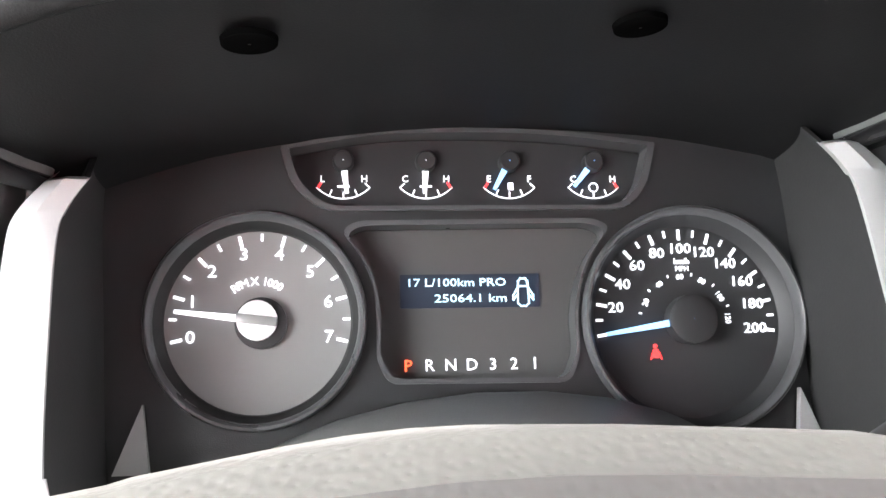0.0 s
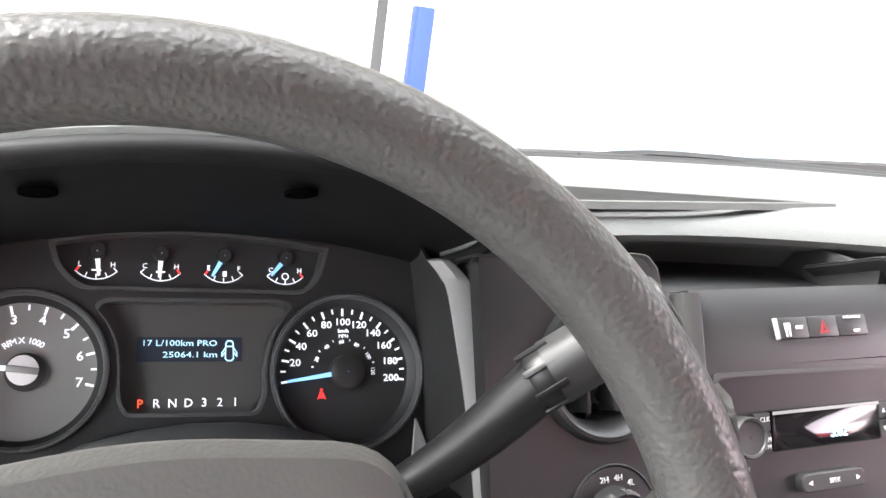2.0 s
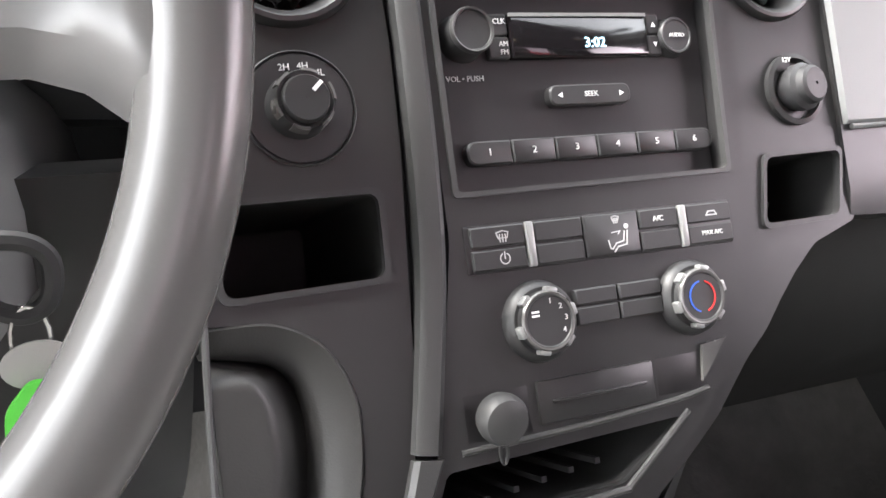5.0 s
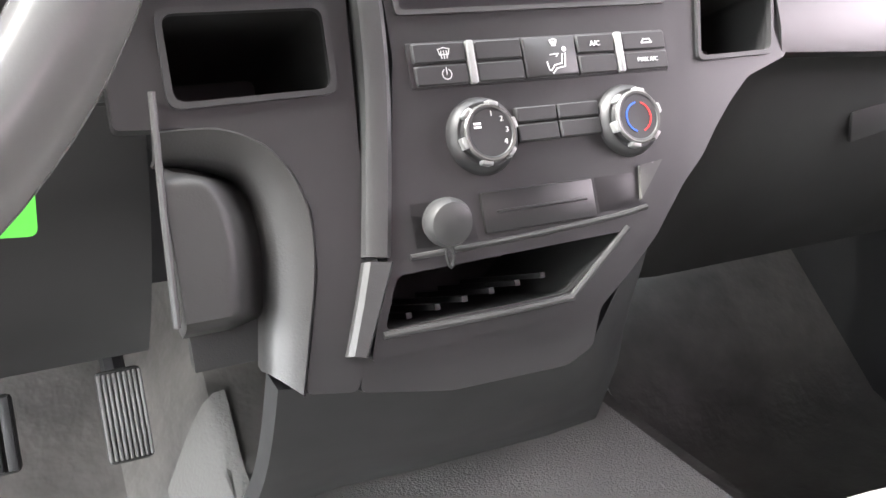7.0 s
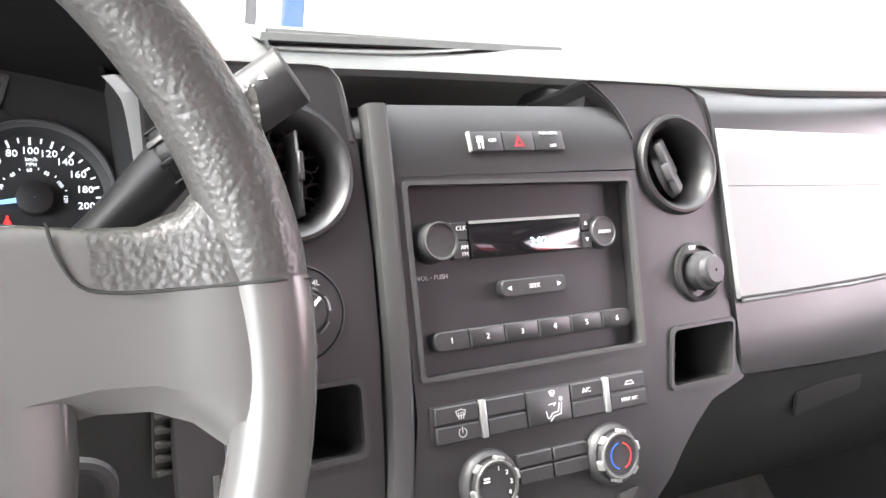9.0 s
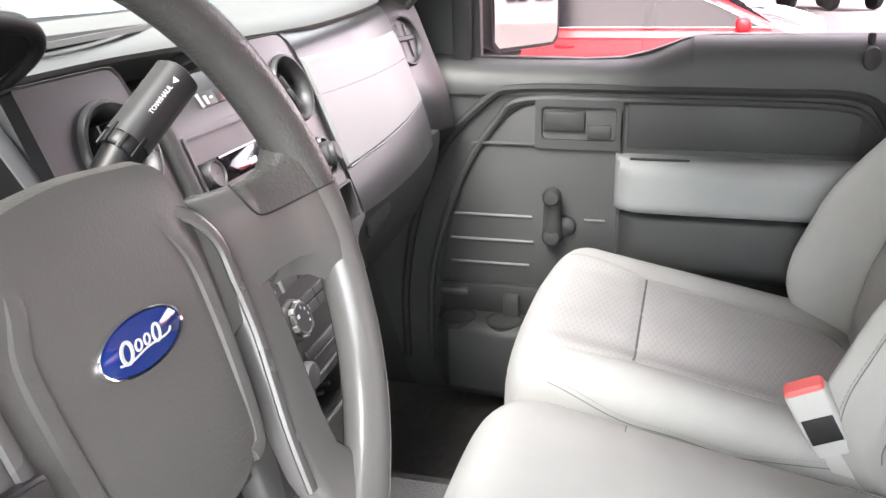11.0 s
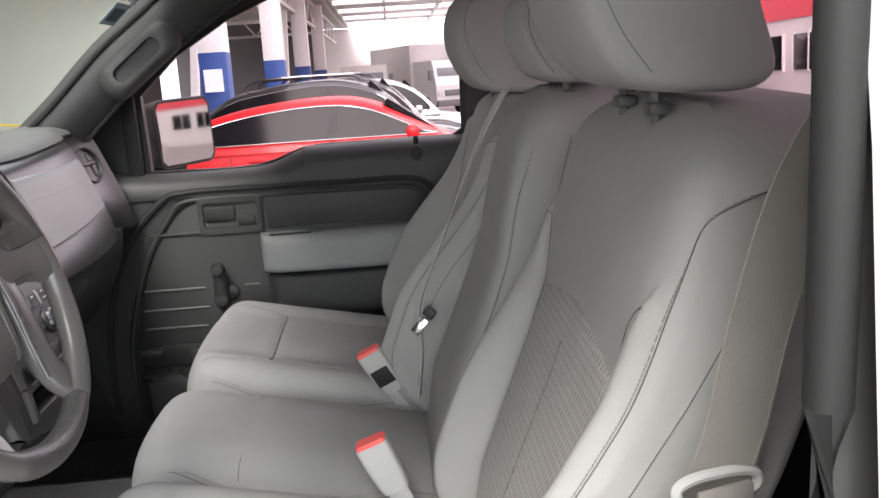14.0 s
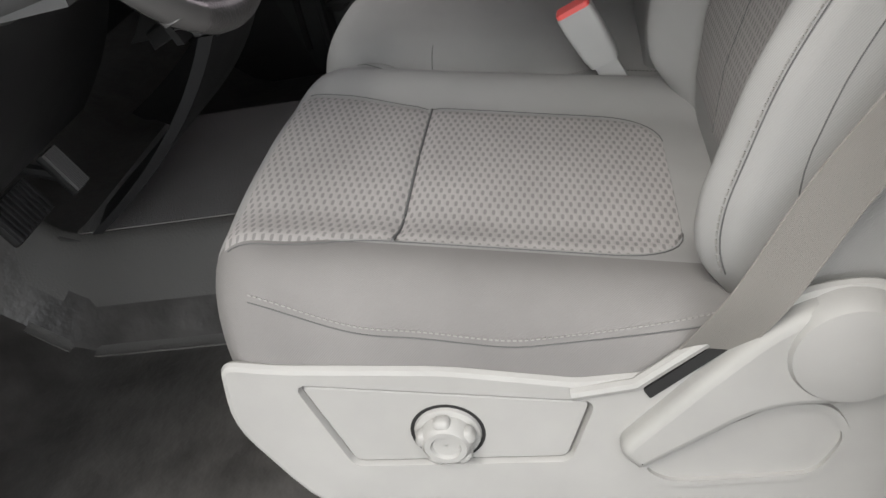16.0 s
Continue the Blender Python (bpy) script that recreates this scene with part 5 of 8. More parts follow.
for s in (-1, 1):
    def wing(o, y, z):
        return Vector((-0.370 + s * o, y, z))
    line = [(z, 0.552 - 0.617 * (0.81 - z)) for z in (0.8110, 0.8030, 0.7940, 0.7670, 0.7380, 0.7000)]
    inner = smoothed([wing(o, y, z) for o, (z, y) in zip((0.1225, 0.1290, 0.1320, 0.1335, 0.1340, 0.1325), line)], 5)
    outer = smoothed([wing(o, y - 0.001, z) for o, (z, y) in zip((0.1355, 0.1435, 0.1465, 0.1485, 0.1490, 0.1470), line)], 5)
    near = smoothed([wing(o, y + 0.005, z) for o, (z, y) in zip((0.1400, 0.1475, 0.1500, 0.1520, 0.1520, 0.1500), [(0.826, 0.556), (0.814, 0.549), (0.797, 0.540), (0.768, 0.525), (0.737, 0.504), (0.700, 0.482)])], 5)
    edge = smoothed([wing(0.155, 0.543, 0.834), wing(0.1610, 0.535, 0.820), wing(0.1635, 0.527, 0.797), wing(0.165, 0.514, 0.763), wing(0.1645, 0.493, 0.728), wing(0.162, 0.473, 0.690)], 5)
    root = smoothed([wing(0.126, 0.605, 0.822), wing(0.129, 0.603, 0.806), wing(0.131, 0.596, 0.785), wing(0.131, 0.582, 0.755), wing(0.131, 0.566, 0.720), wing(0.130, 0.55, 0.69)], 5)
    part("silver_wing", sheet(bmesh.new(), [inner, [(p + q) / 2 + Vector((0, -0.002, 0.001)) for p, q in zip(inner, outer)], outer, [p + Vector((0, 0.014, 0)) for p in outer]], (0, 0.004, 0)), WING_SILVER, hood, "satin silver trim beside the cluster")
    part("side_wall", sheet(bmesh.new(), [root, [(p + q) / 2 for p, q in zip(root, inner)], [p + Vector((0, 0.002, 0)) for p in inner]], (s * 0.002, 0, 0)), RUBBER, hood, "black inner side wall of the cluster")
    part("outer_wall", sheet(bmesh.new(), [[p + Vector((-s * 0.001, 0.020, 0)) for p in near], near, [p.lerp(q, 0.35) + Vector((0, -0.004, 0.001)) for p, q in zip(near, edge)], [p.lerp(q, 0.75) + Vector((0, -0.003, 0.0005)) for p, q in zip(near, edge)], edge, [p + Vector((s * 0.004, 0.006, 0)) for p in edge], [p + Vector((s * 0.014, 0.030, -0.002)) for p in edge], [p + Vector((s * 0.026, 0.09, -0.004)) for p in edge]], (0, 0.004, 0)), DASH_GREY, hood, "grey outer cowl beside the cluster")
    # Silver plate painted for the light that comes through a gap.
    part("light_sliver", plate(bmesh.new(), [(s * 0.1185, -0.058), (s * 0.1310, -0.058), (s * 0.1215, -0.034)], (), 0.001, 0.004), WING_SILVER, cluster)
    part("wing_lip", sweep(bmesh.new(), smoothed([wing(0.1340, 0.505, 0.734), wing(0.1320, 0.501, 0.727), wing(0.1280, 0.500, 0.7235), wing(0.1100, 0.500, 0.7225)], 5), circle(0.0014, 8)), WING_SILVER, hood, "bright lower lip of the side well")

# ---- steering column and wheel ----
column = thing("steering_column", "dark plastic steering column with its shift lever", "steering column", Matrix.Translation((0.011, 0.012, -0.009)))


@solid("shroud", DASH_GREY, column, "grey column shroud")
def _(bm):
    rings = []
    for y, zc, w, h in ((0.345, 0.70, 0.055, 0.05), (0.36, 0.70, 0.064, 0.055), (0.42, 0.68, 0.068, 0.055), (0.50, 0.655, 0.072, 0.05), (0.56, 0.64, 0.07, 0.05)):
        rings.append([Vector((-0.400 + x, y, zc + z)) for x, z in rrect(2 * w, 2 * h, 0.035, 4)])
    loft(bm, rings)
@solid("upper_shroud", DASH_GREY, column, "arched cover between the column and the cluster")
def _(bm):
    rings = []
    for y, z0, w, h in ((0.40, 0.64, 0.075, 0.068), (0.46, 0.655, 0.088, 0.062), (0.52, 0.66, 0.106, 0.064), (0.544, 0.66, 0.115, 0.067), (0.554, 0.66, 0.114, 0.063)):
        rings.append([Vector((-0.372 + w * math.cos(a), y, z0 + h * math.sin(a))) for a in [math.pi * i / 14 for i in range(15)]] + [Vector((-0.372 - w, y, 0.62)), Vector((-0.372 + w, y, 0.62))])
    loft(bm, rings)
LV0, LV1 = Vector((-0.2315, 0.4420, 0.7880)), Vector((-0.1865, 0.4280, 0.8235))
lever = part("shift_lever", sweep(bmesh.new(), smoothed([(-0.325, 0.478, 0.708), (-0.300, 0.471, 0.718), (-0.283, 0.464, 0.730), (-0.260, 0.455, 0.752), LV0], 5), lambda t: circle(0.0056 + 0.0070 * min(1, t * 1.15), 16)), LEVER_BLACK, column, "black column shift lever with a button end")
part("lever_collar", sweep(bmesh.new(), [LV0.lerp(LV1, k) for k in (-0.16, -0.13, 0.05, 0.08)], lambda t: circle(0.0140 if 0.1 < t < 0.9 else 0.0128, 18)), LEVER_BLACK, lever)
for k in range(8):
    boxed("collar_rib", (0.0034, 0.0016, 0.016), (0, 0, 0), LEVER_BLACK, lever, 0.0006, Matrix.Translation(LV0.lerp(LV1, -0.05)) @ (LV1 - LV0).to_track_quat("Z", "Y").to_matrix().to_4x4() @ Matrix.Rotation(radians(45 * k), 4, "Z") @ Matrix.Translation((0, 0.0142, 0)))
grip = part("lever_grip", sweep(bmesh.new(), [LV0.lerp(LV1, t) for t in (0, 0.05, 0.3, 0.6, 0.93, 0.98, 1.0)], lambda t: [(x * (1 if t < 0.95 else 0.88), y * (1 if t < 0.95 else 0.88)) for x, y in rounded([(-0.0140, -0.007), (-0.0075, -0.0140), (0.0075, -0.0140), (0.0140, -0.007), (0.0140, 0.007), (0.0075, 0.0140), (-0.0075, 0.0140), (-0.0140, 0.007)], 0.004)]), PLASTIC_DARK, lever, "ribbed grip")
LAX = (LV1 - LV0).normalized()
LUP = (Vector((0.06, -0.70, 0.68)) - LAX * LAX.dot(Vector((0.06, -0.70, 0.68)))).normalized()
gm = Matrix((LAX, LUP.cross(LAX), LUP)).transposed().to_4x4()
gm.translation = LV0.lerp(LV1, 0.55) + LUP * 0.0142
words("marking", "TOW/HAUL", 0.0044, gm @ Matrix.Translation((-0.0015, 0, 0.0008)), PRINT_DIM, grip)
@solid("marking", PRINT_DIM, grip)
def _(bm):
    plate(bm, [(0.0125, 0.0), (0.0165, -0.0022), (0.0165, 0.0022)], (), 0.0, 0.0010, gm)

wheel = thing("steering_wheel", "dark grained four-spoke steering wheel with an oval badge", "steering wheel", WHEEL)
WR = 0.1742


def rim_half(t):
    """Half the rim's thickness: slimmer over the top and under the smooth sleeves."""
    return 0.0150 - 0.0012 * ease_(0.05, 0.2, t) * (1 - ease_(0.30, 0.45, t)) - 0.0022 * ease_(0.80, 0.84, t) - 0.0022 * (1 - ease_(0.010, 0.020, t)) - 0.0022 * ease_(0.478, 0.49, t) * (1 - ease_(0.66, 0.70, t))


part("rim", sweep(bmesh.new(), [(WR * math.cos(a), WR * math.sin(a), 0) for i in range(120) for a in [2 * math.pi * i / 120]], lambda t: circle(rim_half(t), 18), (0, 0, 1), True), WHEEL_SKIN, wheel, "grained leather-look rim")
for sx in (-1, 1):
    bm = bmesh.new()
    rings = []
    for x, y0, y1, z0, z1 in ((0.050, -0.05, 0.050, -0.050, -0.020), (0.078, -0.036, 0.0465, -0.044, -0.0130), (0.100, -0.0225, 0.0435, -0.038, -0.0085), (0.120, -0.0195, 0.0405, -0.030, -0.0055), (0.136, -0.0205, 0.0400, -0.026, -0.0020), (0.148, -0.0255, 0.0440, -0.021, 0.0030), (0.157, -0.034, 0.0540, -0.018, 0.0080), (0.166, -0.045, 0.0680, -0.014, 0.0110), (0.174, -0.056, 0.0850, -0.010, 0.0100)):
        cut = 0.0195
        cy, cz, h, t = (y0 + y1) / 2, (z0 + z1) / 2, (y1 - y0) / 2, (z1 - z0) / 2
        ys = [y0 + (cut - y0) * (1 - (1 - k / 8) ** 2) for k in range(8)] + [cut + (y1 - cut) * (k / 8) ** 0.5 if k else cut for k in range(9)]
        half = [t * max(0.0, 1 - abs((y - cy) / h) ** 5) ** 0.4 for y in ys]
        rings.append([Vector((sx * x, y, cz + w)) for y, w in zip(ys, half)] + [Vector((sx * x, y, cz - w)) for y, w in list(zip(ys, half))[-2:0:-1]])
    loft(bm, rings)
    for f_ in bm.faces:
        f_.material_index = 1 if f_.calc_center_median().y > 0.0190 and abs(f_.calc_center_median().x) > 0.119 else 0
    part("spoke", bm, [SLEEVE, WHEEL_SKIN], wheel, "broad upper spoke, grained towards the rim")
    part("spoke_seam", sweep(bmesh.new(), smoothed([(sx * 0.109, 0.0425, -0.0105), (sx * 0.111, 0.032, -0.0068), (sx * 0.117, 0.0220, -0.0057), (sx * 0.128, 0.0190, -0.0036), (sx * 0.146, 0.0185, 0.0022), (sx * 0.160, 0.0185, 0.0093), (sx * 0.172, 0.0185, 0.0152), (sx * 0.186, 0.0180, 0.0095)], 4), circle(0.0006, 6), (0, 0, 1)), RUBBER, wheel, "fine joint line on the spoke")
    @solid("rim_sleeve", SLEEVE, wheel, "smooth lower rim section")
    def _(bm):
        a0, a1 = (radians(6.2), radians(-62)) if sx > 0 else (radians(173.8), radians(242))
        sweep(bm, [(WR * math.cos(a0 + (a1 - a0) * i / 20), WR * math.sin(a0 + (a1 - a0) * i / 20), 0.0) for i in range(21)], lambda t: circle(0.0140 + 0.0012 * (1 - ease_(0.0, 0.25, t)), 24), (0, 0, 1))
    @solid("lower_spoke", SLEEVE, wheel, "smooth lower spoke beside the slot")
    def _(bm):
        rings = []
        for x, y, half, z in ((0.094, 0.012, 0.018, -0.022), (0.096, -0.010, 0.0185, -0.020), (0.0955, -0.030, 0.0185, -0.019), (0.0920, -0.060, 0.0190, -0.018), (0.0875, -0.090, 0.0200, -0.017), (0.0860, -0.112, 0.0200, -0.015), (0.0900, -0.128, 0.0235, -0.010), (0.0960, -0.140, 0.0250, -0.005), (0.0990, -0.148, 0.0240, -0.002)):
            tilt = 0.18 * ease_(-0.10, -0.14, y) if y < -0.10 else 0.0
            rings.append([Vector((sx * (x + q), y + tilt * q, z + w)) for q, w in rrect(2 * half, 0.020, 0.008, 4)])
        loft(bm, rings)
    part("spoke_edge", sweep(bmesh.new(), smoothed([(sx * 0.056, 0.0450, -0.0165), (sx * 0.068, 0.0385, -0.0115), (sx * 0.0790, 0.0215, -0.0095), (sx * 0.0800, 0.000, -0.0095), (sx * 0.0785, -0.032, -0.0090), (sx * 0.0690, -0.082, -0.0085), (sx * 0.0640, -0.118, -0.0070)], 6), [(x * 1.15, y * 0.7) for x, y in circle(0.0034, 8)], (0, 0, 1)), SPOKE_GREY, wheel, "satin grey spoke edging")


PADM = Matrix.Translation((-0.0950, -0.050, -0.0085)) @ Matrix.Rotation(radians(-7), 4, "Z")
pad = part("button_pad", box(bmesh.new(), (0.034, 0.078, 0.008), (0, 0, 0), 0.004, 2, PADM), RADIO_BLACK, wheel, "black button pad on the spoke")
for k in range(4):
    key_ = boxed("button", (0.027, 0.0165, 0.003), (0, 0.0285 - 0.019 * k, 0.005), KNOB_BLACK, pad, 0.001, PADM)
    boxed("marking", (0.008, 0.0018, 0.0004), (0, 0.0285 - 0.019 * k, 0.0068), PRINT_DIM, key_, 0, PADM)


def hub_outline(s):
    return [(x * s, -0.004 + (y + 0.004) * s) for x, y in rounded([(-0.080, 0.052), (-0.066, 0.0745), (0.0, 0.0822), (0.070, 0.0745), (0.083, 0.052), (0.079, 0.0), (0.066, -0.080), (0.034, -0.096), (-0.034, -0.096), (-0.066, -0.080), (-0.079, 0.0)], 0.025, 4)]


@solid("airbag_cover", HUB_SKIN, wheel, "grained airbag cover")
def _(bm):
    loft(bm, [[Vector((x, y, z)) for x, y in hub_outline(s)] for s, z in ((0.88, -0.078), (0.925, -0.048), (0.960, -0.034), (0.968, -0.024), (0.93, -0.0160), (0.84, -0.0125), (0.6, -0.0112), (0.3, -0.0105))])
for sx in (-1, 1):
    part("cover_seam", sweep(bmesh.new(), smoothed([(sx * 0.046, 0.0480, -0.0150), (sx * 0.0500, 0.0370, -0.0125), (sx * 0.0570, 0.0200, -0.0120), (sx * 0.0575, -0.005, -0.0118), (sx * 0.0550, -0.040, -0.0122), (sx * 0.0510, -0.074, -0.0142), (sx * 0.042, -0.0800, -0.0148)], 6), [(-0.0058, -0.004), (0.0058, -0.004), (0.0038, 0.0022), (0.0, 0.003), (-0.0038, 0.0022)], (0, 0, 1)), HUB_SKIN, wheel, "raised seam of the airbag cover")
BADGE = surface("badge_blue", (0.006, 0.025, 0.16), 0.2, bump=0, coat=0.6)
badge = part("badge", lathe(bmesh.new(), [(0.0280, 0.0), (0.0280, 0.0026), (0.0262, 0.0036), (0.0005, 0.0040)], 40, Matrix.Translation((0.0, 0.0022, -0.0115)) @ Matrix.Diagonal((1.0, 0.41, 1, 1)), False), BADGE, wheel, "blue oval badge with a bright rim")
part("badge_rim", lathe(bmesh.new(), [(0.0296, 0), (0.0296, 0.0026), (0.0289, 0.0038), (0.0278, 0.0034), (0.0276, 0)], 40, Matrix.Translation((0.0, 0.0022, -0.0115)) @ Matrix.Diagonal((1.0, 0.42, 1, 1)), False), CHROME, badge)
@solid("badge_mark", PRINT_DIM, badge)
def _(bm):
    up = Matrix.Translation((0.0, 0.0022, -0.0076))
    for x, w, h in ((-0.0125, 0.0085, 0.0100), (-0.0045, 0.0050, 0.0052), (0.0015, 0.0046, 0.0050), (0.0085, 0.0060, 0.0085)):
        ring_plate(bm, [(x + a + 0.25 * b, b) for a, b in circle(w / 2, 16, h / 2)], [(x + a * 0.62 + 0.25 * b * 0.72, b * 0.72) for a, b in circle(w / 2, 16, h / 2)], -0.001, 0.0006, up)
    sweep(bm, smoothed([up @ Vector(p) for p in ((-0.019, -0.0030, 0.0004), (-0.012, -0.0042, 0.0004), (0.0, -0.0030, 0.0004), (0.014, -0.0034, 0.0004), (0.018, -0.0015, 0.0004))], 4), circle(0.0005, 6), (0, 0, 1))


# ---- passenger door ----
DOORF = Matrix(((0, 0, -1, 0.80), (-1, 0, 0, 0), (0, 1, 0, 0), (0, 0, 0, 1)))


def yz(pts):
    """Points given as (y, z) laid into the door's frame."""
    return [(-y, z) for y, z in pts]


door = thing("door_1", "dark grey moulded passenger door trim with a window crank", "door", DOORF, kind="structure")
WIN = yz([(0.49, 0.684), (0.30, 0.681), (0.235, 0.684), (0.19, 0.695), (0.127, 0.718), (0.08, 0.724), (-0.245, 0.725), (-0.268, 0.74), (-0.275, 1.07), (-0.262, 1.104), (-0.22, 1.118), (-0.10, 1.116), (0.0, 1.108), (0.133, 1.084), (0.269, 1.028), (0.40, 0.95), (0.492, 0.865)])


@solid("window_frame", DOOR_DARK, door, "dark window frame")
def _(bm):
    plate(bm, yz([(0.66, 0.62), (-0.42, 0.62), (-0.42, 1.10), (-0.36, 1.17), (-0.2, 1.18), (0.0, 1.17), (0.16, 1.13), (0.30, 1.07), (0.44, 0.985), (0.56, 0.87), (0.66, 0.76)]), [WIN], -0.11, -0.07)
part("pane", plate(bmesh.new(), WIN, (), -0.098, -0.094), PINK_GLASS, door, "side window glass").visible_shadow = False
part("window_seal", ring_plate(bmesh.new(), [(-0.105 + (x + 0.105) * 1.02, 0.9 + (y - 0.9) * 1.02) for x, y in WIN], [(-0.105 + (x + 0.105) * 0.985, 0.9 + (y - 0.9) * 0.985) for x, y in WIN], -0.072, -0.064), RUBBER, door)
boxed("sail_strip", (0.035, 0.19, 0.02), (-0.515, 0.775, -0.055), RUBBER, door, 0.006)


@solid("upper_trim", DOOR_MID, door, "grained upper door trim with a stepped sill")
def _(bm):
    top = smoothed([(0.66, 0.70, 0), (0.52, 0.680, 0), (0.30, 0.677, 0), (0.20, 0.684, 0), (0.127, 0.712, 0), (0.07, 0.720, 0), (-0.30, 0.722, 0), (-0.42, 0.722, 0)], 5)
    rows = []
    for dz, w in ((0.0, -0.085), (0.006, -0.06), (-0.002, -0.03), (-0.018, -0.012), (-0.04, -0.006)):
        rows.append([(-p.x, p.y + dz, w) for p in top])
    rows.append([(-p.x, 0.628, -0.008) for p in top])
    sheet(bm, rows, (0, 0, -0.01))


@solid("door_skin", DOOR_DARK, door, "dark door shell")
def _(bm):
    plate(bm, rounded(yz([(0.70, 0.64), (-0.42, 0.64), (-0.42, 0.03), (0.62, 0.03), (0.70, 0.3)]), 0.03), (), -0.05, -0.014)


INNER = rounded(yz([(0.562, 0.268), (0.50, 0.49), (0.40, 0.628), (-0.14, 0.622), (-0.18, 0.59), (-0.30, 0.40), (-0.30, 0.06), (0.55, 0.06), (0.565, 0.15)]), [0.02, 0.15, 0.10, 0.04, 0.04, 0.02, 0.02, 0.03, 0.02])


@solid("door_seal", RUBBER, door, "black rubber seal along the trim edge")
def _(bm):
    path = smoothed([(*p, -0.012) for p in yz([(0.63, 0.10), (0.628, 0.25), (0.60, 0.40), (0.545, 0.53), (0.46, 0.62), (0.40, 0.640), (0.2, 0.641), (0.0, 0.640), (-0.14, 0.636), (-0.185, 0.60), (-0.26, 0.48)])], 6)
    sweep(bm, path, circle(0.009, 8), (0, 0, 1))


@solid("trim_panel", DOOR_DARK, door, "dark inner trim panel")
def _(bm):
    loft(bm, [[Vector((x, y, -0.014)) for x, y in INNER], [Vector((x, y, -0.002)) for x, y in INNER], [Vector((-0.12 + (x + 0.12) * 0.985, 0.36 + (y - 0.36) * 0.985, 0.002)) for x, y in INNER]])
part("trim_ridge", sweep(bmesh.new(), smoothed([(*p, 0.001) for p in yz([(0.575, 0.10), (0.572, 0.26), (0.548, 0.37), (0.50, 0.495), (0.44, 0.585), (0.39, 0.622), (0.2, 0.624), (0.0, 0.623), (-0.13, 0.617), (-0.17, 0.585)])], 6), circle(0.007, 8), (0, 0, 1)), DOOR_DARK, door, "rounded ridge round the panel")
boxed("upper_panel", (0.36, 0.075, 0.006), (-0.035, 0.582, 0.003), DOOR_MID, door, 0.003)
boxed("ledge", (0.25, 0.006, 0.006), (-0.363, 0.545, 0.004), DOOR_MID, door, 0.002)
RIB_GREY = surface("rib_grey", (0.12, 0.122, 0.12), 0.5, bump=0.1)
hb = part("handle_bezel", ring_plate(bmesh.new(), rrect(0.150, 0.086, 0.004, 3, -0.297, 0.582), rrect(0.128, 0.058, 0.008, 3, -0.297, 0.584), 0.0, 0.008, lip=0.001), DOOR_MID, door, "square bezel of the door pull")
part("handle_cup", pocket(bmesh.new(), rrect(0.128, 0.058, 0.008, 3, -0.297, 0.584), 0.006, -0.012, 0.9), RUBBER, hb)
boxed("pull_lever", (0.072, 0.034, 0.010), (-0.322, 0.588, 0.004), DOOR_DARK, hb, 0.004)
boxed("lock_slide", (0.040, 0.024, 0.008), (-0.262, 0.570, 0.003), DOOR_MID, hb, 0.003)
for y0, y1, z in ((0.522, 0.377, 0.411), (0.284, 0.247, 0.411), (0.530, 0.374, 0.363), (0.530, 0.382, 0.317)):
    boxed("trim_rib", (y0 - y1, 0.0045, 0.005), (-(y0 + y1) / 2, z, 0.003), RIB_GREY, door, 0.0015, label="pale raised rib")
crank = part("window_crank", sweep(bmesh.new(), smoothed([(-0.338, 0.385, 0.022), (-0.337, 0.42, 0.026), (-0.336, 0.462, 0.026)], 4), [(x * 1.3, y * 0.7) for x, y in circle(0.012, 10)], (0, 0, 1)), DOOR_DARK, door, "black manual window crank")
part("crank_knob", lathe(bmesh.new(), [(0.010, 0.02), (0.015, 0.028), (0.016, 0.045), (0.012, 0.052), (0.001, 0.053)], 20, Matrix.Translation((-0.336, 0.462, 0)), False), DOOR_DARK, crank)
part("crank_hub", lathe(bmesh.new(), [(0.020, 0.0), (0.019, 0.02), (0.014, 0.030), (0.001, 0.032)], 20, Matrix.Translation((-0.338, 0.383, 0)), False), DOOR_DARK, crank)
part("crank_boss", lathe(bmesh.new(), [(0.020, 0.0), (0.017, 0.010), (0.010, 0.014), (0.001, 0.015)], 20, Matrix.Translation((-0.316, 0.398, 0)), False), DOOR_DARK, crank)


@solid("armrest", ARMREST, door, "pale grey padded armrest")
def _(bm):
    rings = []
    for u, w in ((-0.232, 0.02), (-0.222, 0.045), (-0.195, 0.062), (-0.10, 0.066), (0.10, 0.066), (0.33, 0.06)):
        rings.append([Vector((u, 0.483 + y, x)) for x, y in rounded([(0.0, -0.045), (w, -0.038), (w, 0.035), (w * 0.7, 0.052), (0.0, 0.052)], [0.001, 0.02, 0.02, 0.012, 0.001])])
    loft(bm, rings)
@solid("armrest_lower", DOOR_MID, door, "dark lower part of the armrest")
def _(bm):
    rings = []
    for u, w in ((-0.222, 0.012), (-0.21, 0.030), (-0.19, 0.040), (0.10, 0.042), (0.33, 0.04)):
        rings.append([Vector((u, 0.382 + y, x)) for x, y in rounded([(0.0, -0.07), (w, -0.05), (w, 0.05), (0.0, 0.056)], [0.001, 0.02, 0.01, 0.001])])
    loft(bm, rings)
part("arm_divider", box(bmesh.new(), (0.007, 0.340, 0.008), (-0.224, 0.440, 0.004), 0.002), DOOR_MID, door)
boxed("armrest_slot", (0.096, 0.0035, 0.004), (-0.158, 0.5355, 0.042), RUBBER, door, 0.001)


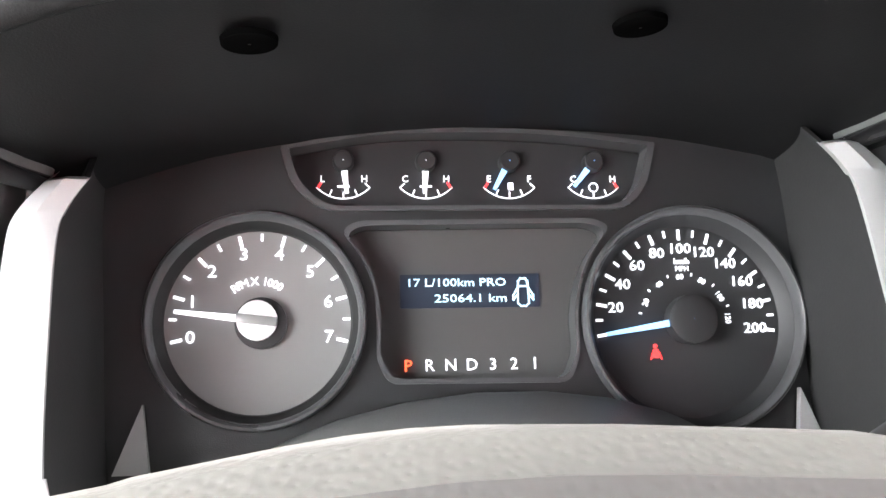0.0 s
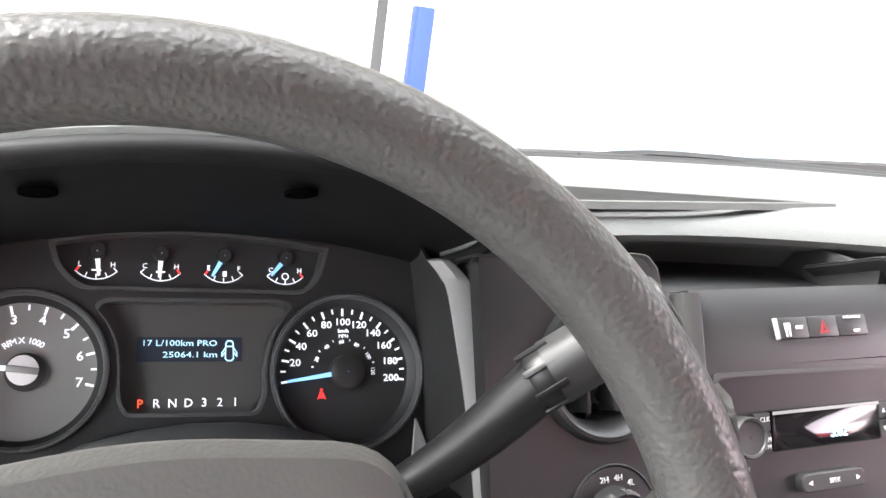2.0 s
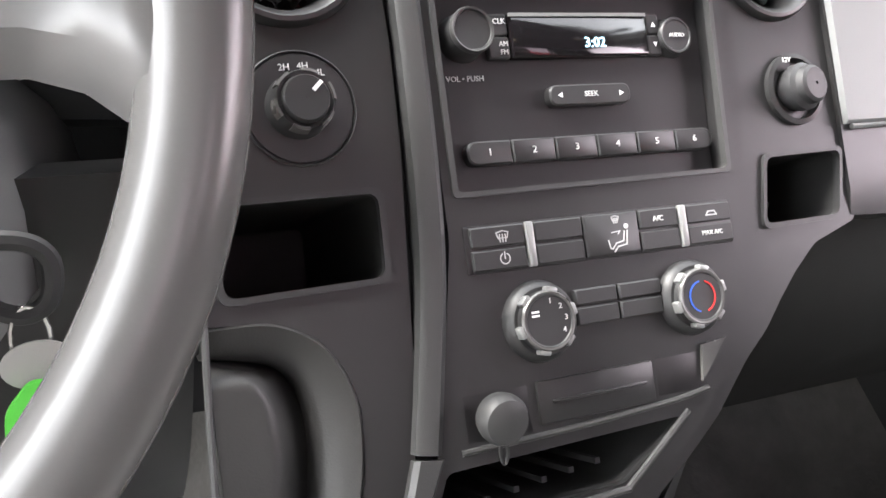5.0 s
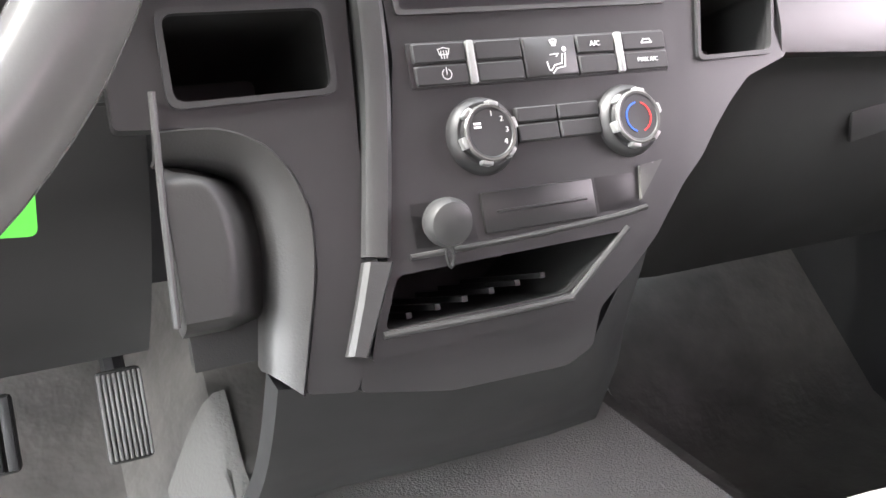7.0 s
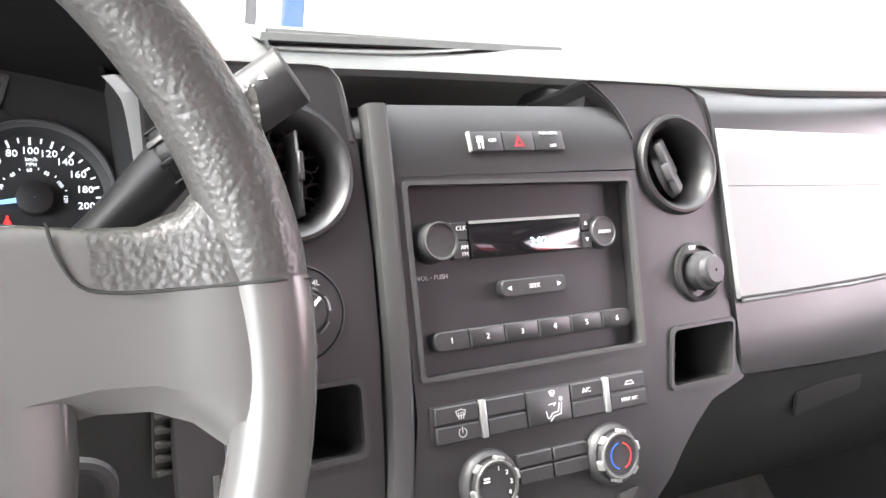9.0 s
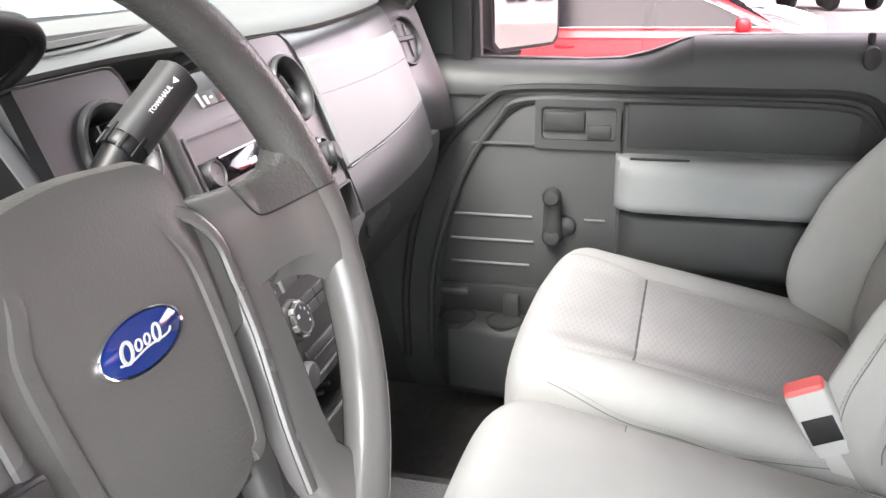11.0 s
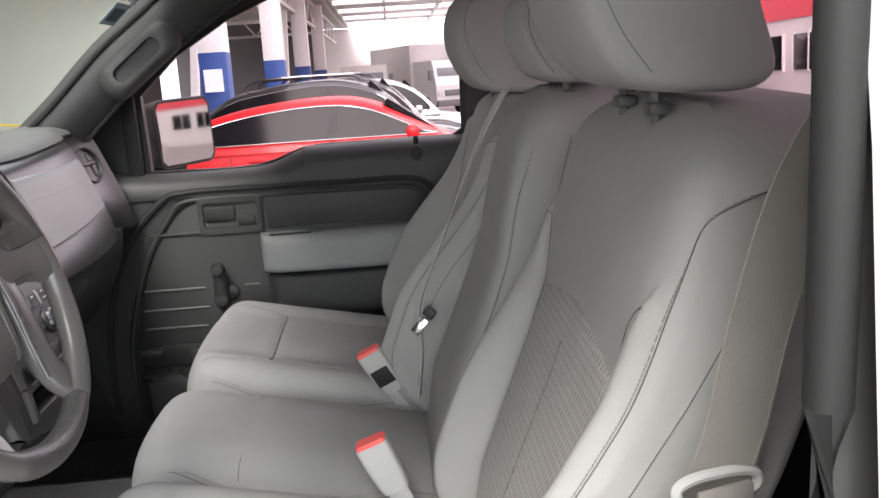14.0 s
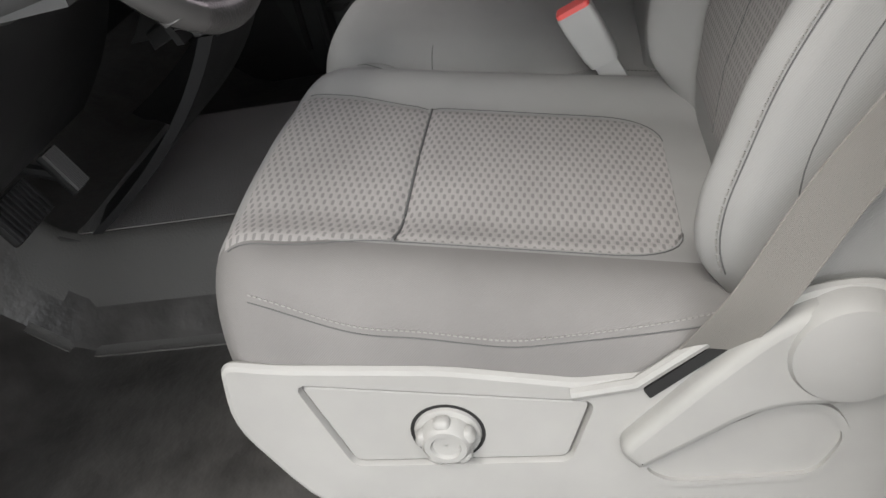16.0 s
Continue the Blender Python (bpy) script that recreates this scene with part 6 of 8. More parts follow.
@solid("map_pocket", DOOR_DARK, door, "moulded map pocket with a cup holder")
def _(bm):
    rings = []
    for u, w in ((-0.555, 0.005), (-0.545, 0.05), (-0.52, 0.075), (-0.40, 0.085), (0.0, 0.085), (0.28, 0.08)):
        rings.append([Vector((u, 0.145 + y, x)) for x, y in rounded([(0.0, -0.085), (w, -0.07), (w, 0.065), (w * 0.8, 0.075), (0.0, 0.075)], [0.001, 0.02, 0.01, 0.006, 0.001])])
    loft(bm, rings)
# Solid dark block painted for the shade inside the pocket's mouth.
boxed("pocket_shade_block", (0.20, 0.058, 0.020), (-0.450, 0.248, 0.004), RUBBER, door, 0.008)
boxed("pocket_divider", (0.030, 0.050, 0.018), (-0.412, 0.238, 0.016), DOOR_DARK, door, 0.004)
boxed("pocket_lip", (0.055, 0.016, 0.022), (-0.520, 0.262, 0.014), DOOR_MID, door, 0.006)
for u in (-0.51, -0.42):
    part("cup_ring", lathe(bmesh.new(), [(0.036, 0), (0.036, 0.012), (0.030, 0.012), (0.028, -0.02), (0.001, -0.02)], 24, Matrix.Translation((u, 0.209, 0.042)) @ Matrix.Rotation(radians(-90), 4, "X"), False), RUBBER, door)
part("lock_knob", lathe(bmesh.new(), [(0.006, -0.01), (0.006, 0.008), (0.004, 0.011), (0.001, 0.0115)], 16, Matrix.Translation((0.150, 0.722, -0.03)) @ Matrix.Rotation(radians(-90), 4, "X"), False), RUBBER, door)
part("lock_bezel", lathe(bmesh.new(), [(0.016, 0), (0.014, 0.008), (0.001, 0.009)], 20, Matrix.Translation((0.150, 0.697, -0.006)) @ Matrix.Diagonal((0.9, 1.2, 1, 1)), False), RUBBER, door)

# grab handle on the pillar
handle = thing("grab_handle", "grey moulded grab handle on the windscreen pillar", "handle")
ALONG = Vector((0.0, -0.79, 0.613)).normalized()
HM = Matrix((ALONG, Vector((1, 0, 0)).cross(ALONG) * -1, Vector((-1, 0, 0)))).transposed().to_4x4()
HM.translation = (0.700, 0.431, 0.950)


@solid("grip", DOOR_MID, handle, "moulded grip with an oval slot")
def _(bm):
    def oval(a, b, z):
        return [HM @ Vector((x, y, z)) for x, y in rrect(2 * a, 2 * b, b * 0.98, 8)]
    loft(bm, [oval(0.062, 0.0165, 0.004), oval(0.060, 0.0150, 0.016), oval(0.062, 0.0170, 0.0225), oval(0.070, 0.0235, 0.0235), oval(0.084, 0.031, 0.020), oval(0.100, 0.038, 0.010), oval(0.108, 0.041, -0.006)], True, False)
# Slot floor in a darker grey: the recess's shade is in its colour.
@solid("recess", DOOR_DARK, handle, "recess floor behind the grip, darkened for its shade")
def _(bm):
    plate(bm, rrect(0.121, 0.0315, 0.0155, 6), (), 0.0085, 0.0105, HM)

# ---- seats ----
def fabric_woven(name, second, depth):
    """Pale cloth with a lattice of small dark lozenges, as deep in tone as depth says."""
    m, n, l, p = principled(name, (0.3, 0.29, 0.28), 0.92)
    co, sep = n.new("ShaderNodeTexCoord"), n.new("ShaderNodeSeparateXYZ")
    l.new(co.outputs["Object"], sep.inputs[0])
    def math_(op, a, b):
        k = n.new("ShaderNodeMath")
        k.operation = op
        for i, v in enumerate((a, b)):
            if v is None:
                continue
            if isinstance(v, (int, float)):
                k.inputs[i].default_value = v
            else:
                l.new(v, k.inputs[i])
        return k.outputs[0]
    u = math_("MULTIPLY", sep.outputs["X"], 2 * math.pi / (0.0220 if second == "Y" else 0.0080))
    v = math_("MULTIPLY", sep.outputs[second], 2 * math.pi / (0.0080 if second == "Y" else 0.0180))
    s = math_("MULTIPLY", math_("SINE", u, None), math_("SINE", v, None))
    ramp = n.new("ShaderNodeValToRGB")
    ramp.color_ramp.elements[0].position, ramp.color_ramp.elements[1].position = 0.22, 0.42
    pale, deep = ((0.395, 0.378, 0.366), (0.250, 0.241, 0.238)) if depth > 0.5 else ((0.375, 0.366, 0.358), (0.275, 0.266, 0.262))
    ramp.color_ramp.elements[0].color = (*pale, 1)
    ramp.color_ramp.elements[1].color = (*[a + (b - a) * depth for a, b in zip(pale, deep)], 1)
    l.new(s, ramp.inputs[0])
    slow, fine, soil = n.new("ShaderNodeTexNoise"), n.new("ShaderNodeTexNoise"), n.new("ShaderNodeMix")
    slow.inputs["Scale"].default_value, slow.inputs["Detail"].default_value = 11.0, 6
    fine.inputs["Scale"].default_value = 1400.0
    l.new(co.outputs["Object"], slow.inputs["Vector"]), l.new(co.outputs["Object"], fine.inputs["Vector"])
    soil.data_type, soil.blend_type = "RGBA", "MULTIPLY"
    soil.inputs["Factor"].default_value = 0.30
    l.new(ramp.outputs[0], soil.inputs["A"]), l.new(slow.outputs["Fac"], soil.inputs["B"])
    l.new(soil.outputs["Result"], p.inputs["Base Color"])
    b, b2 = n.new("ShaderNodeBump"), n.new("ShaderNodeBump")
    b.inputs["Strength"].default_value, b.inputs["Distance"].default_value = 0.25 * depth + 0.05, 0.0008
    b2.inputs["Strength"].default_value, b2.inputs["Distance"].default_value = 0.35, 0.0005
    b.invert = True
    l.new(s, b.inputs["Height"]), l.new(fine.outputs["Fac"], b2.inputs["Height"])
    l.new(b.outputs["Normal"], b2.inputs["Normal"]), l.new(b2.outputs["Normal"], p.inputs["Normal"])
    return m


WOVEN_FLAT, WOVEN_BACK = fabric_woven("woven_cushion", "Y", 1.0), fabric_woven("woven_back", "Z", 1.0)
WOVEN_SOFT, WOVEN_SOFT_BACK = fabric_woven("woven_cushion_fresh", "Y", 0.3), fabric_woven("woven_back_fresh", "Z", 0.3)
STITCH = surface("stitching", (0.11, 0.11, 0.11), 0.9, bump=0)
STITCH_PALE = surface("stitching_pale", (0.27, 0.263, 0.25), 0.9, bump=0)


def ease(a, b, x):
    t = max(0.0, min(1.0, (x - a) / (b - a)))
    return t * t * (3 - 2 * t)


def bench(w, bol, cross=0.137, slope=0.22, ztop=0.374, low=0.29):
    """The cushion's upper face: height at x across and y along; its front bows forward between rounded corners."""
    def nose(x):
        return 0.336 - 0.052 * min(1.0, abs(x) / w) ** 4
    def top(x, y):
        u = min(1.0, abs(x) / w)
        edge = (max(0.0, 1 - u ** 9)) ** 0.40
        f = max(0.0, min(1.0, (y - nose(x) + 0.072) / 0.072))
        front = math.sqrt(max(0.0, 1 - f ** 2.4))
        z = ztop + slope * (y - 0.137) + bol * ease(0.45, 0.86, u) + 0.007 * math.cos(u * 2) - 0.004 * math.exp(-((y - cross) / 0.007) ** 2) * (1 - ease(0.58, 0.70, u))
        return low + (z - low) * edge * (0.10 + 0.90 * front)
    return top, nose


def back_line(z):
    pts = [(0.26, -0.158), (0.36, -0.166), (0.43, -0.180), (0.515, -0.214), (0.60, -0.249), (0.66, -0.270), (0.75, -0.288), (0.82, -0.308), (0.86, -0.326), (0.90, -0.345)]
    for (a, ya), (b, yb) in zip(pts, pts[1:]):
        if z <= b:
            return ya + (yb - ya) * (z - a) / (b - a)
    return pts[-1][1]


def back_shape(w, ztop, bol, dy, itop):
    def width(z):
        t = ease(0.62, ztop, z)
        r = max(0.0, (z - (ztop - 0.07)) / 0.07)
        return (w * (0.95 + 0.05 * ease(0.3, 0.45, z)) - 0.02 * t) * (max(0.02, 1 - 0.50 * r ** 3))
    def face(x, z):
        u = min(1.0, abs(x) / width(z))
        d = 0.034
        r = max(0.0, (z - (ztop - 0.06)) / 0.06)
        top_edge = itop + 0.002 + 0.085 * ease(0.72, 0.92, u)
        lift = bol * (1 - ease(0.50, 0.77, z)) + 0.012 * bol / 0.085 * (1 - ease(top_edge - 0.006, top_edge + 0.008, z)) * (1 - ease(0.90, 0.985, u))
        curl = -0.07 * (1 - ease(0.26, 0.42, z)) ** 1.5 * ease(0.4, 0.9, u)
        return dy + back_line(z) - d + (d - d * r ** 3 * 0.9) * max(0.0, 1 - u ** 9) ** 0.45 + (lift + curl) * ease(0.68, 0.90, u) * (1 - r ** 2)
    def rear(x, z):
        u = min(1.0, abs(x) / width(z))
        return dy + back_line(z) - 0.125 - 0.035 * max(0.0, 1 - u ** 5) ** 0.4 * (1 - 0.8 * max(0.0, (z - (ztop - 0.06)) / 0.06) ** 3)
    return width, face, rear


REST = [(0.030, -0.090), (0.062, -0.068), (0.086, -0.020), (0.091, 0.020), (0.084, 0.058), (0.064, 0.085), (0.028, 0.098), (-0.012, 0.093), (-0.045, 0.066), (-0.068, 0.020), (-0.086, -0.035), (-0.097, -0.080), (-0.075, -0.096), (-0.020, -0.096)]


def headrest(parent, y, z, hw, s=1.0):
    """A wedge-shaped headrest: a rounded side profile with flat sides and stitched edges."""
    prof = smoothed([(a, b, 0) for a, b in REST], 4, True)
    bm = bmesh.new()
    rings = []
    for x, q in ((-1.0, 0.84), (-0.99, 0.90), (-0.95, 0.955), (-0.86, 0.99), (-0.6, 1.0), (-0.3, 1.008), (0, 1.01), (0.3, 1.008), (0.6, 1.0), (0.86, 0.99), (0.95, 0.955), (0.99, 0.90), (1.0, 0.84)):
        rings.append([Vector((hw * x, y + s * p.x * q - 0.012 * x * x * (1 if p.x > 0 else 0.3), z + s * p.y * q)) for p in prof])
    loft(bm, rings)
    ob = part("headrest", bm, FABRIC, parent, "padded grey cloth headrest with stitched edges")
    for sx in (-1, 1):
        for off, mat in ((0.0, STITCH), (0.004, STITCH_PALE)):
            path = [(sx * (hw * 0.993 + 0.0008 - off * 0.9), y + s * a + 0.006 + off, z + s * b) for a, b in ((0.022, 0.082), (0.046, 0.070), (0.057, 0.035), (0.052, 0.0), (0.034, -0.040), (0.010, -0.074))]
            stitched(smoothed(path, 5), mat, ob, "headrest_seam", 0.0005 if off == 0 else 0.0009, 0.0 if off == 0 else 0.0055)
        part("headrest_post", sweep(bmesh.new(), [(sx * 0.055, y - 0.01, z - s * 0.07), (sx * 0.055, y - 0.012, z - s * 0.098 - 0.035)], circle(0.006, 8), (1, 0, 0)), DASH_GREY, ob)
        boxed("post_guide", (0.026, 0.021, 0.012), (sx * 0.055, y - 0.012, z - s * 0.098 - 0.014), DASH_GREY, ob, 0.004)
    return ob


def stitched(path, mat, parent, name, r=0.0008, dash=0.0):
    """A seam as a fine cord, or as a row of stitches."""
    bm = bmesh.new()
    if not dash:
        sweep(bm, path, circle(r, 6), (1, 0, 0))
    else:
        path = [Vector(p) for p in path]
        for a, b in zip(path, path[1:]):
            n = max(1, round((b - a).length / dash))
            for k in range(n):
                sweep(bm, [a.lerp(b, (k + 0.12) / n), a.lerp(b, (k + 0.74) / n)], circle(r, 5), (1, 0, 0))
    return part(name, bm, mat, parent)


def seat(name, label, cx, w, ztop, rest, pad, inserts=True, bol=0.085, dy=0.0, dome=0.022, group="front seats", cloth=None, weave=None, itop=0.66, worn_shaded=False, cross=0.137):
    """A front seat; pad gives the cushion's middle and half width, and the middle of its insert."""
    ob = thing(name, label, "seat", Matrix.Translation((cx, 0, 0)), group)
    px, pw, ix = pad
    top, nose = bench(pw, dome, cross)
    bm = bmesh.new()
    rows = []
    for i in range(47):
        v = 1 - (1 - min(i, 44) / 44) ** 1.6
        ring = []
        for k in range(-22, 23):
            x = pw * math.sin(math.pi / 2 * k / 22)
            y = -0.17 + (nose(x) + 0.17) * v
            ring.append(Vector((px + x, y - 0.004 * max(0, i - 44), max(0.284, top(x, y)) if i < 45 else 0.284 - 0.012 * (i - 44))))
        rows.append([Vector((px - pw, ring[0].y, 0.262))] + ring + [Vector((px + pw, ring[-1].y, 0.262))])
    loft(bm, rows, True, True)
    # Outer bolster takes the cloth darkened for wear and for painted shade.
    if worn_shaded:
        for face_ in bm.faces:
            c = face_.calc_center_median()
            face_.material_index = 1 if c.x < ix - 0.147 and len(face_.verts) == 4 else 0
    cushion = part("cushion", bm, [FABRIC, FABRIC_WORN_SHADED] if worn_shaded else FABRIC, ob, "grey cloth seat cushion")
    width, face, rear = back_shape(w * 0.97, ztop, bol, dy, itop)
    bm = bmesh.new()
    rings = []
    for i in range(80):
        z = 0.27 + (ztop - 0.27) * (1 - (1 - i / 79) ** 1.35)
        wd = width(z)
        xs2 = [wd * math.sin(math.pi / 2 * k / 52) for k in range(-52, 53)]
        rings.append([Vector((x, face(x, z), z)) for x in xs2] + [Vector((x, rear(x, z), z)) for x in xs2[-2:0:-1]])
    loft(bm, rings)
    back = part("backrest", bm, cloth or FABRIC, ob, "grey cloth backrest with side bolsters" if inserts else "plain grey cloth backrest")
    for s in (-1, 1):
        def crest(u):
            line = [(z, u + (0.990 - u) * ease(ztop - 0.17, ztop - 0.072, z)) for z in [0.36 + (ztop - 0.432) * i / 60 for i in range(61)]]
            over = [(ztop - 0.072 + 0.020 * math.sin(math.pi / 2 * i / 12), 0.006 + 0.080 * (1 - math.cos(math.pi / 2 * i / 12))) for i in range(1, 13)] if inserts else []
            run = [Vector((s * width(z) * k, face(width(z) * k, z), z)) for z, k in line] + [Vector((s * width(z), face(width(z), z) - d - (u - 0.962) * 0.5, z)) for z, d in over]
            for _ in range(4):
                run[1:-1] = [(p + q * 2 + w_) / 4 for p, q, w_ in zip(run, run[1:], run[2:])]
            return [p + Vector((s * 0.0009, 0.0009, 0)) for p in run]
        stitched(crest(0.962), STITCH_PALE, back, "outer_seam", 0.0009, 0.0055)
        stitched(crest(0.970), STITCH, back, "outer_seam", 0.0006)
        lower = [(s * (width(z) + 0.0004), face(width(z), z) - 0.022 - 0.014 * ease(0.64, 0.76, z) - 0.012 * (1 - ease(0.40, 0.47, z)) + 0.026 * (1 - ease(0.32, 0.40, z)), z) for z in [0.34 + (ztop - 0.40) * i / 30 for i in range(31)]]
        stitched(lower, STITCH, back, "outer_seam", 0.0006)
        for lag, mat, r, dash in ((0.0, STITCH_PALE, 0.0009, 0.0055), (0.006, STITCH, 0.0006, 0.0)):
            path = []
            for k in range(41):
                y = -0.135 + 0.395 * k / 40
                want = 0.323 - lag + 0.020 * ease(0.02, 0.14, y) + 0.046 * ease(0.08, 0.275, y) ** 1.9
                a, b = 0.86, 0.9995
                for _ in range(18):
                    a, b = ((a + b) / 2, b) if top(pw * (a + b) / 2, y) > want else (a, (a + b) / 2)
                path.append((px + s * (pw * a + 0.0006), y, top(pw * a, y) + 0.0004))
            stitched(path, mat, cushion, "cushion_seam", r, dash)
    if inserts:
        for y0, y1 in ((-0.118, cross - 0.0004), (cross + 0.0004, 0.290)):
            ny, nx = 26, 26
            rows = []
            for i in range(ny + 1):
                y = y0 + (y1 - y0) * min(1, max(0, (i - 0.9) / (ny - 1.8)))
                h = 0.146 + 0.018 * ease(0.14, 0.24, y) - (0.0 if y0 > 0 else 0.060 * (1 - math.sqrt(max(0.0, 1 - max(0, (-0.050 - y) / 0.068) ** 2.4))))
                xs = [ix + h * (2 * j / nx - 1) for j in range(nx + 1)]
                rows.append([(x, y, top(x - px, y) + (0.0022 if 0 < i < ny and 0 < j < nx else -0.002)) for j, x in enumerate(xs)])
            part("cushion_insert", sheet(bmesh.new(), rows, (0, 0, -0.006)), weave[0], ob, "woven patterned cloth insert")
        stitched([(ix + x, cross, top(ix + x - px, cross) + 0.0026) for x in [0.146 * k / 12 for k in range(-12, 13)]], STITCH, cushion, "cross_seam", 0.0016)
        for g in (-1, 1):
            edge = [(ix + g * (0.1465 + 0.018 * ease(0.14, 0.24, y) - 0.060 * (1 - math.sqrt(max(0.0, 1 - max(0, (-0.050 - y) / 0.068) ** 2.4)))), y) for y in [-0.1179 + 0.40 * math.sin(k / 40 * math.pi / 2) ** 1.6 for k in range(41)]]
            # The passenger's seam is coloured pale to paint the highlight along its ridge.
            stitched([(x, y, top(x - px, y) + 0.0008) for x, y in edge], STITCH if worn_shaded else STITCH_PALE, cushion, "insert_seam", 0.0006)
        rows = []
        for i in range(31):
            t = i / 30
            h = 0.148 + 0.016 * ease(0.0, 0.7, t)
            rows.append([(x, face(x, z) + (0.0030 if 0 < i < 30 and 0 < j < 40 else -0.002), z) for j in range(41) for x in [h * (2 * j / 40 - 1)] for z in [0.35 + (itop - 0.35 + 0.026 * (1 - abs(x / h) ** 1.6)) * t]])
        part("backrest_insert", sheet(bmesh.new(), rows, (0, -0.006, 0)), weave[1], ob, "woven patterned cloth insert")
        stitched([(0.012, face(0.012, z) + 0.0032, z) for z in [0.36 + (itop - 0.385) * i / 20 for i in range(21)]], STITCH, back, "centre_seam", 0.0006)
        for s in (-1, 1):
            pts = smoothed([(0.149, 0.36, 0), (0.154, 0.42, 0), (0.161, 0.52, 0), (0.1645, itop - 0.06, 0), (0.1655, itop - 0.008, 0), (0.168, itop + 0.03, 0), (0.176, itop + 0.056, 0), (0.190, itop + 0.072, 0), (0.206, itop + 0.078, 0)], 5)
            stitched([(s * p.x, face(p.x, p.y) + 0.0004, p.y) for p in pts], STITCH, back, "bolster_seam", 0.0006)
    headrest(ob, *rest)
    return ob


driver = seat("driver_seat", "grey cloth driver seat with woven inserts and pale plastic side trim", -0.390, 0.245, 0.885, (-0.330, 0.986, 0.131, 0.95), (0.011, 0.2525, -0.017), bol=0.055, weave=(WOVEN_FLAT, WOVEN_BACK), worn_shaded=True)
passenger = seat("passenger_seat", "grey cloth passenger seat with woven inserts", 0.442, 0.238, 0.850, (-0.295, 0.942, 0.137, 0.95), (0.023, 0.232, 0.008), bol=0.092, dy=0.032, weave=(WOVEN_SOFT, WOVEN_SOFT_BACK), itop=0.70, cross=0.162)
middle = seat("middle_seat", "narrow grey cloth middle seat", 0.012, 0.135, 0.878, (-0.329, 0.950, 0.095, 0.68), (0.045, 0.168, 0.0), False, 0.0, 0.045, -0.006, cloth=FABRIC_MID_SHADED, cross=0.160)
part("cushion_seam", sweep(bmesh.new(), [(0.045 + 0.15 * k, 0.160, bench(0.168, -0.006, 0.160)[0](0.15 * k, 0.160) + 0.0006) for k in [i / 10 for i in range(-10, 11)]], circle(0.0006, 6)), STITCH, middle)
for o in (driver, passenger):
    boxed("seat_base", (0.45, 0.42, 0.225), (0, 0.06, 0.160), PLASTIC_DARK, o, 0.02)
boxed("seat_base", (0.24, 0.40, 0.11), (0.03, 0.06, 0.218), PLASTIC_DARK, middle, 0.02)

# pale side trim of the driver seat
SIDEF = Matrix(((0, 0, -1, -0.236), (-1, 0, 0, 0), (0, 1, 0, 0), (0, 0, 0, 1)))


def side(pts):
    return [(-y, z) for y, z in pts]


def inset(loop, d):
    """The loop moved inwards by d."""
    n = len(loop)
    area = sum(loop[i - 1][0] * loop[i][1] - loop[i][0] * loop[i - 1][1] for i in range(n))
    g = 1 if area > 0 else -1
    out = []
    for i in range(n):
        p, a, b = Vector(loop[i]), Vector(loop[i - 1]), Vector(loop[(i + 1) % n])
        e = (b - a).normalized()
        out.append(tuple(p + g * d * Vector((-e.y, e.x))))
    return out


def slab(bm, loop, z0, z1, c, m, steps=3):
    """A plate with a rounded edge."""
    rings = [(loop, z0)] + [(inset(loop, c * (1 - math.cos(math.pi / 2 * k / steps))), z1 - c + c * math.sin(math.pi / 2 * k / steps)) for k in range(steps + 1)]
    loft(bm, [[m @ Vector((x, y, z)) for x, y in l] for l, z in rings], True, False)
    return plate(bm, rings[-1][0], (), z1 - 0.001, z1, m)


PANEL = rounded(side([(0.232, 0.300), (-0.020, 0.254), (0.008, 0.188), (0.205, 0.200)]), 0.008)


@solid("side_trim", SEAT_PLASTIC, driver, "pale grey plastic side trim")
def _(bm):
    out = rounded(side([(0.294, 0.328), (0.250, 0.318), (0.10, 0.300), (-0.01, 0.274), (-0.09, 0.275), (-0.15, 0.325), (-0.20, 0.352), (-0.26, 0.350), (-0.285, 0.30), (-0.285, 0.10), (0.15, 0.09), (0.25, 0.14), (0.306, 0.26)]), [0.01, 0.02, 0.02, 0.01, 0.02, 0.03, 0.03, 0.03, 0.03, 0.02, 0.03, 0.05, 0.03])
    hole = inset(PANEL, -0.004)
    plate(bm, out, [hole], 0.0, 0.012, SIDEF)
    sweep(bm, [SIDEF @ Vector((x, y, 0.006)) for x, y in out], circle(0.006, 8), (1, 0, 0), True)
    loft(bm, [[SIDEF @ Vector((x, y, z)) for x, y in l] for l, z in ((hole, 0.012), (inset(PANEL, -0.003), 0.009), (inset(PANEL, -0.0005), -0.006))], True, False)
part("side_panel", slab(bmesh.new(), inset(PANEL, 0.0006), -0.012, 0.0090, 0.0015, SIDEF), SEAT_PLASTIC, driver, "recessed panel with a lumbar knob")
# Thin black ring that paints the shadow gap round the knob.
part("knob_shade_ring", lathe(bmesh.new(), [(0.0345, 0.0026), (0.0342, 0.0033), (0.0325, 0.0030), (0.030, 0.0029)], 32, SIDEF @ Matrix.Translation((-0.111, 0.230, 0.0062)), False), RUBBER, driver)
kn = part("lumbar_knob", lathe(bmesh.new(), [(0.031, 0.003), (0.030, 0.006), (0.025, 0.008), (0.023, 0.019), (0.019, 0.023), (0.014, 0.023), (0.012, 0.020), (0.001, 0.0195)], 28, SIDEF @ Matrix.Translation((-0.111, 0.230, 0.0062)), False), SEAT_PLASTIC, driver, "round ribbed lumbar knob")
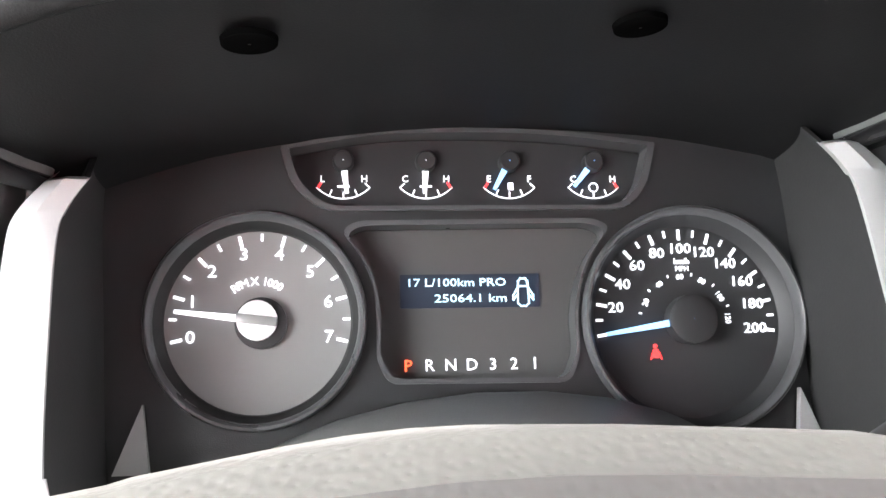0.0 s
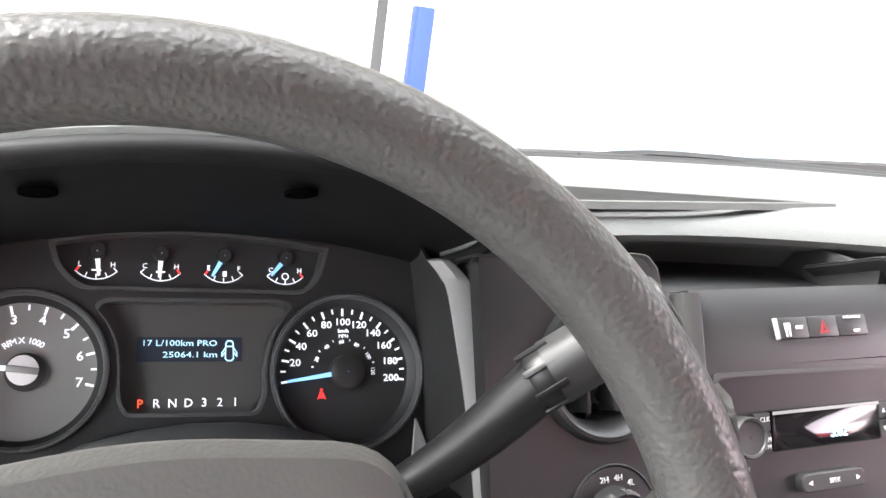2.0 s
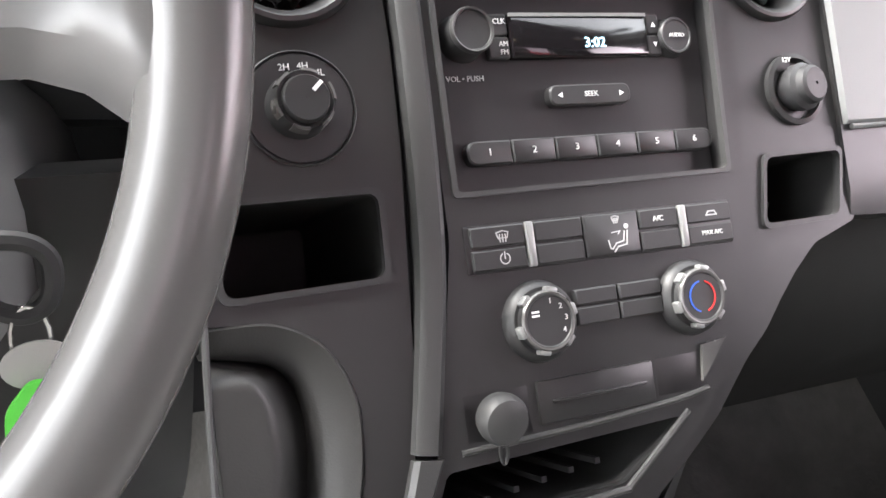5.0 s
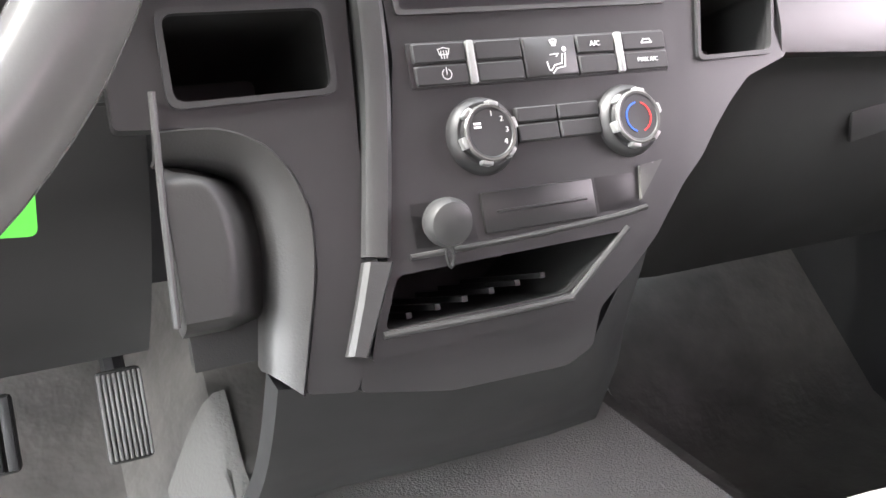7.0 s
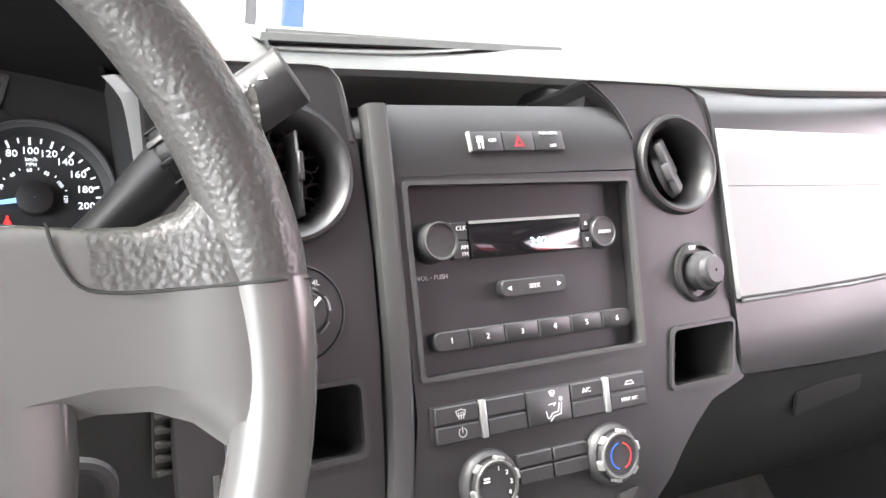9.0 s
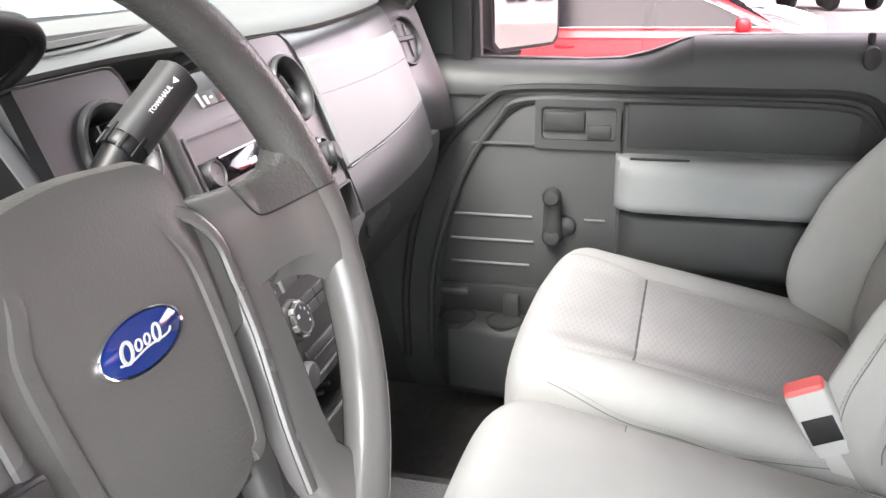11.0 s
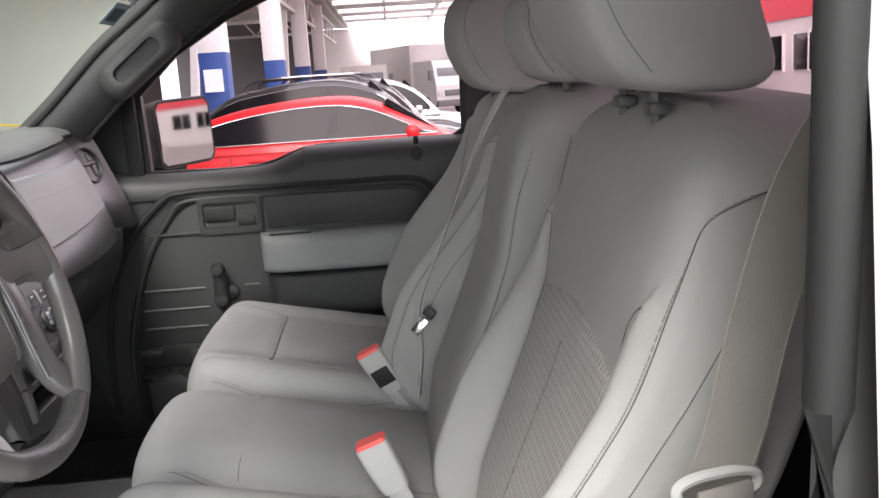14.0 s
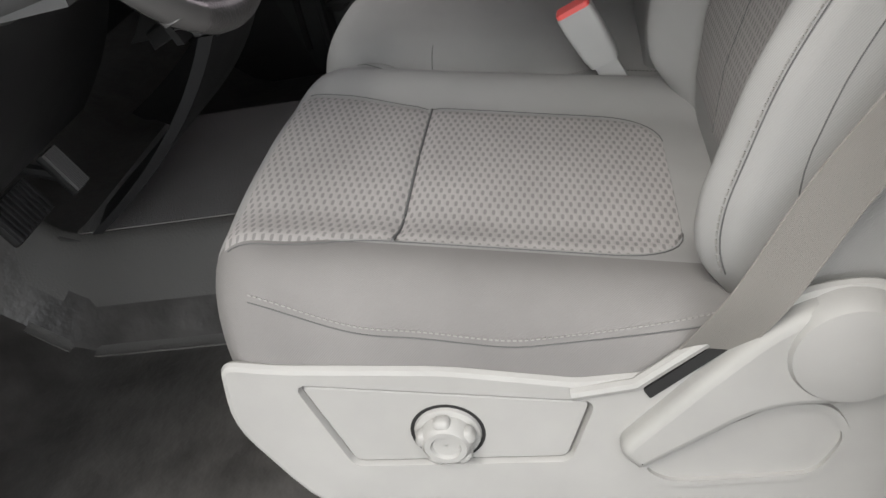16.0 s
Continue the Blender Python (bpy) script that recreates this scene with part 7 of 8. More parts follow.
for a in range(0, 360, 72):
    boxed("lobe", (0.012, 0.016, 0.014), (0, 0, 0), SEAT_PLASTIC, kn, 0.005, SIDEF @ Matrix.Translation((-0.111, 0.230, 0.020)) @ Matrix.Rotation(radians(a + 90), 4, "Z") @ Matrix.Translation((0.022, 0, 0)), seg=3)
ARM = rounded(side([(-0.035, 0.210), (-0.115, 0.288), (-0.165, 0.332), (-0.205, 0.352), (-0.262, 0.345), (-0.275, 0.30), (-0.262, 0.262), (-0.225, 0.245), (-0.165, 0.250), (-0.075, 0.195), (-0.055, 0.182)]), [0.02, 0.03, 0.03, 0.03, 0.03, 0.03, 0.03, 0.03, 0.03, 0.01, 0.01])
part("recline_lever", slab(bmesh.new(), ARM, 0.008, 0.030, 0.010, SIDEF, 4), SEAT_PLASTIC, driver, "long moulded recline lever")
POCKET = rounded(side([(-0.050, 0.176), (-0.175, 0.240), (-0.215, 0.235), (-0.232, 0.195), (-0.205, 0.150), (-0.075, 0.150)]), 0.018)
part("lever_pocket", ring_plate(bmesh.new(), inset(POCKET, -0.003), inset(POCKET, 0.004), 0.010, 0.0165, SIDEF, lip=0.002), SEAT_PLASTIC, driver, "shallow moulded panel under the lever")
part("trim_slot", plate(bmesh.new(), rounded(side([(-0.065, 0.268), (-0.150, 0.330), (-0.155, 0.320), (-0.070, 0.258)]), 0.002), (), 0.010, 0.0150, SIDEF), RUBBER, driver)
part("trim_rail", sweep(bmesh.new(), [SIDEF @ Vector((*p, 0.012)) for p in side([(-0.005, 0.268), (-0.060, 0.274), (-0.150, 0.337)])], circle(0.006, 8), (1, 0, 0)), SEAT_PLASTIC, driver)
part("hinge_cover", lathe(bmesh.new(), [(0.052, 0.0), (0.052, 0.026), (0.046, 0.034), (0.030, 0.038), (0.001, 0.039)], 32, SIDEF @ Matrix.Translation((0.225, 0.302, 0)), False), SEAT_PLASTIC, driver, "round hinge cover")


# belt buckles and belts
BUCKLE_GREY = surface("buckle_grey", (0.40, 0.40, 0.39), 0.5, bump=0.05)
BUCKLE_RED = surface("buckle_red", (0.75, 0.10, 0.09), 0.45, bump=0.02)


BELT_PALE = surface("belt_pale", (0.40, 0.395, 0.385), 0.7, grain=380, bump=0.3, depth=0.0006, pattern="twill")


def buckle(name, base, tip, label, tag=False):
    base, tip = Vector(base), Vector(tip)
    ob = thing(name, label, "seat belt buckle", look(base, base + (tip - base)) @ Matrix.Rotation(math.pi, 4, "Y") @ Matrix.Rotation(radians(75), 4, "Z"))
    ln = (tip - base).length
    part("body", loft(bmesh.new(), [[Vector((x * s, y * s, z)) for x, y in rrect(0.046, 0.024, 0.007, 4)] for z, s in ((-0.002, 0.8), (ln * 0.15, 0.92), (ln * 0.6, 1.0), (ln * 0.97, 1.0), (ln, 0.95))]), BUCKLE_GREY, ob, "grey buckle body")
    part("release_button", loft(bmesh.new(), [[Vector((x * s, y * s, z)) for x, y in rrect(0.043, 0.021, 0.005, 4)] for z, s in ((ln - 0.010, 1.0), (ln + 0.004, 1.0), (ln + 0.006, 0.9))]), BUCKLE_RED, ob, "red release button")
    part("stalk", sweep(bmesh.new(), [(0, 0, -0.055), (0, 0, 0.004)], rrect(0.030, 0.006, 0.002, 2), (0, 1, 0)), BUCKLE_GREY, ob)
    if tag:
        boxed("label_patch", (0.034, 0.001, 0.034), (0, 0.0125, ln * 0.42), PLASTIC_DARK, ob, 0.0004)
        boxed("label_patch", (0.034, 0.001, 0.034), (0, -0.0125, ln * 0.42), PLASTIC_DARK, ob, 0.0004)
    return ob


buckle("belt_buckle", (-0.151, -0.066, 0.360), (-0.157, -0.037, 0.431), "grey seat belt buckle with a red button beside the driver seat")
buckle("belt_buckle", (0.235, -0.065, 0.345), (0.228, -0.025, 0.420), "grey seat belt buckle with a black label beside the passenger seat", True)


def strap(pts, width, label, mat, across=(1, 0, 0), twist=0.0):
    """A belt: a woven band with a stitched edge on either side, twisted on its way down."""
    def turned(sec):
        def at(t):
            a = radians(twist) * ease(0.10, 0.50, t)
            return [(x * math.cos(a) - y * math.sin(a), x * math.sin(a) + y * math.cos(a)) for x, y in sec]
        return at
    ob = thing("seat_belt", label, "seat belt")
    line = smoothed(pts, 8)
    part("webbing", sweep(bmesh.new(), line, turned(rounded([(-width / 2, -0.0008), (width / 2, -0.0008), (width / 2, 0.0008), (-width / 2, 0.0008)], 0.0004, 1)), across), mat, ob)
    for s in (-1, 1):
        part("selvedge", sweep(bmesh.new(), line, turned([(s * width * 0.49 + x, y) for x, y in circle(0.0013, 6)]), across), mat, ob)
    return ob


strap([(-0.80, -0.41, 1.02), (-0.745, -0.385, 0.93), (-0.705, -0.36, 0.85), (-0.690, -0.340, 0.76), (-0.685, -0.320, 0.66), (-0.682, -0.300, 0.61), (-0.674, -0.265, 0.545), (-0.667, -0.208, 0.461), (-0.662, -0.160, 0.375), (-0.648, -0.132, 0.325), (-0.628, -0.112, 0.285)], 0.046, "beige woven seat belt hanging beside the driver seat", BELT, (1.0, 0.10, 0.0))
tong = thing("belt_tongue", "pale plastic belt tongue resting on the seat belt", "seat belt tongue", Matrix.Translation((-0.690, -0.309, 0.632)) @ Matrix.Rotation(radians(-74), 4, "Z") @ Matrix.Rotation(radians(-8), 4, "X"))
part("loop", sweep(bmesh.new(), smoothed([(-0.033, 0, 0.005), (-0.028, 0, -0.007), (0, 0, -0.009), (0.030, 0, -0.008), (0.034, 0, 0.002), (0.02, 0, 0.008), (-0.015, 0, 0.010)], 4, True), circle(0.0042, 8), (0, 1, 0), True), BUCKLE_GREY, tong)
boxed("belt_fold", (0.046, 0.007, 0.022), (0.004, -0.004, -0.010), BELT, tong, 0.003)
boxed("belt_fold", (0.042, 0.005, 0.016), (0.002, -0.004, -0.030), BELT, tong, 0.002)
strap([(0.168, -0.285, 0.870), (0.165, -0.252, 0.820), (0.166, -0.210, 0.735), (0.168, -0.165, 0.625), (0.168, -0.122, 0.520), (0.156, -0.120, 0.44), (0.158, -0.11, 0.36)], 0.020, "pale grey seat belt lying between the seats", BELT_PALE, (0.25, -0.9, -0.4), -27)
tn = thing("belt_tongue", "bright steel belt tongue hanging between the seats", "seat belt tongue", Matrix.Translation((0.150, -0.132, 0.505)) @ Matrix.Rotation(radians(40), 4, "X") @ Matrix.Rotation(radians(70), 4, "Z"))
boxed("blade", (0.016, 0.003, 0.030), (0, 0, -0.022), CHROME, tn, 0.001)
boxed("grip", (0.020, 0.008, 0.018), (0, 0, 0.006), PLASTIC_DARK, tn, 0.003)

# ---- B pillar and door opening on the driver side ----
@solid("pillar_rear", DASH_GREY, None)
def pillar_b(bm):
    rings = []
    for z, dx in ((0.0, 0.0), (0.5, 0.0), (0.9, 0.0), (1.05, 0.02), (1.18, 0.06)):
        rings.append([Vector((x + dx, y, z)) for x, y in rounded([(-0.775, -0.56), (-0.775, -0.385), (-0.79, -0.325), (-0.885, -0.285), (-0.885, -0.56)], 0.015)])
    loft(bm, rings)
tagged(pillar_b, "dark grey trimmed rear door pillar", "pillar", kind="structure")
s_ = part("door_seal", sweep(bmesh.new(), smoothed([(-0.892, -0.280, 0.05), (-0.893, -0.280, 0.5), (-0.893, -0.280, 0.9), (-0.875, -0.280, 1.06), (-0.80, -0.26, 1.145), (-0.74, -0.1, 1.165), (-0.72, 0.2, 1.15)], 6), circle(0.011, 10)), RUBBER, None)
tagged(s_, "black rubber seal round the open driver doorway", "seal", kind="structure")
@solid("body_side", WHITE_PAINT, None)
def body_side(bm):
    for y0, y1 in ((-1.3, -0.288),):
        rings = []
        for z, dx in ((-0.35, 0.0), (0.0, -0.03), (0.5, -0.04), (0.75, -0.02), (0.9, 0.0), (1.05, 0.03), (1.2, 0.09)):
            rings.append([Vector((x + dx, y, z)) for x, y in ((-0.905, y1), (-0.945, y1 - 0.012), (-0.955, y1 - 0.06), (-0.955, y0), (-0.905, y0))])
        loft(bm, rings)
tagged(body_side, "white painted body side behind the open door", "body panel", kind="structure")
setting("sill", box(bmesh.new(), (0.09, 1.25, 0.10), (-0.90, 0.30, -0.02), 0.02), PLASTIC_DARK, "dark door sill of the open driver doorway")
setting("wall_passenger", box(bmesh.new(), (0.05, 1.9, 0.75), (0.93, 0.2, 0.28)), WHITE_PAINT, "white outer skin of the passenger side")
setting("wall_quarter", box(bmesh.new(), (0.04, 0.22, 1.2), (0.86, -0.48, 0.6)), PLASTIC_DARK, "dark trimmed rear quarter of the cab")
setting("wall_kick_passenger", box(bmesh.new(), (0.07, 0.62, 0.60), (0.855, 0.89, 0.30)), PLASTIC_DARK, "dark kick panel ahead of the passenger door")
setting("wall_kick", box(bmesh.new(), (0.04, 0.45, 0.75), (-0.86, 0.92, 0.40)), DASH_GREY, "dark kick panel beside the pedals")
setting("bonnet", sheet(bmesh.new(), [[(x, y, z - 0.05 * abs(x / 0.85) ** 3) for x in RX] for y, z in ((0.98, 0.74), (1.4, 0.73), (1.9, 0.69), (2.2, 0.62))], (0, 0, -0.02)), WHITE_PAINT, "white painted bonnet ahead of the windscreen")
wiper = thing("wiper", "black windscreen wiper lying along the cowl", "wiper")
part("arm", sweep(bmesh.new(), smoothed([(0.05, 0.985, 0.785), (0.20, 0.982, 0.803), (0.42, 0.93, 0.800), (0.60, 0.86, 0.798)], 5), circle(0.005, 6)), RUBBER, wiper)
part("blade", sweep(bmesh.new(), smoothed([(0.10, 0.972, 0.797), (0.30, 0.955, 0.797), (0.62, 0.84, 0.797)], 5), circle(0.006, 6)), RUBBER, wiper)
setting("cowl", box(bmesh.new(), (1.6, 0.14, 0.03), (0, 0.99, 0.765), 0.01), PLASTIC_DARK, "black cowl grille under the windscreen")

# ---- roof fittings ----
mir = thing("rear_view_mirror", "black rear-view mirror on the windscreen", "mirror", Matrix.Translation((-0.002, 0.398, 1.081)) @ Matrix.Rotation(radians(-25), 4, "Z") @ Matrix.Rotation(radians(90), 4, "X") @ Matrix.Rotation(radians(6), 4, "X") @ Matrix.Rotation(radians(-6), 4, "Z") @ Matrix.Scale(0.89, 4))
part("housing", loft(bmesh.new(), [[Vector((x * s, y * s, z)) for x, y in rounded([(-0.120, -0.030), (0.120, -0.030), (0.126, 0.02), (0.110, 0.036), (-0.110, 0.036), (-0.126, 0.02)], 0.014)] for z, s in ((-0.035, 0.6), (-0.02, 0.9), (0.0, 1.0), (0.004, 0.98))]), PLASTIC_DARK, mir)
part("mirror_glass", plate(bmesh.new(), [(x * 0.94, y * 0.90) for x, y in rounded([(-0.120, -0.030), (0.120, -0.030), (0.126, 0.02), (0.110, 0.036), (-0.110, 0.036), (-0.126, 0.02)], 0.014)], (), 0.003, 0.0055), MIRROR_IN, mir)
part("stem", sweep(bmesh.new(), [(0, 0, -0.03), (0, 0.02, -0.06), (0, 0.05, -0.10)], circle(0.012, 10), (1, 0, 0)), PLASTIC_DARK, mir)


def visor(x0, x1, label, patch):
    ob = thing("sun_visor", label, "sun visor", Matrix.Translation(((x0 + x1) / 2, 0.195, 1.146)) @ Matrix.Rotation(radians(-9), 4, "X"))
    part("flap", box(bmesh.new(), (x1 - x0, 0.20, 0.022), (0, 0, 0), 0.010, 3), HEADLINER, ob, "grey cloth-covered visor flap")
    part("rod", sweep(bmesh.new(), [(-(x1 - x0) / 2 - 0.03, 0.092, 0.004), ((x1 - x0) / 2 + 0.02, 0.092, 0.004)], circle(0.006, 8)), DASH_GREY, ob)
    boxed("clip", (0.03, 0.03, 0.02), (-(x1 - x0) / 2 - 0.02, 0.092, 0.006), DASH_GREY, ob, 0.004)
    if patch:
        lab = boxed("warning_label", (0.095, 0.115, 0.001), (0.175, -0.005, -0.0115), PRINT, ob, 0, label="white printed warning label with a yellow band")
        boxed("label_band", (0.093, 0.022, 0.0006), (0.175, -0.050, -0.0123), surface("label_yellow", (0.75, 0.6, 0.15), 0.6, bump=0), lab)
        for k in range(6):
            boxed("label_line", (0.003, 0.070, 0.0004), (0.145 + 0.012 * k, 0.008, -0.0122), surface("label_ink", (0.35, 0.35, 0.35), 0.6, bump=0) if k == 0 else bpy.data.materials["label_ink"], lab)
    return ob


visor(0.14, 0.64, "grey folded sun visor with a printed label", True)
visor(-0.64, -0.14, "grey folded sun visor over the driver seat", False)
dome = thing("dome_lamp", "small lit dome lamp on the headliner", "lamp", Matrix.Translation((0.06, -0.20, 1.2)) @ Matrix.Scale(0.5, 4))
part("lamp_rim", loft(bmesh.new(), [[Vector((x * s, y * s, z)) for x, y in rrect(0.11, 0.17, 0.03, 4)] for z, s in ((0.006, 1.0), (-0.008, 0.97), (-0.014, 0.85))]), SEAT_PLASTIC, dome)
part("lens", loft(bmesh.new(), [[Vector((x * s, y * s, z)) for x, y in rrect(0.09, 0.13, 0.025, 4)] for z, s in ((-0.013, 1.0), (-0.022, 0.9), (-0.026, 0.5))]), glowing("lamp_lens", (1.0, 0.80, 0.55), 0.4), dome, "warm lit lens")

# window stickers
SU = Vector((0.99, -0.13, -0.06)).normalized()
SV = (Vector((0.0, -0.76, 0.65)) - SU * Vector((0.0, -0.76, 0.65)).dot(SU)).normalized()
SM = Matrix((SU, SV, SU.cross(SV))).transposed().to_4x4()
SM.translation = (0.605, 0.408, 1.068)
st = thing("window_sticker", "pale blue permit stickers on the windscreen", "sticker", SM)
STICK = [surface("sticker_pale", (0.62, 0.72, 0.78), 0.6, bump=0), surface("sticker_blue", (0.32, 0.42, 0.46), 0.6, bump=0), surface("sticker_dark", (0.06, 0.10, 0.11), 0.6, bump=0)]
for k, (u, v, w_, h_, c) in enumerate(((-0.004, -0.040, 0.066, 0.058, 1), (-0.002, -0.042, 0.046, 0.034, 2), (0.006, 0.016, 0.066, 0.026, 0), (0.022, -0.002, 0.026, 0.014, 0), (0.004, 0.040, 0.062, 0.022, 0), (-0.034, 0.004, 0.026, 0.014, 2), (-0.030, 0.055, 0.026, 0.013, 2), (0.040, 0.040, 0.022, 0.012, 2), (0.010, 0.018, 0.052, 0.006, 2))):
    boxed("sheet_of_paper", (w_, h_, 0.0006), (u, v, 0.0004 * k), STICK[c], st)

# wing mirror outside the window
wm = thing("wing_mirror", "black trailer-tow wing mirror outside the side window", "mirror")
NM = Vector((-0.57, -0.81, 0.025)).normalized()
MM = NM.to_track_quat("Z", "Y").to_matrix().to_4x4()
MM.translation = (1.08, 0.446, 0.760)
wm.matrix_world = MM
part("shell", loft(bmesh.new(), [[Vector((x * s, y * s, z)) for x, y in rrect(0.19, 0.175, 0.025, 5)] for z, s in ((-0.075, 0.6), (-0.05, 0.92), (0.0, 1.0), (0.006, 0.98))]), PLASTIC_DARK, wm)
part("mirror_glass", sheet(bmesh.new(), [[(0.0865 * u, 0.079 * v, 0.0125 - ((0.0865 * u) ** 2 + (0.079 * v) ** 2) / 1.8) for u in [i / 10 - 1 for i in range(21)]] for v in [i / 10 - 1 for i in range(21)]], (0, 0, -0.003)), MIRROR, wm, "slightly domed mirror glass")
part("arm", sweep(bmesh.new(), [(0.02, -0.085, -0.04), (-0.10, -0.105, -0.09), (-0.2, -0.10, -0.14)], circle(0.018, 10), (0, 1, 0)), PLASTIC_DARK, wm)

# ---- floor things ----
mat_ = sheet(bmesh.new(), [[(x, y, hump(x, y) + 0.006) for x in [-0.115 + 0.0395 * i for i in range(11)]] for y in [0.32 + 0.045 * i for i in range(11)]], (0, 0, -0.005))
tagged(part("floor_mat", mat_, CARPET, None, "grey carpet mat over the centre tunnel"), category="floor mat")
for nm, x, z, w_, h_, lab in (("accelerator_pedal", -0.222, 0.35, 0.032, 0.068, "ribbed black accelerator pedal"), ("brake_pedal", -0.335, 0.355, 0.085, 0.055, "ribbed black brake pedal")):
    pd = thing(nm, lab, "pedal", Matrix.Translation((x, 0.66, z)) @ Matrix.Rotation(radians(-25), 4, "X"))
    boxed("pad", (w_, 0.014, h_), (0, 0, 0), RUBBER, pd, 0.004)
    for k in range(9):
        boxed("rib", (w_ * 0.08, 0.006, h_ * 0.92), (w_ * (-0.44 + 0.11 * k), -0.009, 0), DASH_GREY if nm[0] == "a" else PLASTIC_DARK, pd, 0.001)
    part("arm", sweep(bmesh.new(), [(0, 0.01, 0), (0, 0.09, 0.08), (0, 0.16, 0.24)], circle(0.009, 8), (1, 0, 0)), PLASTIC_DARK, pd)

keys = thing("ignition_key", "black ignition key with a ring and a green tag", "key", Matrix.Translation((-0.279, 0.418, 0.635)) @ Matrix.Scale(0.92, 4))
GREEN = surface("tag_green", (0.10, 0.60, 0.06), 0.4, bump=0.02)
part("key_blade", sweep(bmesh.new(), [(-0.045, 0.012, 0.016), (-0.004, 0.002, 0.004)], circle(0.007, 10), (0, 1, 0)), PLASTIC_DARK, keys)
part("key_head", sweep(bmesh.new(), smoothed([(-0.004, 0, 0.016), (0.010, -0.002, 0.017), (0.018, -0.003, 0.009), (0.016, -0.004, -0.006), (0.006, -0.004, -0.011), (-0.006, -0.002, -0.004)], 4, True), circle(0.0040, 8), (0, 1, 0), True), PLASTIC_DARK, keys)
part("key_ring", sweep(bmesh.new(), [(0.008 + 0.007 * math.cos(a), -0.006, -0.020 + 0.013 * math.sin(a)) for a in [math.pi * 2 * i / 20 for i in range(20)]], circle(0.0010, 6), (0, 1, 0), True), CHROME, keys)
part("paper_tag", plate(bmesh.new(), [(0.010 + x, -0.030 + y) for x, y in circle(0.014, 24, 0.010)], (), 0.0, 0.0012, Matrix.Translation((0, -0.008, 0)) @ Matrix.Rotation(radians(90), 4, "X")), SEAT_PLASTIC, keys, "round white paper tag")
part("key_tag", plate(bmesh.new(), rounded([(0.006, -0.034), (0.016, -0.036), (0.022, -0.046), (0.020, -0.072), (-0.006, -0.070), (-0.004, -0.046)], 0.004), (), 0.0, 0.003, Matrix.Translation((0, -0.011, 0)) @ Matrix.Rotation(radians(90), 4, "X")), GREEN, keys, "bright green plastic key tag")

# ---- outside ----
def outside(x, y, z=0.0, turn=0.0):
    return OUTSIDE @ Matrix.Translation((x, y, GROUND_Z + z)) @ Matrix.Rotation(radians(turn), 4, "Z")


bm = bmesh.new()
plate(bm, [(-300, -300), (300, -300), (300, 300), (-300, 300)], (), GROUND_Z - 0.2, GROUND_Z, OUTSIDE)
setting("ground", bm, GROUND, "pale concrete yard", False)

RED_PAINT = surface("red_paint", (0.46, 0.008, 0.013), 0.4, bump=0, coat=0.1, vary=0.03)
DARK_PAINT = surface("dark_paint", (0.012, 0.012, 0.014), 0.22, bump=0, coat=0.8, vary=0.03)
SILVER_PAINT = surface("silver_paint", (0.45, 0.46, 0.48), 0.25, 0.4, bump=0, coat=0.6, vary=0.03)
CAR_GLASS = surface("car_glass", (0.006, 0.006, 0.007), 0.12, bump=0, sheen=0.02)
CAR_GLASS.node_tree.nodes["Principled BSDF"].inputs["Specular IOR Level"].default_value = 0.12
for m_, v_ in ((CAR_GLASS, 0.06), (RED_PAINT, 0.25)):
    m_.node_tree.nodes["Principled BSDF"].inputs["Specular IOR Level"].default_value = v_
LAMP_GLASS = surface("lamp_glass", (0.7, 0.7, 0.7), 0.1, bump=0)


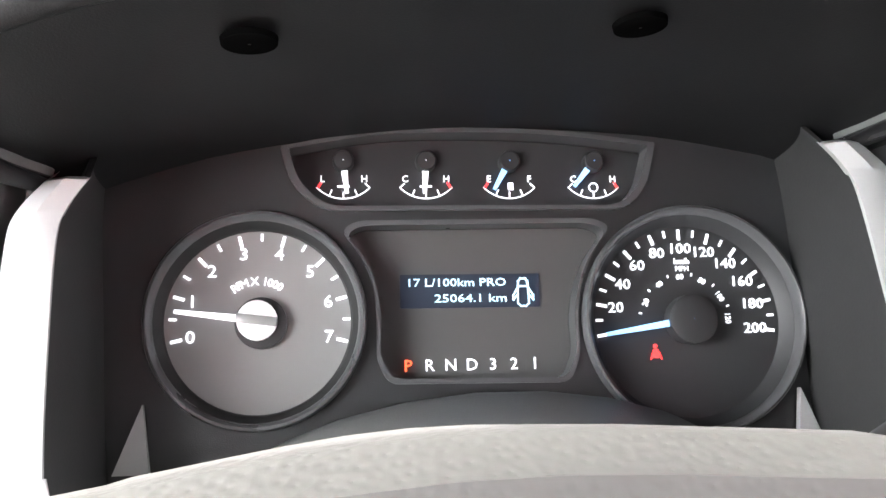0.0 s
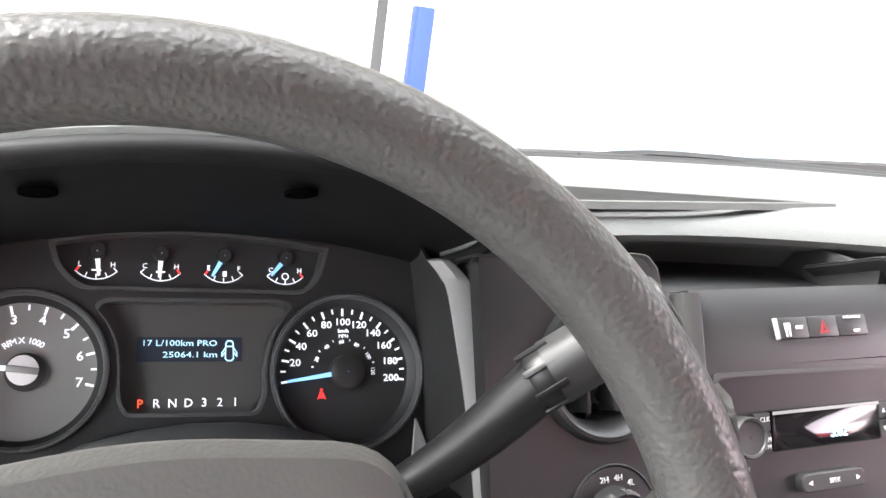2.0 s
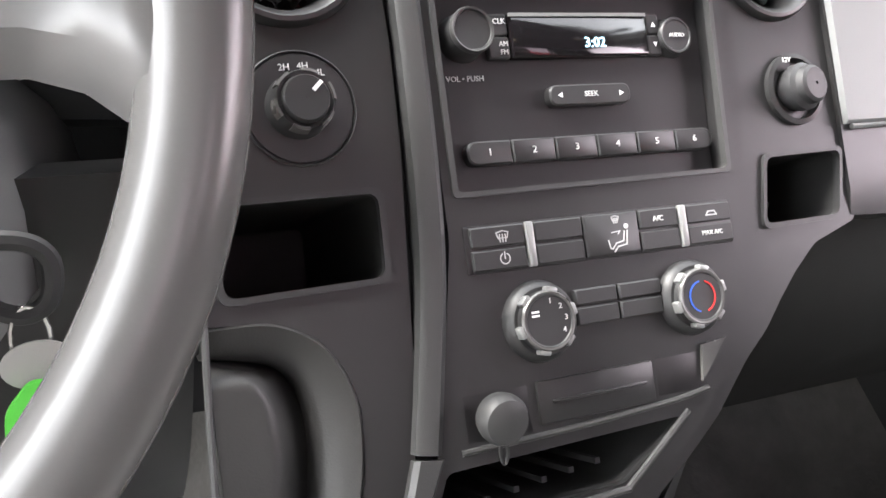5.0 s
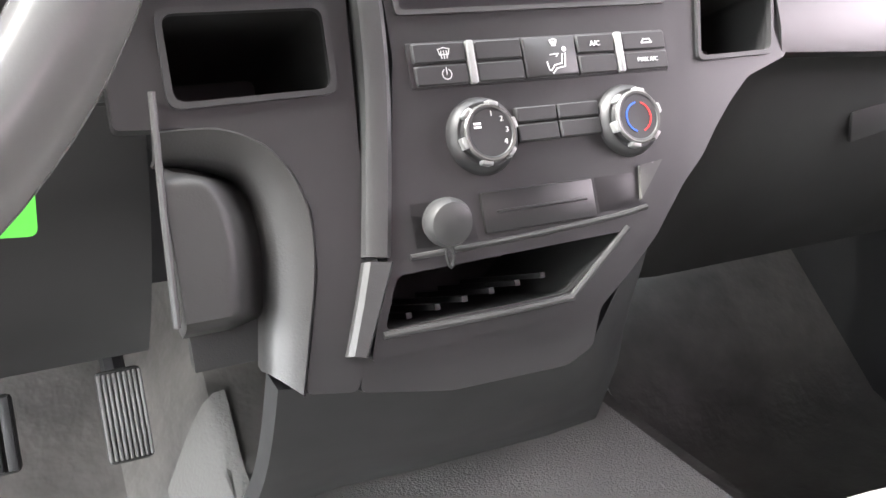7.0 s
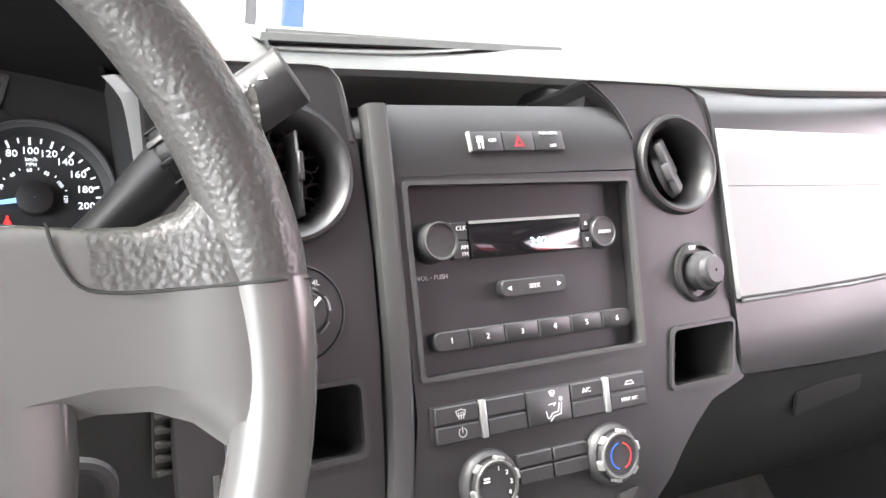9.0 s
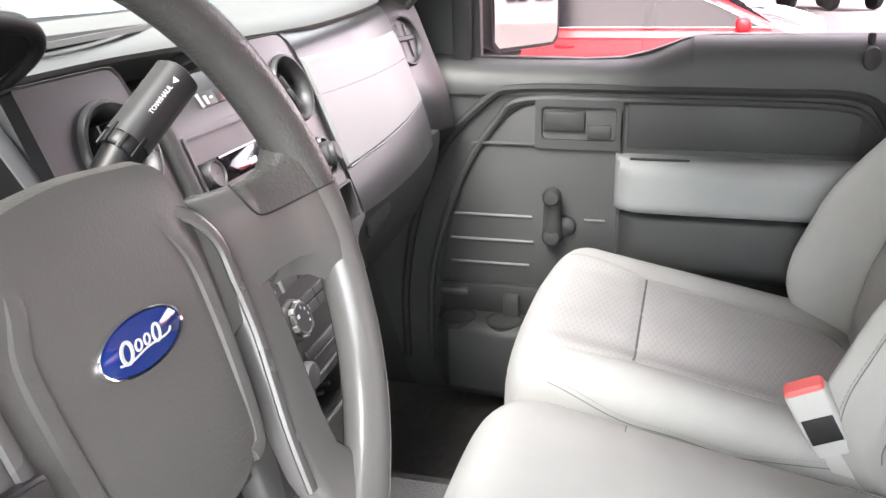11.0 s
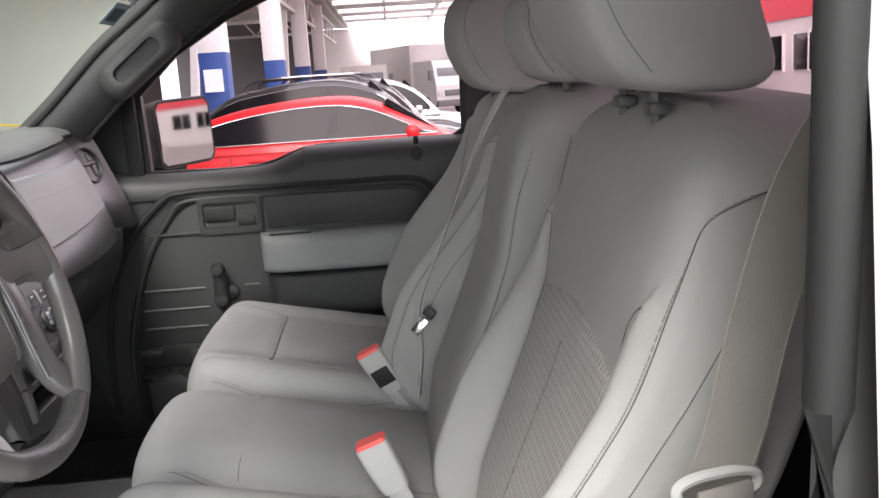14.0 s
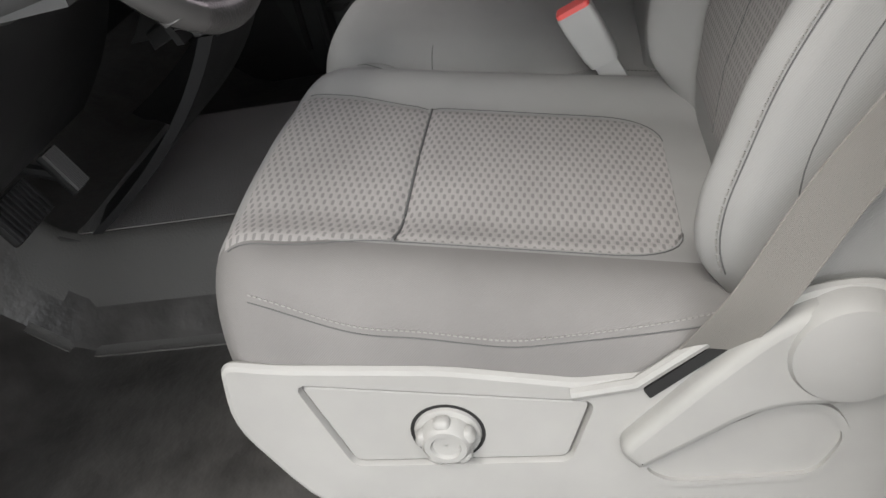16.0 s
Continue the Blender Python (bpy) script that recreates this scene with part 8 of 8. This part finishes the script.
def car(label, m, paint, length=4.75, height=1.40, rails=False, boxy=0.0):
    """A parked saloon: body, glasshouse, wheels, lamps; x along its length, nose at +x."""
    ob = thing("parked_car", label, "car", m, "parked cars")
    L, H = length / 2, height
    xs = [-L, -L + 0.06, -L + 0.35, -L * 0.55, -L * 0.2, L * 0.1, L * 0.42, L * 0.72, L - 0.25, L - 0.06, L]
    belt = [0.62, 0.80, 0.93, 0.96, 0.95, 0.93, 0.90, 0.82, 0.70, 0.60, 0.52]
    low = [0.42, 0.30, 0.26, 0.24, 0.22, 0.22, 0.22, 0.24, 0.24, 0.26, 0.34]
    half = [0.62, 0.76, 0.87, 0.91, 0.92, 0.92, 0.91, 0.89, 0.82, 0.72, 0.55]
    bm = bmesh.new()
    loft(bm, [[Vector((x, y * h, z)) for y, z in ((-0.90, lo), (-1.0, lo + 0.10), (-1.0, lo + (b - lo) * 0.6), (-0.965, b - 0.05), (-0.90, b), (-0.4, b + 0.035), (0.4, b + 0.035), (0.90, b), (0.965, b - 0.05), (1.0, lo + (b - lo) * 0.6), (1.0, lo + 0.10), (0.90, lo))] for x, b, lo, h in zip(xs, belt, low, half)])
    part("body", bm, paint, ob)
    line = smoothed([(-L + 0.22, 0, 0.93), (-L * 0.62, 0, H - 0.20), (-L * 0.38, 0, H - 0.065), (-L * 0.08, 0, H), (L * 0.14, 0, H - 0.045), (L * 0.34, 0, H - 0.24), (L * 0.54, 0, 0.92)], 5)

    def wide(z):
        return 0.885 - 0.27 * (z - 0.93) / (H - 0.93)

    def roof_at(x):
        for a, b in zip(line, line[1:]):
            if a.x <= x <= b.x:
                return a.z + (b.z - a.z) * (x - a.x) / (b.x - a.x)
        return 0.93
    bm = bmesh.new()
    rings = []
    for p in line:
        zs = [0.88 + (p.z - 0.88) * q for q in (0, 0.5, 0.9)]
        up = [(wide(z), z) for z in zs] + [(wide(p.z) * 0.90, p.z), (wide(p.z) * 0.45, p.z + 0.018)]
        rings.append([Vector((p.x, y, z)) for y, z in up] + [Vector((p.x, -y, z)) for y, z in up[::-1]])
    loft(bm, rings)
    part("roof", bm, paint, ob)
    for s in (-1, 1):
        def gl(pts, off=0.030):
            return [Vector((x, s * (wide(z) + off), z)) for x, z in pts]
        bands = []
        for x0, x1 in ((-L * 0.74, -L * 0.012), (L * 0.012, L * 0.455)):
            run = [x0 + (x1 - x0) * k / 10 for k in range(11)]
            top = [(x, max(0.985, roof_at(x) - 0.075)) for x in run]
            bands.append(top)
            bm = bmesh.new()
            loft(bm, [[*gl([(x, 0.98), (x, z)]), *gl([(x, z), (x, 0.98)], -0.02)] for x, z in top])
            part("side_window", bm, CAR_GLASS, ob, smooth=False)
        part("window_post", loft(bmesh.new(), [[*gl([(x, 0.98), (x, roof_at(x) - 0.070)], 0.036), *gl([(x, roof_at(x) - 0.070), (x, 0.98)], -0.02)] for x in (-L * 0.02, L * 0.02)]), RUBBER, ob)
        part("window_trim", sweep(bmesh.new(), gl([(L * 0.47, 0.975), (-L * 0.76, 0.975)] + bands[0][1:] + bands[1] + [(L * 0.47, 0.98)], 0.036), circle(0.0055, 6), (0, 1, 0)), DARK_PAINT if rails else CHROME, ob)
        for x in (-L * 0.34, L * 0.10):
            boxed("door_handle", (0.20, 0.03, 0.03), (x, s * 0.925, 0.80), paint, ob, 0.012)
        for x in (-L * 0.02, L * 0.42, -L * 0.46):
            boxed("door_gap", (0.008, 0.006, 0.52), (x, s * 0.921, 0.60), RUBBER, ob)
        mr = boxed("door_mirror", (0.14, 0.20, 0.13), (L * 0.36, s * 1.0, 1.01), paint, ob, 0.05, seg=3)
        for x in (-L * 0.60, L * 0.60):
            wl = part("wheel", lathe(bmesh.new(), [(0.10, -0.11), (0.30, -0.11), (0.335, -0.08), (0.335, 0.08), (0.30, 0.11), (0.22, 0.11), (0.20, 0.09)], 32, Matrix.Translation((x, s * 0.83, 0.335)) @ Matrix.Rotation(radians(-90 * s), 4, "X"), False), RUBBER, ob)
            bm = bmesh.new()
            mm = Matrix.Translation((x, s * 0.93, 0.335)) @ Matrix.Rotation(radians(90), 4, "X")
            for k in range(7):
                box(bm, (0.045, 0.19, 0.02), (0, 0.11, 0), 0.006, 1, mm @ Matrix.Rotation(2 * math.pi * k / 7, 4, "Z"))
            lathe(bm, [(0.22, -0.012), (0.225, 0.012), (0.205, 0.012), (0.20, -0.012)], 28, mm, False)
            lathe(bm, [(0.05, -0.02), (0.05, 0.015), (0.001, 0.02)], 16, mm, False)
            part("rim", bm, SILVER_PAINT, wl)
        boxed("tail_lamp", (0.10, 0.30, 0.14), (-L + 0.10, s * 0.58, 0.80), BUCKLE_RED, ob, 0.03)
        boxed("head_lamp", (0.28, 0.26, 0.13), (L - 0.24, s * 0.62, 0.64), LAMP_GLASS, ob, 0.05)
        if rails:
            part("roof_rail", sweep(bmesh.new(), smoothed([(-L * 0.5, s * 0.52, H - 0.07), (-L * 0.4, s * 0.52, H + 0.05), (L * 0.1, s * 0.52, H + 0.06), (L * 0.2, s * 0.52, H - 0.03)], 4), circle(0.02, 6)), DARK_PAINT, ob)
    bm = bmesh.new()
    for pts in ([(L * 0.245, 0.56, H - 0.06), (L * 0.245, -0.56, H - 0.06), (L * 0.48, -0.76, 0.955), (L * 0.48, 0.76, 0.955)],):
        a = [bm.verts.new((x + 0.03, y, z + 0.02)) for x, y, z in pts]
        b = [bm.verts.new((x - 0.02, y, z - 0.02)) for x, y, z in pts]
        bm.faces.new(a), bm.faces.new(b[::-1])
        for i in range(4):
            bm.faces.new((a[i], a[(i + 1) % 4], b[(i + 1) % 4], b[i]))
    part("windscreen", bm, CAR_GLASS, ob, smooth=False)
    return ob


car("bright red parked saloon with dark windows and chrome trim", outside(9.0, 0.55, 0, -90), RED_PAINT)
car("black parked estate car with roof rails", outside(11.6, 0.75, 0, -90), DARK_PAINT, 4.6, 1.62, True)
car("dark parked hatchback with roof rails", outside(14.2, 0.6, 0, -90), DARK_PAINT, 4.5, 1.66, True)
car("silver parked car behind the dark ones", outside(16.8, 0.2, 0, -90), SILVER_PAINT, 4.6, 1.62)

WALL_WHITE = surface("wall_white", (0.66, 0.64, 0.62), 0.8, grain=12, bump=0.2, depth=0.01, wear=0.4)
COL_BLUE = surface("column_blue", (0.012, 0.055, 0.24), 0.55, bump=0.1, wear=2)
TRUSS_WHITE = surface("truss_white", (0.75, 0.74, 0.73), 0.5, bump=0)
RED_BAND = surface("red_band", (0.62, 0.05, 0.07), 0.6, bump=0, wear=1)
# Dark grey: the shed's inner shade is put into the wall colour.
SHADE_IN = surface("shade_interior", (0.10, 0.10, 0.10), 0.9, bump=0, wear=0.5)


def column(x, y, h=5.5, w=0.42, blue=2.4):
    ob = thing("shed_column", "white steel shed column with a blue lower half", "column", outside(x, y), "shed columns")
    boxed("lower_shaft", (w, w, blue), (0, 0, blue / 2), COL_BLUE, ob, 0.01)
    boxed("upper_shaft", (w * 0.98, w * 0.98, h - blue), (0, 0, (h + blue) / 2), TRUSS_WHITE, ob, 0.01)
    return ob


def truss(x0, y0, x1, y1, z0, z1, n=6):
    ob = thing("roof_truss", "white welded lattice truss of the shed", "truss", outside(0, 0), "roof trusses")
    for z in (z0, z1):
        part("chord", sweep(bmesh.new(), [(x0, y0, z), (x1, y1, z)], rrect(0.10, 0.10, 0.01, 1)), TRUSS_WHITE, ob)
    for i in range(n):
        a, b = i / n, (i + 1) / n
        pa, pb = Vector((x0 + (x1 - x0) * a, y0 + (y1 - y0) * a, z0 if i % 2 else z1)), Vector((x0 + (x1 - x0) * b, y0 + (y1 - y0) * b, z1 if i % 2 else z0))
        part("web", sweep(bmesh.new(), [pa, pb], rrect(0.06, 0.06, 0.01, 1)), TRUSS_WHITE, ob)
    return ob


BANNER_CYAN = surface("banner_cyan", (0.30, 0.57, 0.70), 0.6, bump=0, wear=1)
CREAM = surface("shed_cream", (0.60, 0.62, 0.54), 0.85, bump=0.1, wear=0.6)
SKYLIGHT = surface("skylight_sheet", (0.80, 0.78, 0.78), 0.5, bump=0)
YELLOW_ROPE = surface("rope_yellow", (0.75, 0.6, 0.08), 0.7, bump=0)
setting("wall_far", box(bmesh.new(), (0.4, 44, 4.6), (0, 0, 2.3), 0, 1, outside(48, 2)), WALL_WHITE, "far white yard wall")
setting("wall_rear_yard", box(bmesh.new(), (60, 0.4, 2.6), (0, 0, 1.3), 0, 1, outside(20, -12)), WALL_WHITE, "white painted yard building behind the truck")
setting("wall_red_band", box(bmesh.new(), (60, 0.5, 2.0), (0, 0, 3.6), 0, 1, outside(20, -12)), RED_BAND, "red fascia band of the yard building")
ROW = [thing("yard_window", "dark window of the yard building", "window", outside(2.0 + 2.6 * i, -11.78, 1.15), "yard windows") for i in range(12)]
for w_ in ROW:
    boxed("pane", (1.9, 0.06, 1.0), (0, 0, 0.5), CAR_GLASS, w_, 0.01)
    for x in (-0.98, 0, 0.98):
        boxed("window_frame", (0.07, 0.10, 1.1), (x, 0, 0.5), TRUSS_WHITE, w_)

banner = thing("banner_wall", "white banner sheet with large cyan lettering-like shapes", "banner", outside(0, 6.4))
boxed("banner_sheet", (10.6, 0.06, 3.3), (7.3, 0, 1.66), WALL_WHITE, banner)
x = 2.05
for i, (w_, kind) in enumerate(((0.62, "o"), (0.62, "d"), (0.62, "o"), (0.60, "e"), (0.60, "n"), (0.55, "s"), (0.62, "u"), (0.62, "d"), (0.60, "e"), (0.55, "s"), (0.45, "n"), (0.60, "e"), (0.55, "s"))):
    w_ *= 0.84
    x += w_ + (0.25 if i in (3, 5) else 0.10)
    h0, h1, k = 0.40, 1.85, 0.20
    outer = rounded([(0, h0), (w_, h0), (w_ + k * (h1 - h0), h1), (k * (h1 - h0), h1)], 0.12)
    mid = 0.5 * w_ + 0.5 * k * (h1 - h0)
    hole = [(mid + (p - mid) * 0.36 + 0.0, (h0 + h1) / 2 + (q - (h0 + h1) / 2) * 0.62) for p, q in outer]
    bm = bmesh.new()
    turn = Matrix.Translation((x, 0, 0)) @ Matrix.Rotation(radians(90), 4, "X")
    plate(bm, outer, [hole], 0.031, 0.037, turn)
    if kind == "d":
        q = h1 - 0.1
        plate(bm, [(w_ * 0.66 + k * (q - h0), q), (w_ + k * (q - h0), q), (w_ + k * (2.5 - h0), 2.5), (w_ * 0.66 + k * (2.5 - h0), 2.5)], (), 0.031, 0.038, turn)
    part("banner_shape", bm, BANNER_CYAN, banner, smooth=False)
setting("wall_left_yard", box(bmesh.new(), (14, 0.3, 3.4), (0, 0, 1.7), 0, 1, outside(-5.6, 7.2)), WALL_WHITE, "white yard wall ahead of the truck")
for x, y, w_ in ((1.77, 6.0, 0.13), (12.6, 6.2, 0.36)):
    column(x, y, 4.6, w_, 1.75 if w_ < 0.2 else 3.0)
gate = thing("gate_post", "white steel gate posts beside the blue column", "post", outside(1.77, 6.05))
for x in (-0.13, 0.11):
    boxed("post", (0.07, 0.07, 4.5), (x, 0, 2.25), TRUSS_WHITE, gate, 0.008)
# Dark strip painted where only shade shows beside the posts.
boxed("gap_shade_strip", (0.08, 0.02, 3.3), (-0.20, 0.25, 1.65), SHADE_IN, gate)
for x, y in ((13.6, 2.75), (19.0, 2.45), (26, 2.5), (33, 2.5)):
    column(x, y, 4.6, 0.45, 2.2)
for y0, y1 in ((2.6, 8.5),):
    for x in (13.6, 19.0, 26, 33):
        truss(x, y0, x, y1, 3.6, 4.5, 8)
truss(13.6, 2.6, 46, 2.6, 3.8, 4.6, 26)
for x, y in ((15.2, 3.4), (21.5, 2.7), (23.5, 2.7), (28.5, 2.7)):
    br = thing("brace", "white diagonal steel brace of the shed", "brace", outside(x, y), "shed braces")
    part("bar", sweep(bmesh.new(), [(-0.9, 0, 0.3), (0.9, 0, 4.4)], rrect(0.14, 0.14, 0.01, 1)), TRUSS_WHITE, br)
setting("wall_shed", box(bmesh.new(), (22, 0.3, 4.6), (0, 0, 2.3), 0, 1, outside(25, 9.5)), SHADE_IN, "back wall of the shed with its shade in the colour")
setting("wall_shed_far", box(bmesh.new(), (0.3, 6.6, 4.6), (0, 0, 2.3), 0, 1, outside(40, 6.2)), SHADE_IN, "far end wall of the shed with its shade in the colour")
setting("wall_shed_end", box(bmesh.new(), (0.3, 4.5, 4.6), (0, 0, 2.3), 0, 1, outside(17.5, 7.4)), CREAM, "cream end wall of the shed")
# Runs on unseen towards the truck to block skylight from the dash.
setting("roof_shed", box(bmesh.new(), (62, 9, 0.2), (0, 0, 4.75), 0, 1, outside(17, 6.4)), CREAM, "cream sheet roof over the shed, carried on unseen as a shade")
canopy = thing("canopy_roof", "translucent canopy roof on a white steel grid", "canopy", outside(33, -1.2, 4.7))
for i in range(7):
    boxed("skylight", (3.6, 6.6, 0.02), (-13 + 4.0 * i, 0, 0.1), SKYLIGHT, canopy)
    boxed("purlin", (0.12, 7.2, 0.12), (-15 + 4.0 * i, 0, 0), TRUSS_WHITE, canopy)
for k in range(4):
    boxed("rafter", (30, 0.10, 0.12), (0, -3.4 + 2.25 * k, -0.02), TRUSS_WHITE, canopy)


# Greys lifted to paint the distant haze over the lorries' dark parts.
LORRY_TRIM_HAZED = surface("lorry_trim_hazed", (0.16, 0.16, 0.16), 0.5, bump=0, wear=2)
LORRY_GLASS_HAZED = surface("lorry_glass_hazed", (0.22, 0.23, 0.24), 0.25, bump=0, wear=2)


def lorry(label, m, boxed_body=True):
    ob = thing("parked_lorry", label, "truck", m, "parked lorries")
    part("cab", loft(bmesh.new(), [[Vector((x, y * h, z)) for y, h in ((-1, 1.0), (1, 1.0))] + [Vector((x2, y * h, z)) for y, h in ((1, 1.0), (-1, 1.0))] for z, x, x2 in ((0.5, 1.0, -0.9), (1.3, 1.02, -0.9), (2.0, 0.85, -0.9), (2.35, 0.7, -0.9))]), WHITE_PAINT, ob, smooth=False)
    boxed("windscreen", (0.06, 1.7, 0.62), (0.90, 0, 1.72), LORRY_GLASS_HAZED, ob, 0.01, Matrix.Translation((0, 0, 0)))
    boxed("bumper", (0.25, 2.0, 0.28), (1.02, 0, 0.55), LORRY_TRIM_HAZED, ob, 0.04)
    boxed("grille", (0.06, 1.2, 0.25), (1.04, 0, 0.98), LORRY_TRIM_HAZED, ob, 0.01)
    for s in (-1, 1):
        boxed("head_lamp", (0.06, 0.3, 0.2), (1.04, s * 0.8, 0.95), LAMP_GLASS, ob, 0.02)
        part("wheel", lathe(bmesh.new(), [(0.1, -0.13), (0.42, -0.13), (0.45, 0), (0.42, 0.13), (0.1, 0.13)], 20, Matrix.Translation((0.1, s * 0.88, 0.45)) @ Matrix.Rotation(radians(90), 4, "X")), RUBBER, ob)
        part("wheel", lathe(bmesh.new(), [(0.1, -0.13), (0.42, -0.13), (0.45, 0), (0.42, 0.13), (0.1, 0.13)], 20, Matrix.Translation((-3.2, s * 0.88, 0.45)) @ Matrix.Rotation(radians(90), 4, "X")), RUBBER, ob)
        boxed("wing_mirror", (0.10, 0.22, 0.42), (0.95, s * 1.2, 1.75), LORRY_TRIM_HAZED, ob, 0.03)
    if boxed_body:
        boxed("cargo_box", (4.2, 2.3, 2.3), (-3.1, 0, 1.95), WALL_WHITE, ob, 0.03)
    else:
        boxed("flat_bed", (4.2, 2.2, 0.3), (-3.1, 0, 0.95), WALL_WHITE, ob, 0.03)
    return ob


lorry("white parked box lorry facing the yard", outside(38, 1.0, 0, 180), False)
lorry("white parked lorry with a cargo box", outside(37, -2.5, 0, 205))
lorry("white parked lorry with a tall cargo box", outside(36, -5.4, 0, 205))
lorry("white road tractor parked behind the truck", outside(25, -9.6, 0, 150), False)
rope = thing("yard_rope", "yellow rope strung between the columns", "rope", outside(0, 0))
part("cord", sweep(bmesh.new(), smoothed([(12.6, 6.0, 1.3), (14.0, 4.5, 1.05), (16.0, 3.4, 1.2)], 6), circle(0.02, 6)), YELLOW_ROPE, rope)
sg = thing("notice", "small white no-parking notice with a red ring on the column", "sign", outside(13.35, 2.75, 1.75))
boxed("board", (0.02, 0.30, 0.36), (-0.03, 0, 0), PRINT, sg)
part("ring", lathe(bmesh.new(), [(0.10, 0), (0.10, 0.012), (0.075, 0.012), (0.075, 0)], 24, Matrix.Translation((-0.045, 0, 0.03)) @ Matrix.Rotation(radians(90), 4, "Y"), False), RED_BAND, sg)
